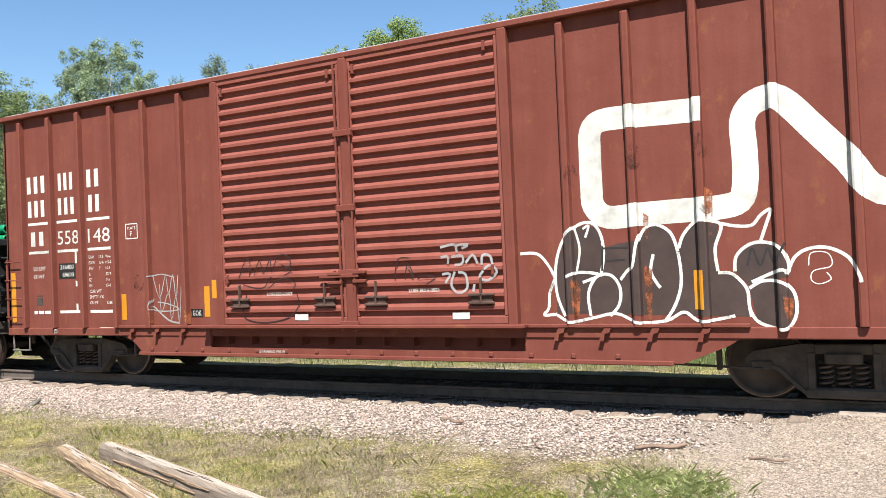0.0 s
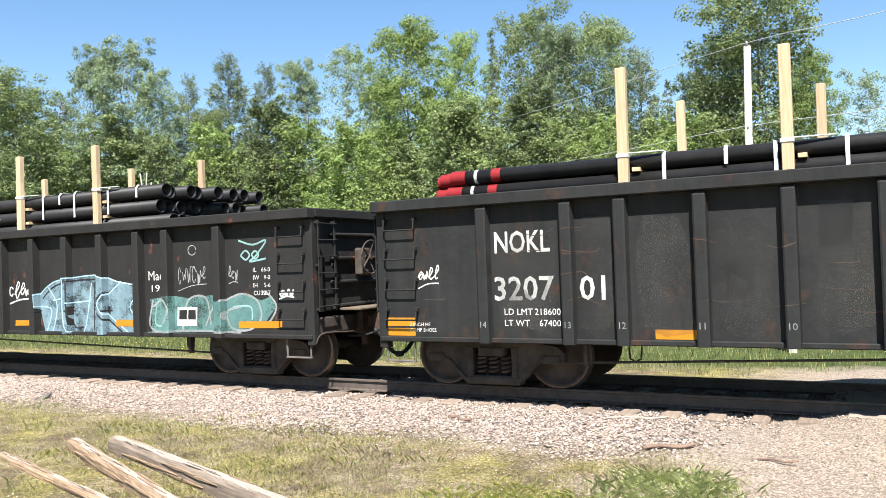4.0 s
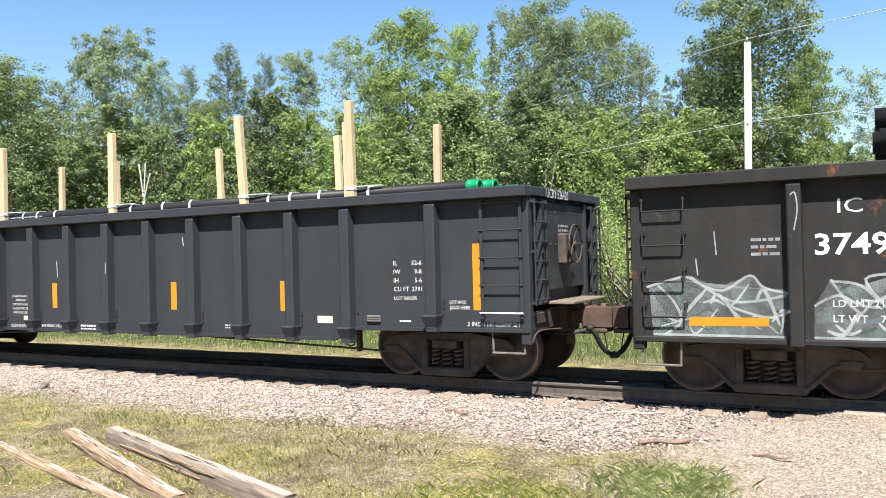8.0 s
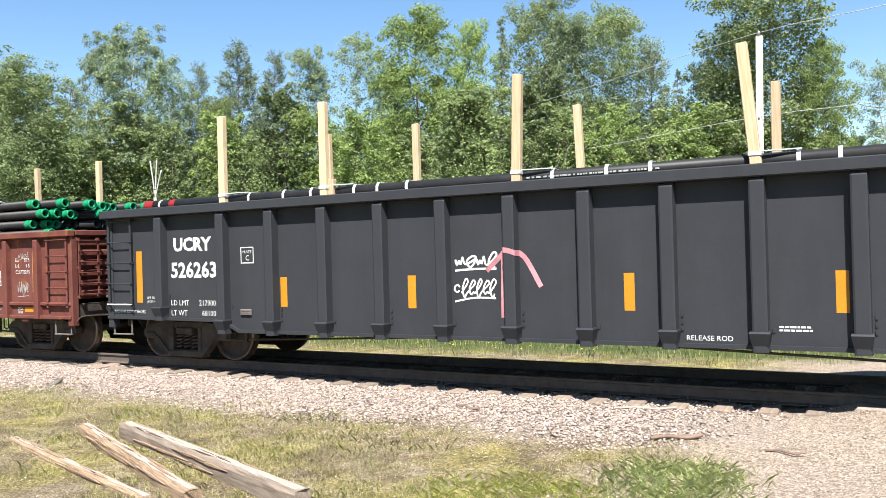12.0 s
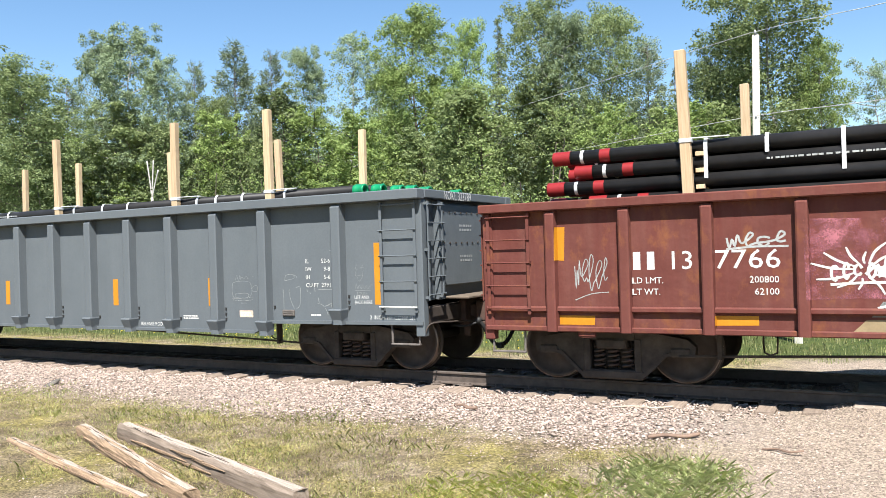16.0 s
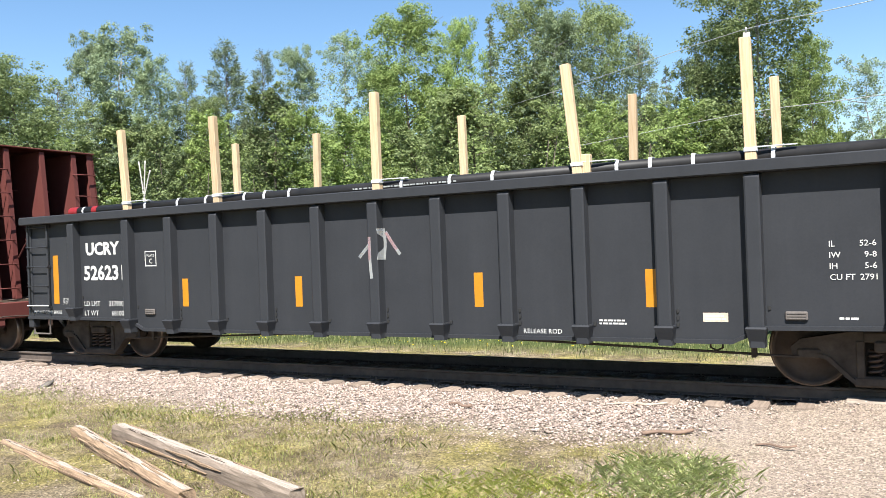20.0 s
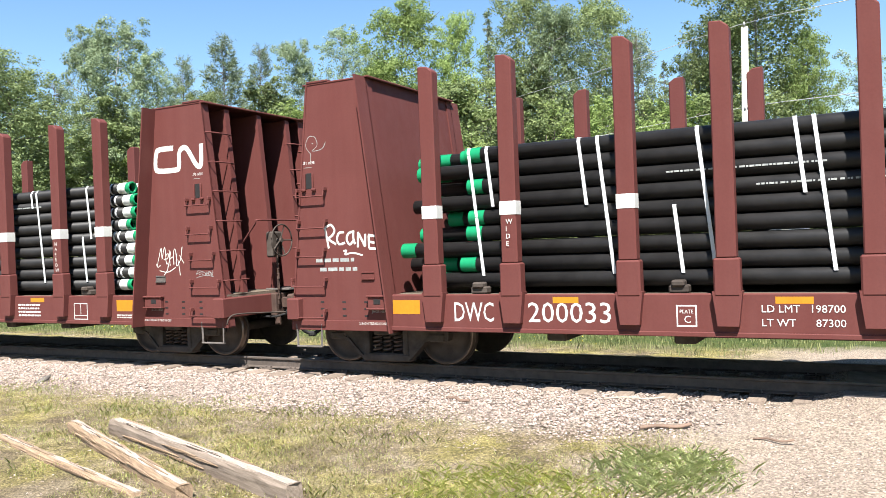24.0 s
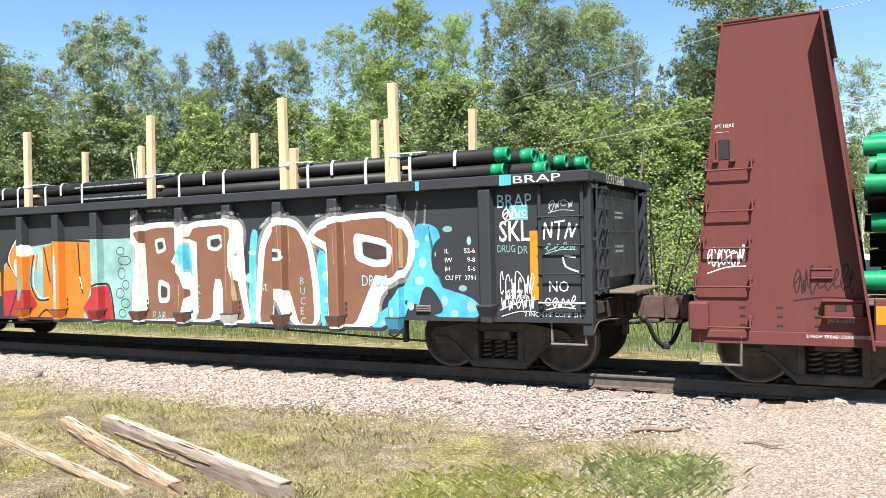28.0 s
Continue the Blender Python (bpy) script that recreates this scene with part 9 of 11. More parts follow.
for p in ([(-0.96, 1.95), (-0.82, 1.99), (-0.75, 1.66), (-0.59, 1.6), (-0.71, 1.44), (-0.93, 1.6)], [(-3.09, 1.98), (-2.93, 1.69), (-2.78, 1.53), (-2.82, 1.26), (-2.73, 1.57), (-2.97, 1.84)], [(-1.99, 1.56), (-1.89, 1.54), (-1.91, 1.26), (-2, 1.22)]):
    side.put("graffiti_fill", pieces_of(p), S_BLUE, "", 3)
side.put("graffiti_fill", pieces_of([(0.1, 1.68), (0.26, 1.83), (0.36, 1.81), (0.54, 1.69), (0.24, 1.39), (0.1, 1.5)]), S_DARK, "", 3)
side.put("graffiti", strokes([[(-3.15, 2.23), (-2.77, 2.08), (-2.25, 2.06)], [(-1.72, 1.62), (-1.53, 1.89), (-1.14, 2.18)], [(-0.97, 2.18), (-0.69, 2.08), (-0.11, 2.02)], [(0.08, 2.07), (0.44, 1.94), (1.01, 2.21)], [(-0.96, 1.97), (-0.97, 1.58), (-0.71, 1.42), (-0.58, 1.55), (-0.75, 1.62), (-0.78, 2.03)], [(0.97, 1.99), (0.89, 1.59), (1.06, 1.77)], [(1.19, 1.62), (1.38, 1.28), (1.71, 1.15)], [(-1.65, 1.07), (-1.38, 1.16), (-1.17, 1.11)], [(-0.53, 1.06), (-0.4, 1.25), (-0.33, 1.11)], [(-0.25, 1.07), (-0.17, 1.29), (-0.04, 1.15)], [(0.56, 1.05), (0.7, 1.29), (0.8, 1.12)], [(-2.11, 1.91), (-2.09, 1.22)], [(-2.7, 1.13), (-2.5, 1.39), (-2.3, 1.65)], [(-1.19, 0.76), (-1.35, 0.73), (-1.14, 0.93)], [(-0.02, 1.13), (-0.11, 0.78), (0.19, 0.75)], [(1.07, 0.99), (1.1, 0.77), (1.23, 0.81)],
    [(2.19, 1.5), (2.41, 1.34), (2.67, 1.4), (3.09, 1.09), (3.09, 1.66)], [(2.28, 1.81), (2.16, 1.5)], [(2.56, 1.84), (2.35, 1.5), (2.73, 1.5), (2.83, 1.69)], [(2.65, 1.01), (3.02, 0.87), (2.97, 1.04)]], 0.055), S_DARK, "dark teal sprayed outlines", 4)
side.put("graffiti", strokes([[(-3.28, 2.24), (-3.22, 1.94), (-2.93, 1.64), (-2.81, 1.48), (-2.84, 1.26), (-3.19, 1.17), (-3.6, 1.06)], [(-2.77, 2.06), (-2.76, 1.57), (-2.72, 1.26)], [(-2.09, 2.01), (-1.7, 2), (-1.69, 1.89), (-1.8, 1.68)], [(-1.55, 1.47), (-1.41, 1.7), (-1.29, 1.48), (-1.55, 1.47)], [(-1.46, 1.44), (-1.41, 1.17)], [(-1.1, 2.2), (-1.13, 1.75), (-0.96, 1.46), (-0.6, 1.25)], [(-0.74, 2.02), (-0.58, 1.94), (-0.38, 1.85), (-0.31, 1.57)], [(0.08, 2.03), (0.19, 2.04), (0.15, 1.83)], [(0.41, 1.98), (0.73, 2.02), (0.93, 2.05), (0.82, 1.57)], [(0.08, 1.45), (0.24, 1.33), (0.38, 1.17)], [(1.1, 1.95), (1.41, 1.99), (1.36, 1.87), (1.16, 1.56), (1.27, 1.36), (1.5, 1.17), (1.71, 1.14)], [(1.38, 1.47), (1.37, 1.54), (1.42, 1.63), (1.45, 1.46), (1.57, 1.28), (1.71, 1.23)], [(0.67, 1.99), (0.72, 1.74), (0.7, 1.57)], [(0.26, 1.79), (0.43, 1.67), (0.29, 1.58)], [(-3.14, 1.06), (-2.94, 1.1), (-2.75, 1.04)],
    [(2.3, 1.85), (2.43, 1.99), (3, 1.94), (2.67, 1.55), (3.15, 1.04)], [(2.46, 1.89), (2.37, 1.56), (2.67, 1.55), (2.63, 1.89)], [(1.33, 1.45), (1.54, 1.21), (2.04, 1.03), (2.66, 1.03), (3.1, 0.96)], [(2.39, 0.81), (2.78, 0.9), (2.46, 1.04), (2.71, 0.8)]], 0.028), S_WHITE, "white sprayed highlights", 5)
side.put("graffiti", strokes([[(-0.49, 2.07), (-0.53, 1.61)], [(-0.39, 1.81), (-0.29, 1.65), (-0.35, 1.53)], [(-2.4, 1.65), (-2.5, 1.52), (-2.43, 1.39)], [(1.19, 1.43), (1.28, 1.25)]], 0.07), S_OCHRE, "", 5)
RAILS = Side(cnC, [], -(HW - 0.11 + 0.0545), -(HW - 0.11 + 0.0545))
# a white strip above a thin grey one on each length
for p in ((-3.19, -2.23), (-2.05, -1.17), (-0.99, -0.08), (0.09, 1.03), (1.03, 2.01), (2.21, 3.06)):
    RAILS.put("graffiti", rect(p[0], p[1], 1.0, 1.05), S_WHITE, "white strip along the rail")
    RAILS.put("graffiti_fill", rect(p[0], p[1], 0.985, 1.0), S_SILVER)
burst = (-3.72, 1.47)
side.put("graffiti", strokes([[(burst[0] + 0.1 * math.cos(a), burst[1] + 0.08 * math.sin(a)), (burst[0] + r * 0.6 * math.cos(a + 0.1), burst[1] + r * 0.45 * math.sin(a + 0.1)), (burst[0] + r * math.cos(a), burst[1] + r * 0.7 * math.sin(a))] for a, r in ((0.2, 0.5), (0.7, 0.42), (1.1, 0.5), (1.5, 0.3), (2.0, 0.42), (2.5, 0.5), (2.9, 0.55), (3.4, 0.5), (3.9, 0.38), (4.5, 0.3), (5.2, 0.42), (5.8, 0.5))], 0.028, True), S_WHITE, "white bursting tag", 2)
side.put("graffiti", tag(burst[0] - 0.35, burst[0] + 0.35, burst[1] - 0.15, burst[1] + 0.15, 0.03, 97, 13), S_WHITE, "", 3)
side.put("graffiti", tag(-5.18, -4.48, 1.75, 1.95, 0.025, 98, 9) + tag(-7.06, -6.6, 1.2, 1.8, 0.012, 107, 11), M_PALE)
side.put("graffiti", tag(6.68, 7.03, 1.9, 2.05, 0.01, 100, 9) + tag(6.64, 7, 1.15, 1.5, 0.01, 101, 11), M_PALE)
for x in (-6.9, 6.9):
    bm = bmesh.new()
    bbox(bm, x - 0.12, x + 0.12, side.a - 0.03, side.a, 0.66, 0.80, 0.02)
    part("roping_eye", bm, M_CN, cnC)

# bulkhead flats
for side, bulk, lip, number, low, wgt, flip in ((FLA, FLAB, FLAL, "200033", "198700", "87300", 0), (FLB, FLBB, FLBL, "200132", "198800", "87200", 1)):
    side.put("lettering", fit_text("DWC", -5.75, 0.75, 0.26, 0.60) + fit_text(number, -4.65, 0.75, 0.26, 1.12), M_WHITE, "large white wagon number")
    plate_box(side, -2.72, -2.48, 0.72, 0.98, "C")
    cube_data(side, -1.75, -0.88, 0.90, (("LD LMT", low), ("LT WT", wgt)), 0.085, 0.16)
    side.put("lettering", fit_text("RELEASE", 0.02, 0.97, 0.05, 0.24) + fit_text("ROD", 0.14, 0.86, 0.05), M_WHITE)
    side.put("lettering", bars(3.52, 0.93, 0.66, 0.032, 4, 2.1), M_WHITE)
    side.put("stencil_panel", frame_box(5.15, 5.52, 0.68, 0.98, 0.014) + rect(5.164, 5.506, 0.75, 0.76) + rect(5.33, 5.34, 0.76, 0.966), M_WHITE, "white framed stencil")
    for a, b in ((-4.3, -3.95), (-1.6, -1.2), (0.95, 1.35), (3.9, 4.3)):
        side.put("reflector", rect(a, b, 1.00, 1.08), M_YELLOW, "amber reflective strip")
    for a, b in ((-6.75, -6.3), (6.3, 6.8)):
        side.put("reflector", rect(a, b, 0.84, 1.04), M_YELLOW, "large amber reflective patch")
    side.put("notice_plate", rect(1.3, 1.6, 0.68, 0.80), M_WHITE)
    side.put("lettering", bars(6.3, 0.76, 0.45, 0.022, 2), M_WORN)
    side.put("graffiti", tag(2.0, 2.55, 0.72, 0.98, 0.02, 120 + flip, 11), M_INK, "black scribbled tag")
    ribbon_sign(bulk, [(7.64, 3.65), (7.33, 3.65), (7.23, 3.6), (7.2, 3.35), (7.28, 3.28), (7.67, 3.27), (7.76, 3.31), (7.77, 3.52), (7.83, 3.62), (7.93, 3.63), (8.01, 3.55), (8.15, 3.34), (8.23, 3.29), (8.28, 3.35), (8.29, 3.67)], 0.09)
    for e in (-1, 1):
        lx = 8.18 if e > 0 else -8.32
        bulk.put("lettering", fit_text("LIFT HERE", lx - 0.12, 3.14, 0.042, 0.24), M_WHITE)
        bulk.put("lettering", rect(lx - 0.09, lx + 0.06, 3.085, 3.092), M_PALE)
        lip.put("lettering", fit_text("2 INCH TREAD COND SHOES", e * 7.12 - 0.34, 0.655, 0.038, 0.68), M_WHITE)
        bulk.put("lettering", fit_text("JACK HERE", e * 7.10 - 0.14, 0.835, 0.04, 0.28), M_PALE)
        bm = bmesh.new()
        for q in (-1, 1):
            bbox(bm, *sorted((lx + q * 0.062, lx + q * 0.09)), bulk.a - 0.03, bulk.a, 2.74, 3.0, 0.008)
            bbox(bm, *sorted((lx + q * 0.062, lx + q * 0.13)), bulk.a - 0.045, bulk.a, 2.72, 2.76, 0.008)
        lift = part("lift_socket", bm, M_DWC, bulk.car, "lifting socket guides")
        # black plate gives the lifting hole its inner shade
        bm = bmesh.new()
        bbox(bm, lx - 0.06, lx + 0.06, bulk.a - 0.006, bulk.a, 2.76, 3.0, 0.002)
        part("hole", bm, M_INK, lift)
        bm = bmesh.new()
        bbox(bm, e * 7.07 - 0.2, e * 7.07 + 0.2, bulk.a - 0.075, bulk.a, 0.90, 1.07, 0.012)
        bbox(bm, e * 7.07 - 0.22, e * 7.07 + 0.22, bulk.a - 0.10, bulk.a, 1.07, 1.10, 0.008)
        bbox(bm, e * 7.07 - 0.22, e * 7.07 + 0.22, bulk.a - 0.10, bulk.a, 0.885, 0.91, 0.008)
        pad = part("jack_pad", bm, M_DWC, bulk.car, "jacking pad")
        # the jacking hole's dark inside, as a black plate
        bm = bmesh.new()
        bbox(bm, e * 7.10 - 0.06, e * 7.10 + 0.06, bulk.a - 0.079, bulk.a - 0.074, 0.965, 1.04, 0.002)
        part("hole", bm, M_INK, pad)
        bm = bmesh.new()
        px = 7.225 if e > 0 else -7.285
        bbox(bm, px - 0.115, px + 0.115, bulk.a - 0.03, bulk.a, 1.33, 1.35, 0.006)
        bbox(bm, px - 0.115, px + 0.115, bulk.a - 0.012, bulk.a, 1.35, 1.43, 0.004)
        bbox(bm, px - 0.115, px + 0.115, bulk.a - 0.025, bulk.a, 1.43, 1.45, 0.006)
        part("card_holder", bm, M_STEP if e > 0 else M_DWC, bulk.car, "small steel card holder")
        # slots are thin plates coloured black for the shade within
        for x in (7.34, 7.74, 8.15, 8.58):
            for z in (0.785, 0.89, 0.995):
                bm = bmesh.new()
                bbox(bm, e * x - 0.034, e * x + 0.034, bulk.a - 0.004, bulk.a, z - 0.012, z + 0.014, 0.001)
                part("drain_slot", bm, M_INK, bulk.car)
    st = Side(bulk.car, [], -1.672, -1.672)
    for x, word in ((4.85, "NARROW"), (-4.85, "WIDE")):
        st.put("lettering", [t for k, ch in enumerate(word) for t in fit_text(ch, x - 0.028, 2.06 - 0.098 * k, 0.064)], M_WHITE)
FLBB.put("graffiti", [t for p in ([(7.15, 1.63), (7.21, 1.82), (7.26, 1.93), (7.27, 1.74), (7.31, 1.88), (7.35, 1.93), (7.37, 1.65)], [(7.12, 1.66), (7.16, 1.6), (7.23, 1.64)], [(7.31, 1.73), (7.4, 1.75), (7.43, 1.82), (7.38, 1.82), (7.36, 1.71), (7.43, 1.63)], [(7.45, 1.9), (7.46, 1.62)], [(7.47, 1.74), (7.54, 1.77), (7.55, 1.63)], [(7.55, 1.76), (7.56, 1.88), (7.6, 1.89), (7.62, 1.66)], [(7.63, 1.83), (7.61, 1.62), (7.71, 1.72), (7.76, 1.94)], [(7.69, 1.8), (7.79, 1.66)], [(7.65, 1.73), (7.7, 1.45)], [(7.2, 1.54), (7.4, 1.51), (7.59, 1.59)], [(7.49, 1.87), (7.4, 1.57), (7.31, 1.46)]) for t in ribbon(p, 0.014, 4)], M_SPRAY, "white scribbled tag")
FLBB.put("graffiti", tag(8.05, 8.46, 1.42, 1.54, 0.007, 141, 13), M_PALE)
FLBB.put("graffiti", tag(-8.55, -8.1, 1.45, 1.75, 0.014, 132, 17), M_SPRAY, "white scribbled tag")
FLBB.put("graffiti", tag(-7.6, -6.95, 1.1, 1.5, 0.015, 133, 17), S_INK, "black scribbled tag")
FLAB.put("graffiti", [t for p in ([(7.29, 2.31), (7.36, 2.33), (7.37, 2.13), (7.29, 2.1), (7.26, 2.18), (7.42, 2.25)], [(7.37, 2.21), (7.47, 2.38), (7.48, 2.24), (7.41, 2.17), (7.52, 2.2)], [(7.46, 2.28), (7.63, 2.33)], [(7.52, 2.2), (7.55, 2.3), (7.58, 2.15), (7.63, 2.27), (7.64, 2.1)], [(7.65, 2.16), (7.63, 2.35), (7.73, 2.15), (7.72, 2.33)], [(7.73, 2.23), (7.78, 2.3), (7.76, 2.17), (7.81, 2.22)], [(7.8, 2.4), (7.83, 2.2)], [(7.76, 2.3), (7.88, 2.35)], [(7.77, 2.19), (7.82, 2.34), (7.83, 2.21), (7.86, 2.08)], [(7.84, 2.26), (7.93, 2.37), (7.88, 2.28), (7.94, 2.22)], [(7.91, 2.18), (7.95, 2.24), (7.95, 2.16)], [(7.98, 2.22), (8.02, 2.33), (8, 2.27), (8.04, 2.29)]) for t in ribbon(p, 0.007, 4)], M_SPRAY, "thin white scribbles")
FLAB.put("graffiti", [t for p in ([(7.46, 1.84), (7.36, 1.84), (7.31, 1.75), (7.33, 1.61), (7.43, 1.57), (7.48, 1.67), (7.44, 1.82)], [(7.47, 1.53), (7.5, 1.74), (7.61, 1.83), (7.63, 1.74), (7.52, 1.68)], [(7.62, 1.62), (7.59, 1.78), (7.67, 1.81)], [(7.67, 1.76), (7.79, 1.77), (7.71, 1.81)], [(7.64, 1.57), (7.67, 1.7)], [(7.69, 1.7), (7.81, 1.7), (7.74, 1.54), (7.85, 1.56)], [(7.81, 1.69), (7.85, 1.39), (7.7, 1.47), (7.41, 1.48), (7.54, 1.55), (7.64, 1.53)], [(7.61, 1.43), (7.65, 1.28), (7.7, 1.37), (7.73, 1.24)], [(7.59, 1.32), (7.67, 1.26)], [(7.73, 1.34), (7.94, 1.31)], [(7.78, 1.35), (7.79, 1.16), (7.86, 1.32), (7.88, 1.18), (7.92, 1.3), (7.96, 1.16)], [(7.67, 1.24), (7.66, 1.13)], [(7.69, 1.22), (7.83, 1.13)], [(7.79, 1.11), (7.92, 1.13)], [(7.85, 1.13), (7.92, 1.07)]) for t in ribbon(p, 0.009, 4)], M_SPRAY, "thin white scribbles")
FLAB.put("graffiti", strokes([[(-8.05, 2.16), (-8.02, 1.98), (-7.99, 1.82)], [(-8.07, 2.13), (-7.94, 2.18), (-7.87, 2.09), (-7.93, 2.01), (-8.01, 1.97)], [(-8.01, 1.97), (-7.85, 1.88)], [(-7.70, 2.06), (-7.79, 2.05), (-7.83, 1.96), (-7.79, 1.88), (-7.68, 1.90)], [(-7.52, 2.06), (-7.61, 2.04), (-7.65, 1.95), (-7.60, 1.87), (-7.53, 1.92)], [(-7.52, 2.08), (-7.53, 1.98), (-7.50, 1.87)], [(-7.45, 1.82), (-7.44, 2.05)], [(-7.44, 2.05), (-7.32, 1.83)], [(-7.32, 1.83), (-7.31, 2.02)], [(-7.25, 1.99), (-7.25, 1.80)], [(-7.26, 2.0), (-7.14, 1.98)], [(-7.25, 1.9), (-7.15, 1.88)], [(-7.25, 1.80), (-7.13, 1.79)]], 0.036, False, 4), M_SPRAY, "bold white sprayed word")
FLAB.put("graffiti", strokes([[(-7.72, 1.77), (-7.66, 1.78), (-7.69, 1.72), (-7.55, 1.74), (-7.37, 1.70)]], 0.026), M_SPRAY)
FLAB.put("graffiti", bars(-8.24, 1.61, 0.71, 0.055, 1, 1.8, 2) + bars(-8.17, 1.47, 0.74, 0.055, 1, 1.8, 4), M_PALE, "two lines of chalk writing")
FLAB.put("graffiti", strokes([[(-8.27, 3.30), (-8.36, 3.42), (-8.30, 3.56), (-8.18, 3.55), (-8.14, 3.42), (-8.24, 3.34), (-8.05, 3.36), (-7.98, 3.46)], [(-8.27, 3.30), (-8.28, 3.18)], [(-8.24, 3.46), (-8.21, 3.45)]], 0.009), M_PALE, "thin chalk doodle")

# charcoal gondola under big letters
side = UCF
side.put("graffiti_fill", [[(-3.83, 1.63), (-3.29, 1.95), (-1.8, 2.08), (1.21, 2.06), (1.22, 0.61), (-1.39, 0.54), (-3.88, 0.53)]], M_MINT, "mint background of the graffiti", 0)
for p in ([(-3.84, 1.51), (-3.46, 2.07), (-3.04, 1.84), (-3.5, 1.07), (-3.88, 0.62)], [(-3.38, 1.79), (-2.78, 1.83), (-2.89, 1.29), (-2.82, 0.97), (-2.17, 0.87), (-2.42, 0.59), (-3.7, 0.53)], [(-2.65, 1.94), (-2.2, 2.06), (-2.18, 0.65), (-2.66, 0.86)], [(-2.31, 2.09), (-1.26, 2.02), (-1.29, 1.29), (-1.55, 0.56), (-2.1, 0.55), (-2.06, 1.61)]):
    side.put("graffiti_fill", [p], M_ORANGE, "orange graffiti letter", 1)
for p in ([(-3.85, 1.12), (-3.07, 1.18), (-2.83, 0.86), (-3.18, 0.54), (-3.88, 0.53)], [(-1.54, 0.82), (-1.21, 1.19), (-0.84, 1.24), (-0.71, 0.63), (-1.39, 0.58)]):
    side.put("graffiti_fill", [p], M_CRIMSON, "crimson graffiti shade", 2)
side.put("graffiti", strokes([[(-3.49, 2.12), (-3.74, 1.74), (-3.41, 1.29), (-3.7, 0.62)], [(-2.92, 1.81), (-3.01, 1.29), (-2.82, 0.97), (-2.49, 0.97)], [(-2.61, 1.96), (-2.5, 1.51), (-2.44, 1.29)], [(-2.2, 2.09), (-2.19, 1.08)], [(-1.64, 2.02), (-1.59, 1.29), (-1.53, 1.08)], [(-2.31, 2.09), (-1.26, 2.04)], [(-1.21, 1.19), (-0.84, 1.24), (-0.71, 0.63)], [(-2.92, 0.53), (-2.58, 0.77), (-2.31, 0.56)]], 0.035), M_INK, "", 3)
side.put("graffiti", strokes([[(-3.42, 2.12), (-3.67, 1.74), (-3.34, 1.29)], [(-2.85, 1.81), (-2.94, 1.29), (-2.75, 1), (-2.49, 1.01)], [(-2.11, 1.93), (-2.12, 1.19)], [(-1.61, 1.4), (-1.55, 1.17)]], 0.025), M_SPRAY, "", 4)
for x, z, a, b, k in ((-4.75, 1.6, 0.12, 0.2, 1), (-4.6, 1.2, 0.16, 0.3, 2), (-4.45, 1.9, 0.2, 0.12, 3), (-4.3, 1.4, 0.1, 0.3, 4)):
    side.put("graffiti_fill", blob(x + 1.35, z, a, b, k), M_SPRAY if k % 2 else M_TEAL, "", 2)


def rounded(poly, times=2, cut=0.24):
    """An outline with its corners cut off again and again."""
    for _ in range(times):
        poly = [(p[0] + (q[0] - p[0]) * t, p[1] + (q[1] - p[1]) * t) for p, q in zip(poly, poly[1:] + poly[:1]) for t in (cut, 1 - cut)]
    return poly


def bubble(side, outer, inner, holes, label):
    """A fat letter: white border, brown body, pale counters with dark hearts."""
    outer, inner, holes = rounded(outer, 2, 0.2), rounded(inner, 2, 0.13), [rounded(q, 2, 0.15) for q in holes]
    side.put("graffiti", ribbon(outer + outer[:1], 0.12, 1), H_WHITE, "thin white overspray", 1)
    side.put("graffiti", pieces_of(outer), M_SPRAY, "white border of a graffiti letter", 2)
    side.put("graffiti_fill", pieces_of(inner), M_BROWN, label, 3)
    for hole in holes:
        x, z = sum(p[0] for p in hole) / len(hole), sum(p[1] for p in hole) / len(hole)
        side.put("graffiti", pieces_of(hole), M_SPRAY, "", 4)
        side.put("graffiti_fill", pieces_of([(x + (p[0] - x) * 0.6, z + (p[1] - z) * 0.55) for p in hole]), M_FILL, "", 5)
        side.put("graffiti", ribbon([(x + (p[0] - x) * 0.62, z + (p[1] - z) * 0.57) for p in hole + hole[:1]], 0.02, 1), M_MINT, "", 6)


for p in ([(2.47, 2.16), (2.68, 2.12), (2.54, 1.65), (2.64, 1.01), (2.56, 0.62), (2.42, 0.65)], [(1.96, 1), (2.13, 0.94), (2.16, 0.58), (1.91, 0.57)], [(3.77, 1.81), (4.01, 1.75), (4.01, 1.02), (3.92, 0.6), (3.85, 0.62)], [(0.93, 1.97), (1.2, 1.93), (1.33, 1.66), (1.26, 1.19), (1.18, 1.45)], [(2.49, 1.42), (2.59, 1.39), (2.58, 1.2), (2.48, 1.2)], [(-0.16, 1.19), (0.04, 1.19), (-0.03, 0.66), (-0.24, 0.59)], [(4.83, 0.8), (5.04, 0.86), (5.06, 0.58), (4.82, 0.56)], [(1.26, 0.99), (1.37, 0.99), (1.24, 0.59), (1.13, 0.59)]):
    side.put("graffiti_fill", pieces_of(rounded(p)), S_BLUESKY, "sky-blue shade between the letters", 1)
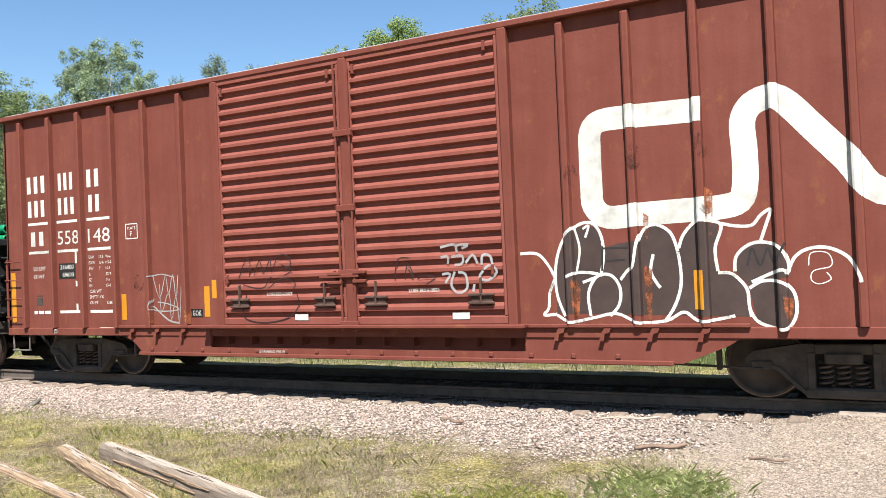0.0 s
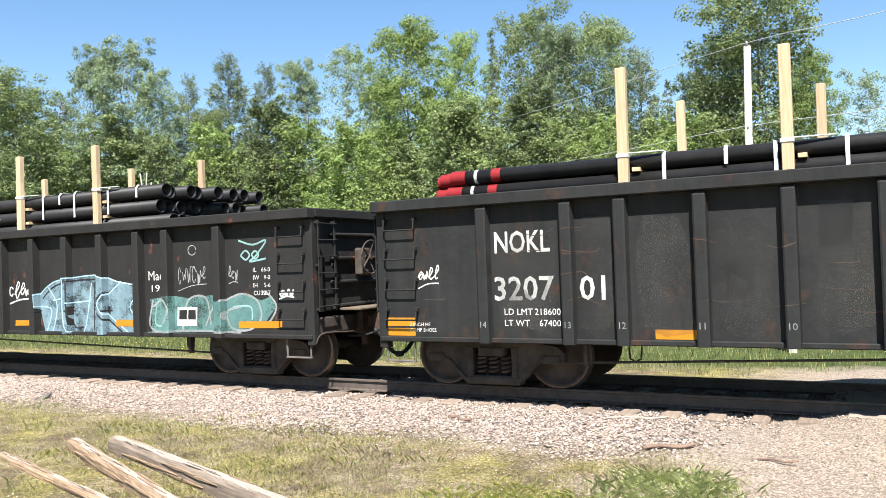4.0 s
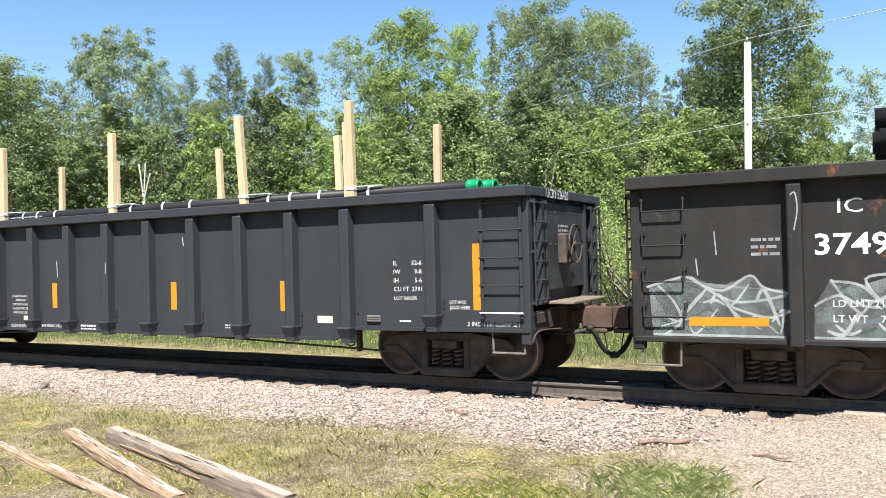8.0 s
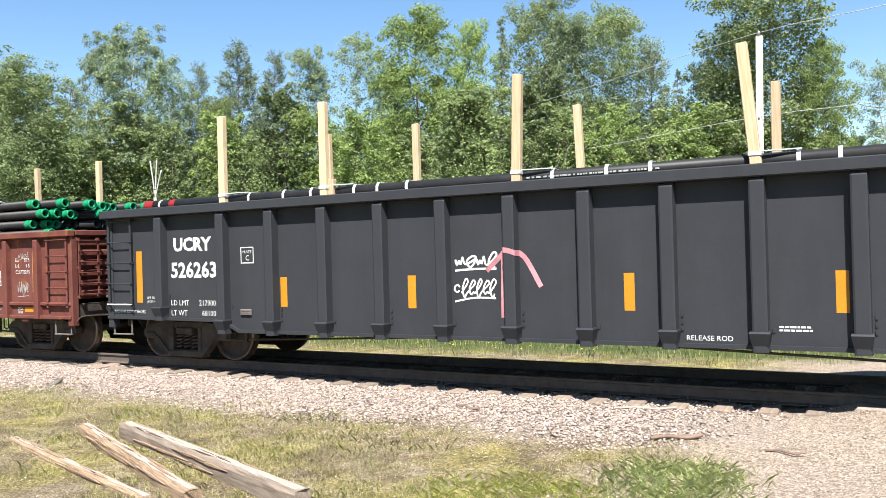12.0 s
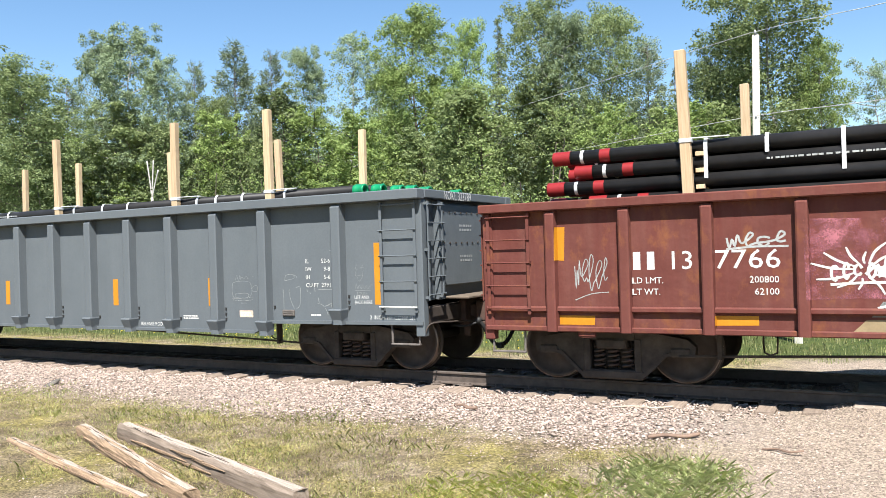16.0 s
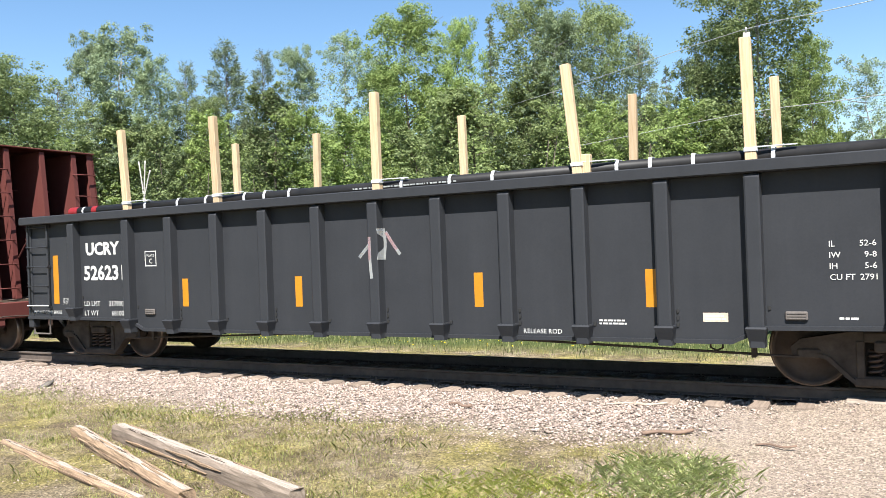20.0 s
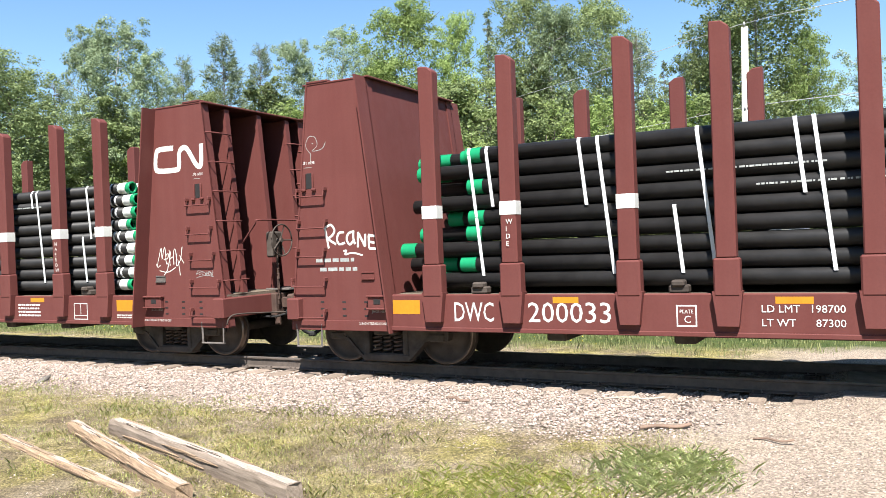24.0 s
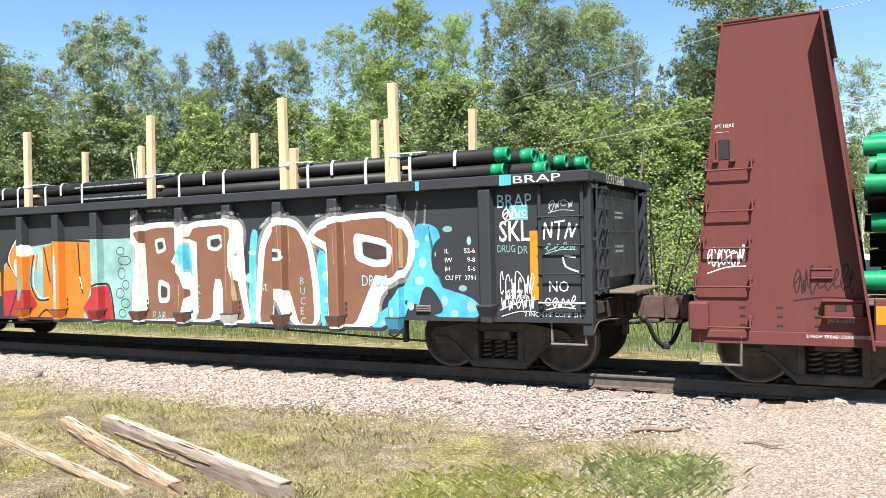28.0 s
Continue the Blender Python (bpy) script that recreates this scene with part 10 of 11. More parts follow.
side.put("graffiti_fill", pieces_of(rounded([(5.51, 2.12), (5.74, 2.14), (5.93, 2.05), (5.96, 1.83), (5.79, 1.61), (5.82, 1.32), (5.97, 1.21), (6.41, 1.1), (6.59, 0.94), (6.52, 0.8), (6.09, 0.74), (5.71, 0.87), (5.45, 1.04), (5.3, 0.69), (4.75, 0.56), (4.83, 0.8), (5.21, 1.03), (5.39, 1.32), (5.56, 1.61)])), S_BLUESKY, "sky-blue graffiti splash", 1)
side.put("graffiti_fill", pieces_of(rounded([(5.60, 1.05), (5.66, 1.22), (5.78, 1.24), (5.95, 1.02), (5.98, 0.84), (5.55, 0.82)])), M_CHAR, "", 2)
side.put("graffiti_fill", pieces_of(rounded([(5.84, 1.35), (5.78, 1.7), (5.92, 1.95), (6.3, 1.92), (6.46, 1.6), (6.36, 1.32)])), M_CHAR, "", 2)
for k, q in enumerate([(5.74, 1.92), (5.57, 1.84), (5.66, 1.58), (6.07, 2.04), (6.4, 1.87), (6, 1.03), (6.29, 1.21), (5.6, 1.32), (5.21, 0.86), (4.96, 0.69), (6.15, 0.85), (6.42, 0.96), (5.89, 1.69), (5.45, 0.95), (2.44, 1.36), (2.52, 1.77), (2.51, 0.91), (3.94, 1.39), (3.96, 1.02)]):
    side.put("graffiti_fill", [oval(q[0], q[1], 0.035 + 0.015 * (k % 4), 0.045 + 0.018 * (k % 3), 10)], M_MINT, "", 2)
bubble(side, [(-0.17, 2.24), (0.27, 2.33), (0.85, 2.33), (1.12, 2.2), (1.06, 1.87), (0.82, 1.7), (1.18, 1.46), (1.35, 1.13), (1.25, 0.76), (1.01, 0.62), (-0.24, 0.55), (0.02, 0.87), (0.07, 1.68), (0.02, 1.95), (-0.18, 1.99)], [(-0.03, 2.16), (0.29, 2.23), (0.8, 2.24), (0.98, 2.1), (0.87, 1.83), (0.63, 1.7), (1.04, 1.43), (1.17, 1.13), (1.07, 0.79), (0.88, 0.68), (-0.03, 0.64), (0.17, 0.88), (0.23, 1.78), (0.07, 2.02)], [[(0.34, 2.03), (0.57, 2.07), (0.62, 1.84), (0.39, 1.77)], [(0.41, 1.36), (0.69, 1.26), (0.66, 0.95), (0.4, 0.93)]], "big brown graffiti letter")
bubble(side, [(0.93, 2.14), (1.21, 2.32), (2.18, 2.35), (2.35, 2.19), (2.34, 1.94), (2.16, 1.78), (2.32, 1.45), (2.46, 0.72), (2.44, 0.61), (1.82, 0.59), (1.8, 1.2), (1.69, 0.63), (1.11, 0.59), (1.35, 1.06), (1.35, 1.66), (1.2, 1.96), (0.97, 2)], [(1.19, 2.13), (1.25, 2.21), (2.01, 2.24), (2.19, 2.17), (2.17, 1.94), (1.99, 1.81), (2.15, 1.52), (2.34, 0.75), (2.29, 0.68), (1.95, 0.67), (1.89, 1.33), (1.67, 1.36), (1.65, 0.7), (1.23, 0.66), (1.48, 1), (1.53, 1.72), (1.34, 1.96), (1.13, 2.03)], [[(1.55, 2.05), (1.87, 2.09), (1.96, 1.93), (1.77, 1.8), (1.57, 1.84)]], "big brown graffiti letter")
bubble(side, [(2.61, 1.39), (2.67, 1.9), (2.84, 2.21), (3.13, 2.33), (3.44, 2.25), (3.7, 1.94), (3.83, 1.32), (3.85, 0.62), (3.31, 0.59), (3.12, 1.01), (3.04, 1.04), (2.99, 0.6), (2.54, 0.61)], [(2.73, 1.39), (2.79, 1.86), (2.96, 2.14), (3.2, 2.2), (3.43, 2.13), (3.62, 1.82), (3.71, 1.26), (3.73, 0.65), (3.43, 0.64), (3.25, 1.2), (2.97, 1.2), (2.89, 0.66), (2.64, 0.66)], [[(2.94, 1.83), (3.22, 1.82), (3.24, 1.64), (2.94, 1.64)]], "big brown graffiti letter")
bubble(side, [(3.62, 2.03), (3.86, 2.24), (4.45, 2.31), (5.08, 2.34), (5.42, 2.21), (5.54, 1.95), (5.53, 1.61), (5.32, 1.32), (5.05, 1.21), (4.9, 1.03), (4.86, 0.62), (3.92, 0.58), (4.04, 1.02), (4.03, 1.75), (3.7, 1.91)], [(3.82, 2.09), (4.37, 2.22), (5.01, 2.25), (5.28, 2.16), (5.44, 1.9), (5.4, 1.55), (5.22, 1.35), (4.81, 1.41), (4.63, 1.21), (4.51, 0.67), (4.03, 0.65), (4.18, 1.02), (4.18, 1.81), (3.74, 2.01)], [[(4.48, 2.04), (4.93, 1.95), (5.26, 1.83), (5.21, 1.54), (4.85, 1.51), (4.5, 1.63)]], "big brown graffiti letter")
side.put("graffiti", strokes([[(0.93, 2.14), (0.86, 0.68)], [(1.05, 1.26), (1.01, 0.69)], [(2.09, 2.17), (2.09, 1)], [(2.18, 2.17), (2.2, 1)], [(3.16, 2.17), (3.18, 1.64)], [(3.26, 2.17), (3.27, 1.61)], [(4.21, 2.1), (4.22, 1.56)], [(4.3, 2.19), (4.33, 1.56)], [(5.25, 2.13), (5.26, 1.44)], [(5.34, 2.07), (5.34, 1.5)]], 0.008), M_OCHRE, "thin rust runs over the letters", 7)
side.put("graffiti", strokes([[(-0.12, 2.38), (0.28, 2.54), (0.76, 2.47)], [(3.79, 2.31), (4.38, 2.41), (5.08, 2.41), (5.35, 2.36)], [(2.68, 2.15), (3.01, 2.38), (3.4, 2.33)], [(1.12, 2.37), (1.84, 2.43), (2.27, 2.41)]], 0.05), S_MIST, "", 1)
side.put("graffiti", fit_text("DRUG", 4.62, 1.24, 0.16, 0.46) + fit_text("FLAIR", 0.26, 0.65, 0.14, 0.32) + fit_text("1st", 2.62, 1.16, 0.15, 0.2), M_MINT, "thin mint writing", 8)
side.put("graffiti", [t for k, ch in enumerate("KEL") for t in fit_text(ch, 1.27, 1.10 - 0.22 * k, 0.15)] + [t for k, ch in enumerate("BUCEC") for t in fit_text(ch, 3.47, 1.26 - 0.155 * k, 0.11)], M_MINT, "thin mint writing", 8)
side.put("graffiti", [t for x, z, a, c in ((-0.52, 1.85, 0.1, 0.07), (-0.42, 1.68, 0.16, 0.08), (-0.5, 1.45, 0.09, 0.1), (-0.4, 1.25, 0.08, 0.08), (-0.55, 1.1, 0.1, 0.09), (-0.42, 0.92, 0.11, 0.08), (-0.5, 0.74, 0.09, 0.07)) for t in ribbon(oval(x, z, a, c) + oval(x, z, a, c)[:1], 0.014, 1)], S_DARK, "dark looping scribble", 3)
# small tags by the ladder
side.put("graffiti_fill", rect(7.02, 7.28, 2.13, 2.33), M_SKYB, "sky-blue patch", 2)
side.put("graffiti", fit_text("BRAP", 6.84, 2.30, 0.18, 0.5), M_BLUETAG, "pale blue word", 3)
side.put("graffiti", tag(6.90, 7.28, 2.14, 2.30, 0.018, 151, 9), M_SPRAY, "white tag", 4)
side.put("graffiti", fit_text("SKL", 6.86, 1.85, 0.27, 0.44, 0.004), M_SPRAY, "white sprayed letters", 3)
side.put("graffiti", fit_text("DRUG", 6.83, 1.70, 0.10, 0.26) + fit_text("DR", 7.13, 1.68, 0.10, 0.14) + tag(7.5, 7.95, 1.70, 1.82, 0.012, 156, 9), M_TEAL, "thin green writing", 3)
side.put("graffiti", tag(6.84, 7.37, 1.0, 1.5, 0.013, 152, 13) + tag(6.86, 7.36, 0.88, 1.2, 0.012, 159, 11), M_SPRAY, "thin white looping tag", 5)
side.put("graffiti", tag(7.56, 7.92, 2.22, 2.42, 0.011, 154, 9), M_PALE, "thin pale tag", 3)
side.put("graffiti", strokes([[(7.50, 1.86), (7.52, 2.08)], [(7.52, 2.08), (7.60, 1.88)], [(7.60, 1.88), (7.62, 2.09)], [(7.65, 2.08), (7.80, 2.10)], [(7.72, 2.09), (7.70, 1.85)], [(7.79, 1.86), (7.86, 2.07)], [(7.86, 2.07), (7.88, 1.88)], [(7.88, 1.88), (7.96, 2.05)], [(7.76, 1.62), (7.80, 1.50), (7.97, 1.43)], [(7.78, 1.64), (7.93, 1.62)]], 0.024), M_SPRAY, "white sprayed strokes", 3)
side.put("graffiti", fit_text("NO", 7.56, 1.17, 0.14, 0.27), M_SPRAY, "white sprayed word", 3)
side.put("graffiti", tag(7.50, 7.92, 0.95, 1.12, 0.014, 155, 11), M_SPRAY, "white scribbled tag", 3)
side.put("graffiti", strokes([[(5.53, 2.08), (5.60, 2.45)], [(5.7, 2.1), (5.72, 2.4)], [(5.36, 2.2), (5.40, 2.5)]], 0.03), H_WHITE, "thin runs of paint", 2)
for x, m_ in ((-3.14, M_ORANGE), (-2.1, M_ORANGE), (-1.05, M_CRIMSON), (0, M_BROWN), (1.05, M_BROWN), (2.1, M_SPRAY), (3.14, M_BROWN), (4.19, M_BROWN), (5.24, M_SKYB)):
    a, d = 0.095, 0.003
    v = [(x + p, -HW + q - d, z) for p, q, z in ((-a + 0.02, 0.03, 0.565), (a - 0.02, 0.03, 0.565), (a + 0.02, -0.06, 0.78), (-a - 0.02, -0.06, 0.78))]
    v += [(x + a + 0.02 + d, -HW + q, z) for q, z in ((-0.062, 0.78), (0.12, 0.78))] + [(x + a - 0.02 + d, -HW + q, 0.565) for q in (0.12, 0.028)]
    part("graffiti_fill", raw("graffiti_fill", v, [(0, 1, 2, 3), (4, 5, 6, 7)], m_), None, ucF, "paint over the foot of a post")["kind"] = "stuff"
TOPC = Side(ucF, [], -HW - 0.012, -HW - 0.012)
TOPC.put("graffiti", fit_text("BRAP", 7.15, 2.61, 0.10, 0.66), M_SPRAY, "white sprayed word")
TOPC.put("graffiti_fill", rect(6.95, 7.12, 2.59, 2.73) + rect(5.66, 5.72, 2.59, 2.72), M_SKYB)


# ---------------------------------------------------------------- things beside the track
def timber(x0, y0, x1, y1, w, hgt, label, material, seed, z=0.0):
    rnd = random.Random(seed)
    L = math.hypot(x1 - x0, y1 - y0)
    bm = bmesh.new()
    n = 14
    rings = []
    for i in range(n + 1):
        x = -L / 2 + L * i / n
        e = 0.012 if 0 < i < n else 0.03
        sec = [(-w / 2, 0), (w / 2, 0), (w / 2, hgt * 0.82), (w / 2 - 0.02, hgt), (0.1 * w, hgt + 0.004), (-w / 2 + 0.02, hgt), (-w / 2, hgt * 0.8)]
        rings.append([bm.verts.new((x + rnd.uniform(-e, e), a + rnd.uniform(-0.008, 0.008), b + rnd.uniform(-0.007, 0.007))) for a, b in sec])
    for a, b in zip(rings, rings[1:]):
        for k in range(7):
            bm.faces.new((a[k], a[(k + 1) % 7], b[(k + 1) % 7], b[k]))
    bm.faces.new(rings[0][::-1])
    bm.faces.new(rings[-1])
    xm, ym = (x0 + x1) / 2, (y0 + y1) / 2
    ob = new("timber", mesh("timber", bm, material))
    ob.matrix_basis = pose(xm, ym, ground_z(xm, ym) - 0.02 + z, 0, 0, math.degrees(math.atan2(y1 - y0, x1 - x0)))
    # upper face as a thin sheet, paler than the timber's sides
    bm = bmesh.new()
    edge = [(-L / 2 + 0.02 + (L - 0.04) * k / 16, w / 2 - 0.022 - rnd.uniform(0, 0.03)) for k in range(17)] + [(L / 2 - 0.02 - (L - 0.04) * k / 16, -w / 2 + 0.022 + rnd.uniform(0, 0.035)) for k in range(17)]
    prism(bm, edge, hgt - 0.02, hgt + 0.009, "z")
    part("weathered_top", bm, M_TOPWOOD, ob, "pale cracked upper face")
    for k in range(14):
        bm = bmesh.new()
        s, a, yy = rnd.uniform(0.12, 0.7), rnd.uniform(-L / 2 + 0.05, L / 2 - 1.2), rnd.uniform(-w / 2 + 0.04, w / 2 - 0.05)
        t = rnd.uniform(0.002, 0.006)
        prism(bm, [(a, yy), (a + s * 0.3, yy - t + rnd.uniform(-0.01, 0.01)), (a + s * 0.7, yy - t * 0.6), (a + s, yy + rnd.uniform(-0.015, 0.015)), (a + s * 0.6, yy + t), (a + s * 0.25, yy + t)], hgt, hgt + 0.0115, "z")
        part("crack", bm, M_CRACK, ob)
    # raised splinters and torn strips along the top and the near face
    for k in range(5):
        bm = bmesh.new()
        s, a = rnd.uniform(0.25, 0.9), rnd.uniform(-L / 2 + 0.1, L / 2 - 1.0)
        yy = rnd.uniform(-w / 2 + 0.02, w / 2 - 0.03)
        t = rnd.uniform(0.005, 0.014)
        prism(bm, [(a, yy - t), (a + s * 0.6, yy - t * 1.5), (a + s, yy), (a + s * 0.5, yy + t), (a + 0.03, yy + t * 0.7)], hgt - 0.02, hgt + rnd.uniform(0.012, 0.018), "z")
        part("splinter", bm, rnd.choice((M_OLDWOOD, M_SPLIT)), ob, "torn grey splinter")
    for k in range(5):
        bm = bmesh.new()
        s, a, zz = rnd.uniform(0.5, 1.3), rnd.uniform(-L / 2 + 0.05, L / 2 - 1.3), rnd.uniform(0.25, 0.8) * hgt
        prism(bm, [(a, zz), (a + s * 0.5, zz - 0.012), (a + s, zz + 0.004), (a + s * 0.6, zz + 0.016)], -w / 2 - 0.014, -w / 2 + 0.02)
        part("splinter", bm, M_SPLIT, ob, "split orange-brown strip")
    return tagged(ob, label, "timber", "old timbers")


M_OLDWOOD = wood("weathered_timber", (0.43, 0.361, 0.292), (0.155, 0.12, 0.0903), 1.3, 0.9)
M_GREYWOOD = wood("dark_grey_timber", (0.225, 0.178, 0.140), (0.105, 0.079, 0.060), 1.3, 0.95)
M_TOPWOOD = wood("pale_timber_top", (0.42, 0.355, 0.295), (0.17, 0.132, 0.103), 2.6, 0.9)
M_CRACK = plain("dark_crack", (0.0645, 0.0473, 0.0361), 0.95, 0.3, 9.0, bmp=0)
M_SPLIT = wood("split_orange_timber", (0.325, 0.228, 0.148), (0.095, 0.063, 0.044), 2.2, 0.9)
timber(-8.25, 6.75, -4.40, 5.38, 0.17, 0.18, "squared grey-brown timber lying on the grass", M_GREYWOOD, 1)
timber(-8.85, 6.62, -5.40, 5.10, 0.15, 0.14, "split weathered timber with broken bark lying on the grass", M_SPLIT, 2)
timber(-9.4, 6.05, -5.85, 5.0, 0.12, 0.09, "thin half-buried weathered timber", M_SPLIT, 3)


def fallen_stick(x, y, L, turn, material, thick=0.022):
    bm = bmesh.new()
    hose(bm, [(-L / 2, 0, 0.02), (-L / 6, 0.03, 0.035), (L / 5, -0.02, 0.03), (L / 2, 0.02, 0.05)], thick, 5, 3)
    ob = new("fallen_stick", mesh("fallen_stick", bm, material))
    ob.matrix_basis = pose(x, y, ground_z(x, y), 0, 0, turn)
    tagged(ob, "brown broken stick on gravel", "stick")


M_STICK = plain("dark_brown_stick", (0.17, 0.115, 0.085), 0.9, 0.3, 9.0)
fallen_stick(-2.1, 8.85, 0.55, 22, M_STICK)
fallen_stick(-4.9, 9.35, 0.45, -25, M_STICK)
fallen_stick(-1.0, 8.75, 0.4, -8, M_STICK, 0.012)
fallen_stick(-2.75, 10.0, 0.75, 12, M_OLDWOOD, 0.014)


def boulder(x, y, r, seed):
    rnd = np.random.default_rng(seed)
    me = stones("stone", np.array([(0.0, 0.0, r * 0.4)]), r, M_STONE, ICO_V, ICO_F, rnd)
    ob = new("stone", me)
    ob.matrix_basis = pose(x, y, ground_z(x, y))
    tagged(ob, "grey stone at the foot of the ballast", "stone")


M_STONE = plain("grey_stone", (0.13, 0.115, 0.10), 0.9, 0.3, 12.0)
boulder(-12.6, 8.85, 0.09, 4)


def crossbuck(x, y):
    z = ground_z(x, y)
    sign = thing("crossing_sign", pose(x, y, z, 0, 0, 4), "railway crossbuck and yield sign on a pale wooden post", "road sign")
    m_post = wood("greyed_post_wood", (0.42, 0.42, 0.37), (0.27, 0.27, 0.23), along=2)
    m_alu = plain("sign_aluminium", (0.36, 0.42, 0.48), 0.45, 0.08, 6.0, 0.6)
    m_face = plain("white_sign_board", (0.62, 0.65, 0.68), 0.5, 0.1, 9.0, bmp=0)
    bm = bmesh.new()
    bbox(bm, -0.09, 0.09, -0.09, 0.09, -0.2, 3.26 - z, 0.01)
    part("post", bm, m_post, sign, "pale weathered wooden post")
    for a in (40, -40):
        bm = bmesh.new()
        bbox(bm, -0.78, 0.78, 0, 0.006, -0.143, 0.143, 0.002)
        arm = part("crossbuck_arm", bm, m_face, sign, "white crossbuck board", pose(0, 0.095 if a > 0 else 0.104, 2.724 - z, 0, a, 0))
        bm = bmesh.new()
        for s in (-1, 1):
            bbox(bm, -0.78, 0.78, -0.004, 0.0, s * 0.11 - 0.015, s * 0.11 + 0.015, 0.001)
        part("edge_strip", bm, m_alu, arm)
    bm = bmesh.new()
    prism(bm, [(-0.585, 2.126 - z), (0.585, 2.126 - z), (0.637, 2.048 - z), (0.065, 1.073 - z), (-0.065, 1.073 - z), (-0.637, 2.048 - z)], 0.115, 0.12)
    part("yield_plate", bm, m_alu, sign, "bare metal back of a triangular sign")
    bm = bmesh.new()
    bbox(bm, -0.07, 0.07, -0.094, -0.09, 1.112 - z, 1.424 - z, 0.001)
    tag = part("id_plate", bm, m_face, sign, "small white and blue plate")
    bm = bmesh.new()
    for k in range(3):
        bbox(bm, -0.052, 0.052, -0.098, -0.0945, 1.15 - z + 0.09 * k, 1.195 - z + 0.09 * k, 0.001)
    part("plate_mark", bm, plain("blue_mark", (0.05, 0.16, 0.42), 0.5, bmp=0), tag)


crossbuck(-1.91, 20.4)


def utility_pole():
    x, y = -4.09, 30.0
    z = ground_z(x, y)
    pole = thing("utility_pole", pose(x, y, z, 0, 1.2, 0), "pale wooden utility pole with two wires", "utility pole")
    m_pole = wood("bleached_pole_wood", (0.47, 0.44, 0.395), (0.27, 0.245, 0.21), 1.2, along=2)
    bm = bmesh.new()
    rod(bm, (0, 0, -0.5), (0, 0, 9.0 - z), 0.15, 10, 0.115)
    part("pole", bm, m_pole, pole)
    for zz in (9.0 - z, 6.1 - z):
        bm = bmesh.new()
        rod(bm, (0, -0.1, zz), (0, -0.1, zz + 0.16), 0.045, 8, 0.03)
        part("insulator", bm, plain("insulator_porcelain", (0.3, 0.3, 0.3), 0.3, bmp=0), pole)
    m_wire = plain("grey_wire", (0.42, 0.42, 0.40), 0.5, bmp=0)
    for name, z0, zl, zr in (("wire", 9.1, 10.3, 10.4), ("wire", 6.2, 8.9, 7.6)):
        bm = bmesh.new()
        pts = []
        for s, zz, xx, yy in ((-1, zl, -60.0, 62.0), (1, zr, 26.0, 14.0)):
            seg = [((x + (xx - x) * t), (y + (yy - y) * t), z0 + (zz - z0) * t - 3.4 * t * (1 - t)) for t in (0.0, 0.12, 0.25, 0.4, 0.55, 0.7, 0.85, 1.0)]
            pts = seg[::-1] if s < 0 else pts + seg[1:]
        hose(bm, pts, 0.013, 5, 3)
        tagged(new(name, mesh(name, bm, m_wire)), "thin grey overhead wire", "wire", "overhead wires")


utility_pole()


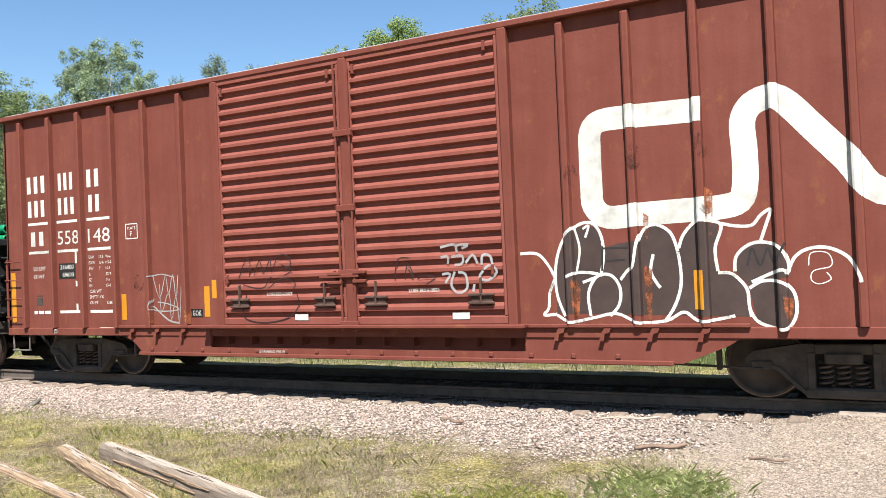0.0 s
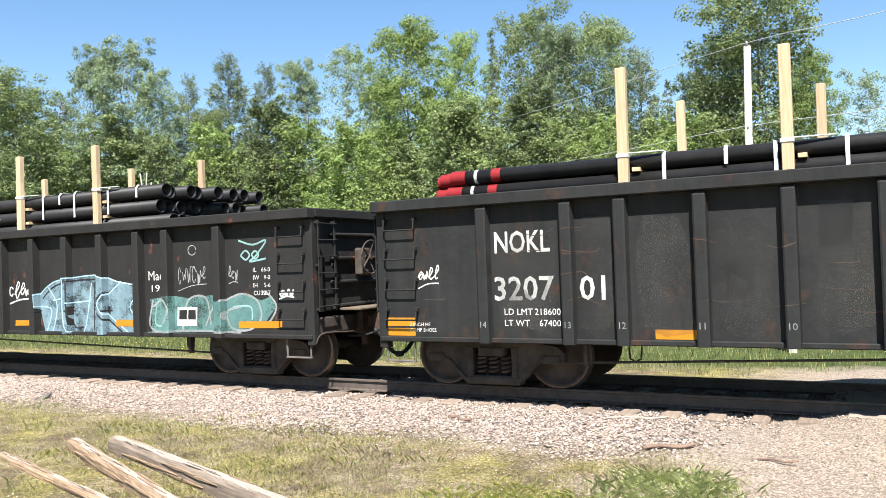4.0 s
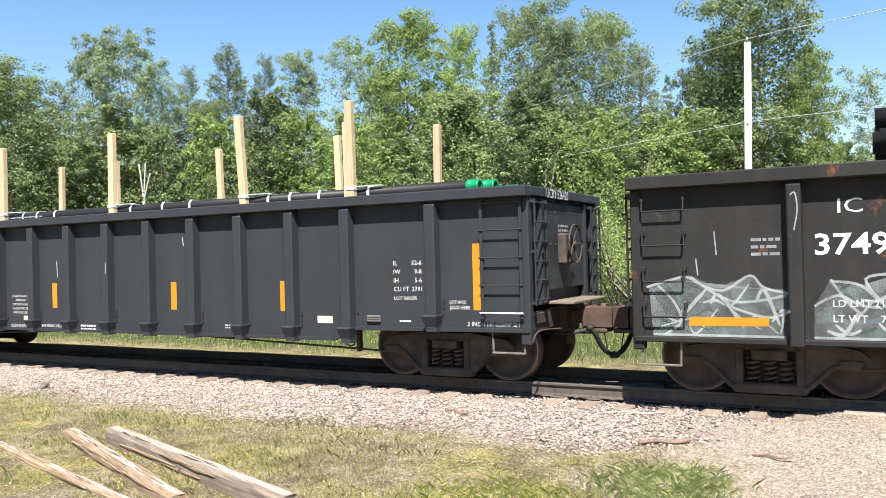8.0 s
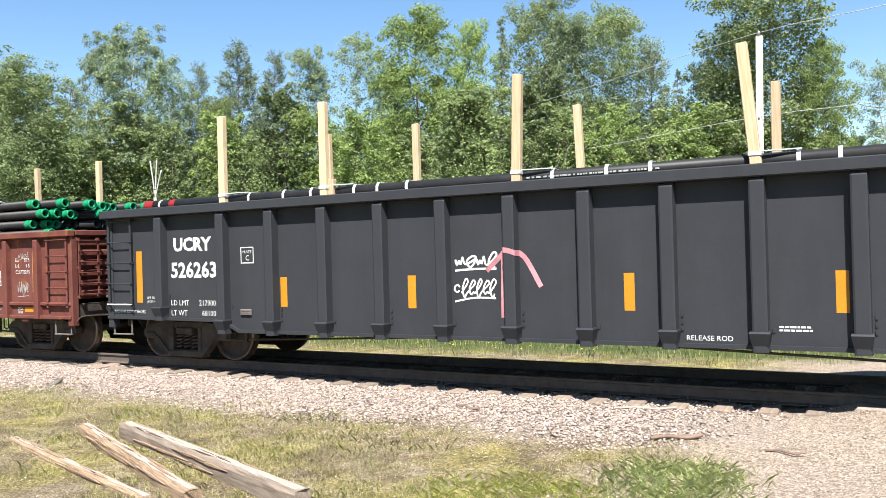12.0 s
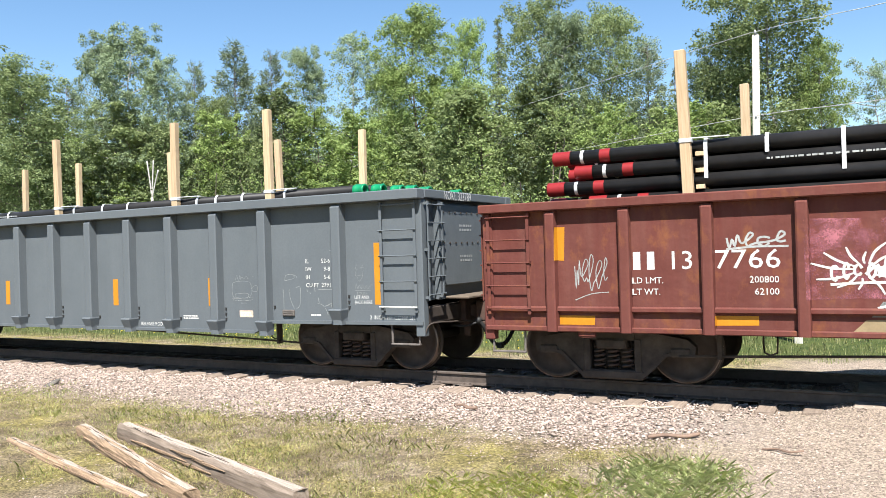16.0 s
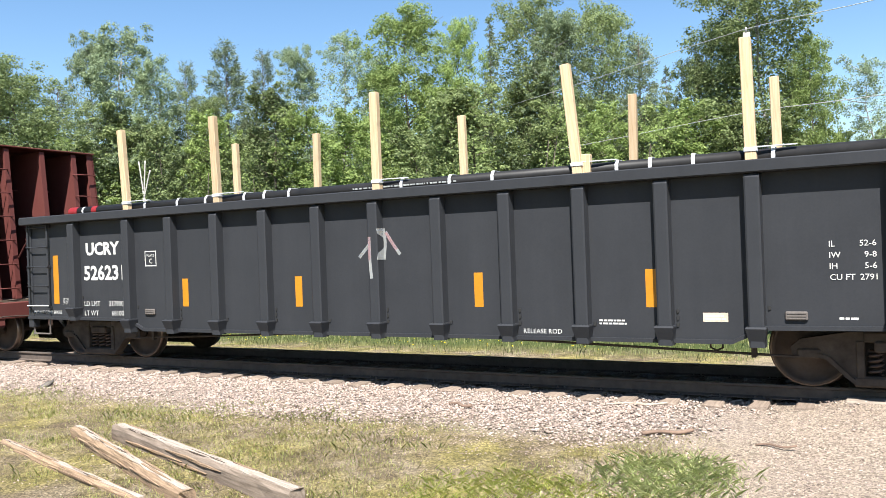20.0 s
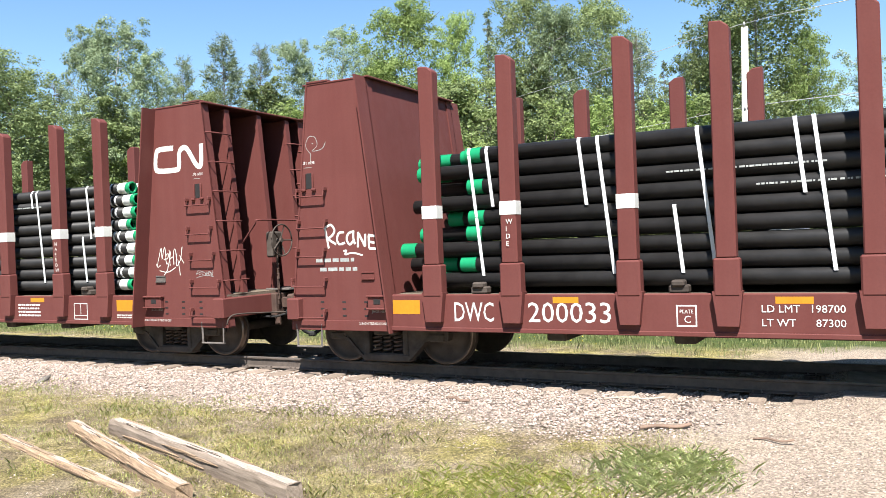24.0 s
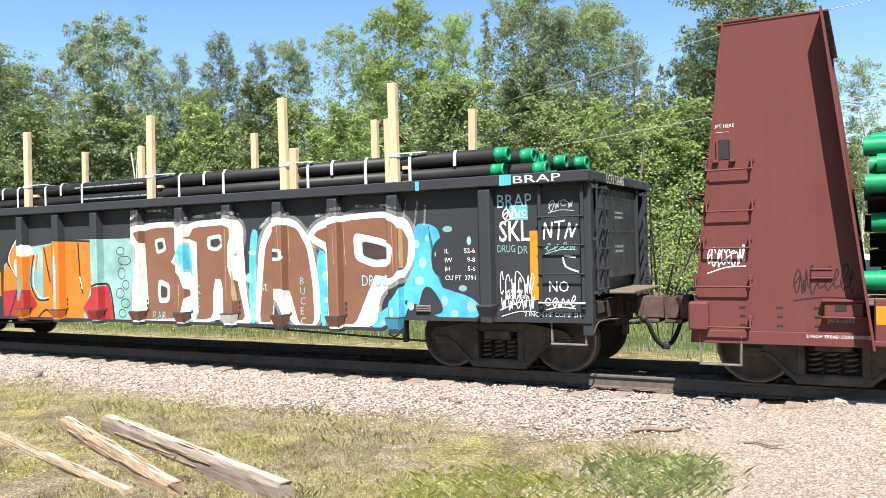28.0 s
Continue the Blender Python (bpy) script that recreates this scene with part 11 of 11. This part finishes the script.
def suv():
    """A white sport utility car, nose towards -y; origin under its front axle's middle."""
    car = thing("suv", pose(-0.6, 24.0, -0.55), "white sport utility car with a dark grille, waiting on the road", "car")
    m_white = plain("white_car_paint", (0.78, 0.78, 0.78), 0.25, 0.03, 2.0, bmp=0)
    m_glass, n, l, b = mat("tinted_glass", 0.05)
    b.inputs["Base Color"].default_value = (0.02, 0.025, 0.03, 1)
    m_dark = plain("black_trim", (0.02, 0.02, 0.02), 0.4, 0.1, 9.0, bmp=0)
    m_lamp = plain("headlamp_lens", (0.45, 0.46, 0.48), 0.1, 0.2, 20.0, 0.3, bmp=0)
    m_chrome = plain("chrome", (0.6, 0.6, 0.6), 0.15, 0.05, 5.0, 1.0, bmp=0)
    bm = bmesh.new()
    prism(bm, [(0.0, 0.45), (-0.02, 0.75), (0.06, 0.98), (1.15, 1.14), (4.65, 1.14), (4.78, 0.9), (4.75, 0.4), (0.1, 0.3)], -0.95, 0.95, "x")
    bmesh.ops.bevel(bm, geom=list(bm.edges), offset=0.06, segments=2, affect="EDGES")
    part("body", bm, m_white, car)
    bm = bmesh.new()
    lo = [(-0.86, 1.1, 1.10), (0.86, 1.1, 1.10), (0.86, 4.6, 1.10), (-0.86, 4.6, 1.10)]
    hi = [(-0.66, 1.95, 1.74), (0.66, 1.95, 1.74), (0.68, 4.35, 1.76), (-0.68, 4.35, 1.76)]
    v = [bm.verts.new(p) for p in lo + hi]
    for f in ((0, 1, 5, 4), (1, 2, 6, 5), (2, 3, 7, 6), (3, 0, 4, 7), (4, 5, 6, 7)):
        bm.faces.new([v[i] for i in f])
    bmesh.ops.bevel(bm, geom=list(bm.edges), offset=0.05, segments=2, affect="EDGES")
    part("cabin", bm, m_white, car)
    bm = bmesh.new()
    f = lambda k, z, w: (k * w, 1.1 + (z - 1.10) * 0.85 / 0.64 - 0.012, z)
    v = [bm.verts.new(p) for p in (f(-1, 1.15, 0.78), f(1, 1.15, 0.78), f(1, 1.66, 0.62), f(-1, 1.66, 0.62))]
    bm.faces.new(v)
    part("windscreen", bm, m_glass, car, "dark tinted windscreen")
    bm = bmesh.new()
    bbox(bm, -0.52, 0.52, -0.045, -0.02, 0.78, 0.86, 0.01)
    bbox(bm, -0.58, 0.58, -0.045, -0.02, 0.62, 0.72, 0.01)
    bbox(bm, -0.75, 0.75, -0.03, 0.0, 0.36, 0.46, 0.01)
    part("grille", bm, m_dark, car, "black grille slots")
    for s in (-1, 1):
        bm = bmesh.new()
        prism(bm, [(s * 0.60, 0.68), (s * 0.90, 0.72), (s * 0.92, 0.90), (s * 0.62, 0.84)], -0.035, 0.1)
        part("headlamp", bm, m_lamp, car, "clear headlamp")
        bm = bmesh.new()
        bbox(bm, *sorted((s * 0.93, s * 1.13)), 1.30, 1.40, 1.10, 1.26, 0.03)
        part("wing_mirror", bm, m_white, car)
        bm = bmesh.new()
        rod(bm, (s * 0.6, 2.1, 1.82), (s * 0.6, 4.1, 1.84), 0.02, 6)
        part("roof_rail", bm, m_dark, car)
        for y in (0.85, 3.75):
            bm = bmesh.new()
            lathe(bm, [(0.2, -0.11), (0.34, -0.11), (0.36, -0.07), (0.36, 0.07), (0.34, 0.11), (0.2, 0.11)], 18)
            w = part("wheel", bm, M_RUBBER, car, "black tyre", pose(s * 0.84, y, 0.36, 0, 0, 90))
            bm = bmesh.new()
            lathe(bm, [(0.02, -0.08), (0.2, -0.1), (0.2, 0.1), (0.02, 0.08)], 14)
            part("rim", bm, m_chrome, w)
    bm = bmesh.new()
    bbox(bm, -0.19, 0.19, -0.06, -0.03, 0.47, 0.58, 0.005)
    part("front_plate", bm, m_face_plate(), car, "plain pale front plate")
    return car


def m_face_plate():
    return plain("pale_plate", (0.5, 0.5, 0.48), 0.5, bmp=0)


suv_car = suv()


# ---------------------------------------------------------------- what moves
ROLL = [(0.0, -108.32), (0.5, -105.1), (1.0, -101.88), (1.5, -98.67), (2.0, -95.5), (2.5, -92.34), (3.0, -89.09), (3.5, -85.85), (4.0, -82.65), (4.5, -79.44), (6.5, -66.73), (7.0, -63.6),
        (7.5, -60.44), (8.0, -57.25), (8.5, -54.07), (9.0, -50.88), (10.0, -44.51), (11.0, -38.14), (11.5, -34.95), (14.0, -19.04), (15.0, -12.69), (16.0, -6.34), (17.0, 0.0), (18.0, 6.36),
        (18.5, 9.43), (19.0, 12.6), (20.0, 18.9), (21.0, 25.24), (22.0, 31.44), (22.5, 34.56), (24.5, 47.24), (25.0, 50.38), (25.5, 53.43), (26.0, 56.6), (27.0, 62.84), (28.0, 69.16)]


def rolled(t):
    """How far the train has come at t seconds."""
    return float(np.interp(t, [r[0] for r in ROLL], [r[1] for r in ROLL]))


def motions():
    for ob, x in TRAIN:
        walk(ob, [(t, pose(x + s, YC, 0)) for t, s in ROLL])
    turns = [(k / 10, math.degrees(rolled(k / 10) / 0.46)) for k in range(281)]
    for w in SPINNING:
        at = w.location.copy()
        walk(w, [(t, pose(at.x, at.y, at.z, 0, a, 0)) for t, a in turns])
    walk(suv_car, [(0.0, pose(-0.25, 32.0, -0.55)), (2.4, pose(-0.3, 30.0, -0.55)), (4.5, pose(-0.34, 27.0, -0.55)), (7.0, pose(-0.38, 23.6, -0.55)), (8.4, pose(-0.38, 23.3, -0.55)), (28.0, pose(-0.38, 23.3, -0.55))])


motions()
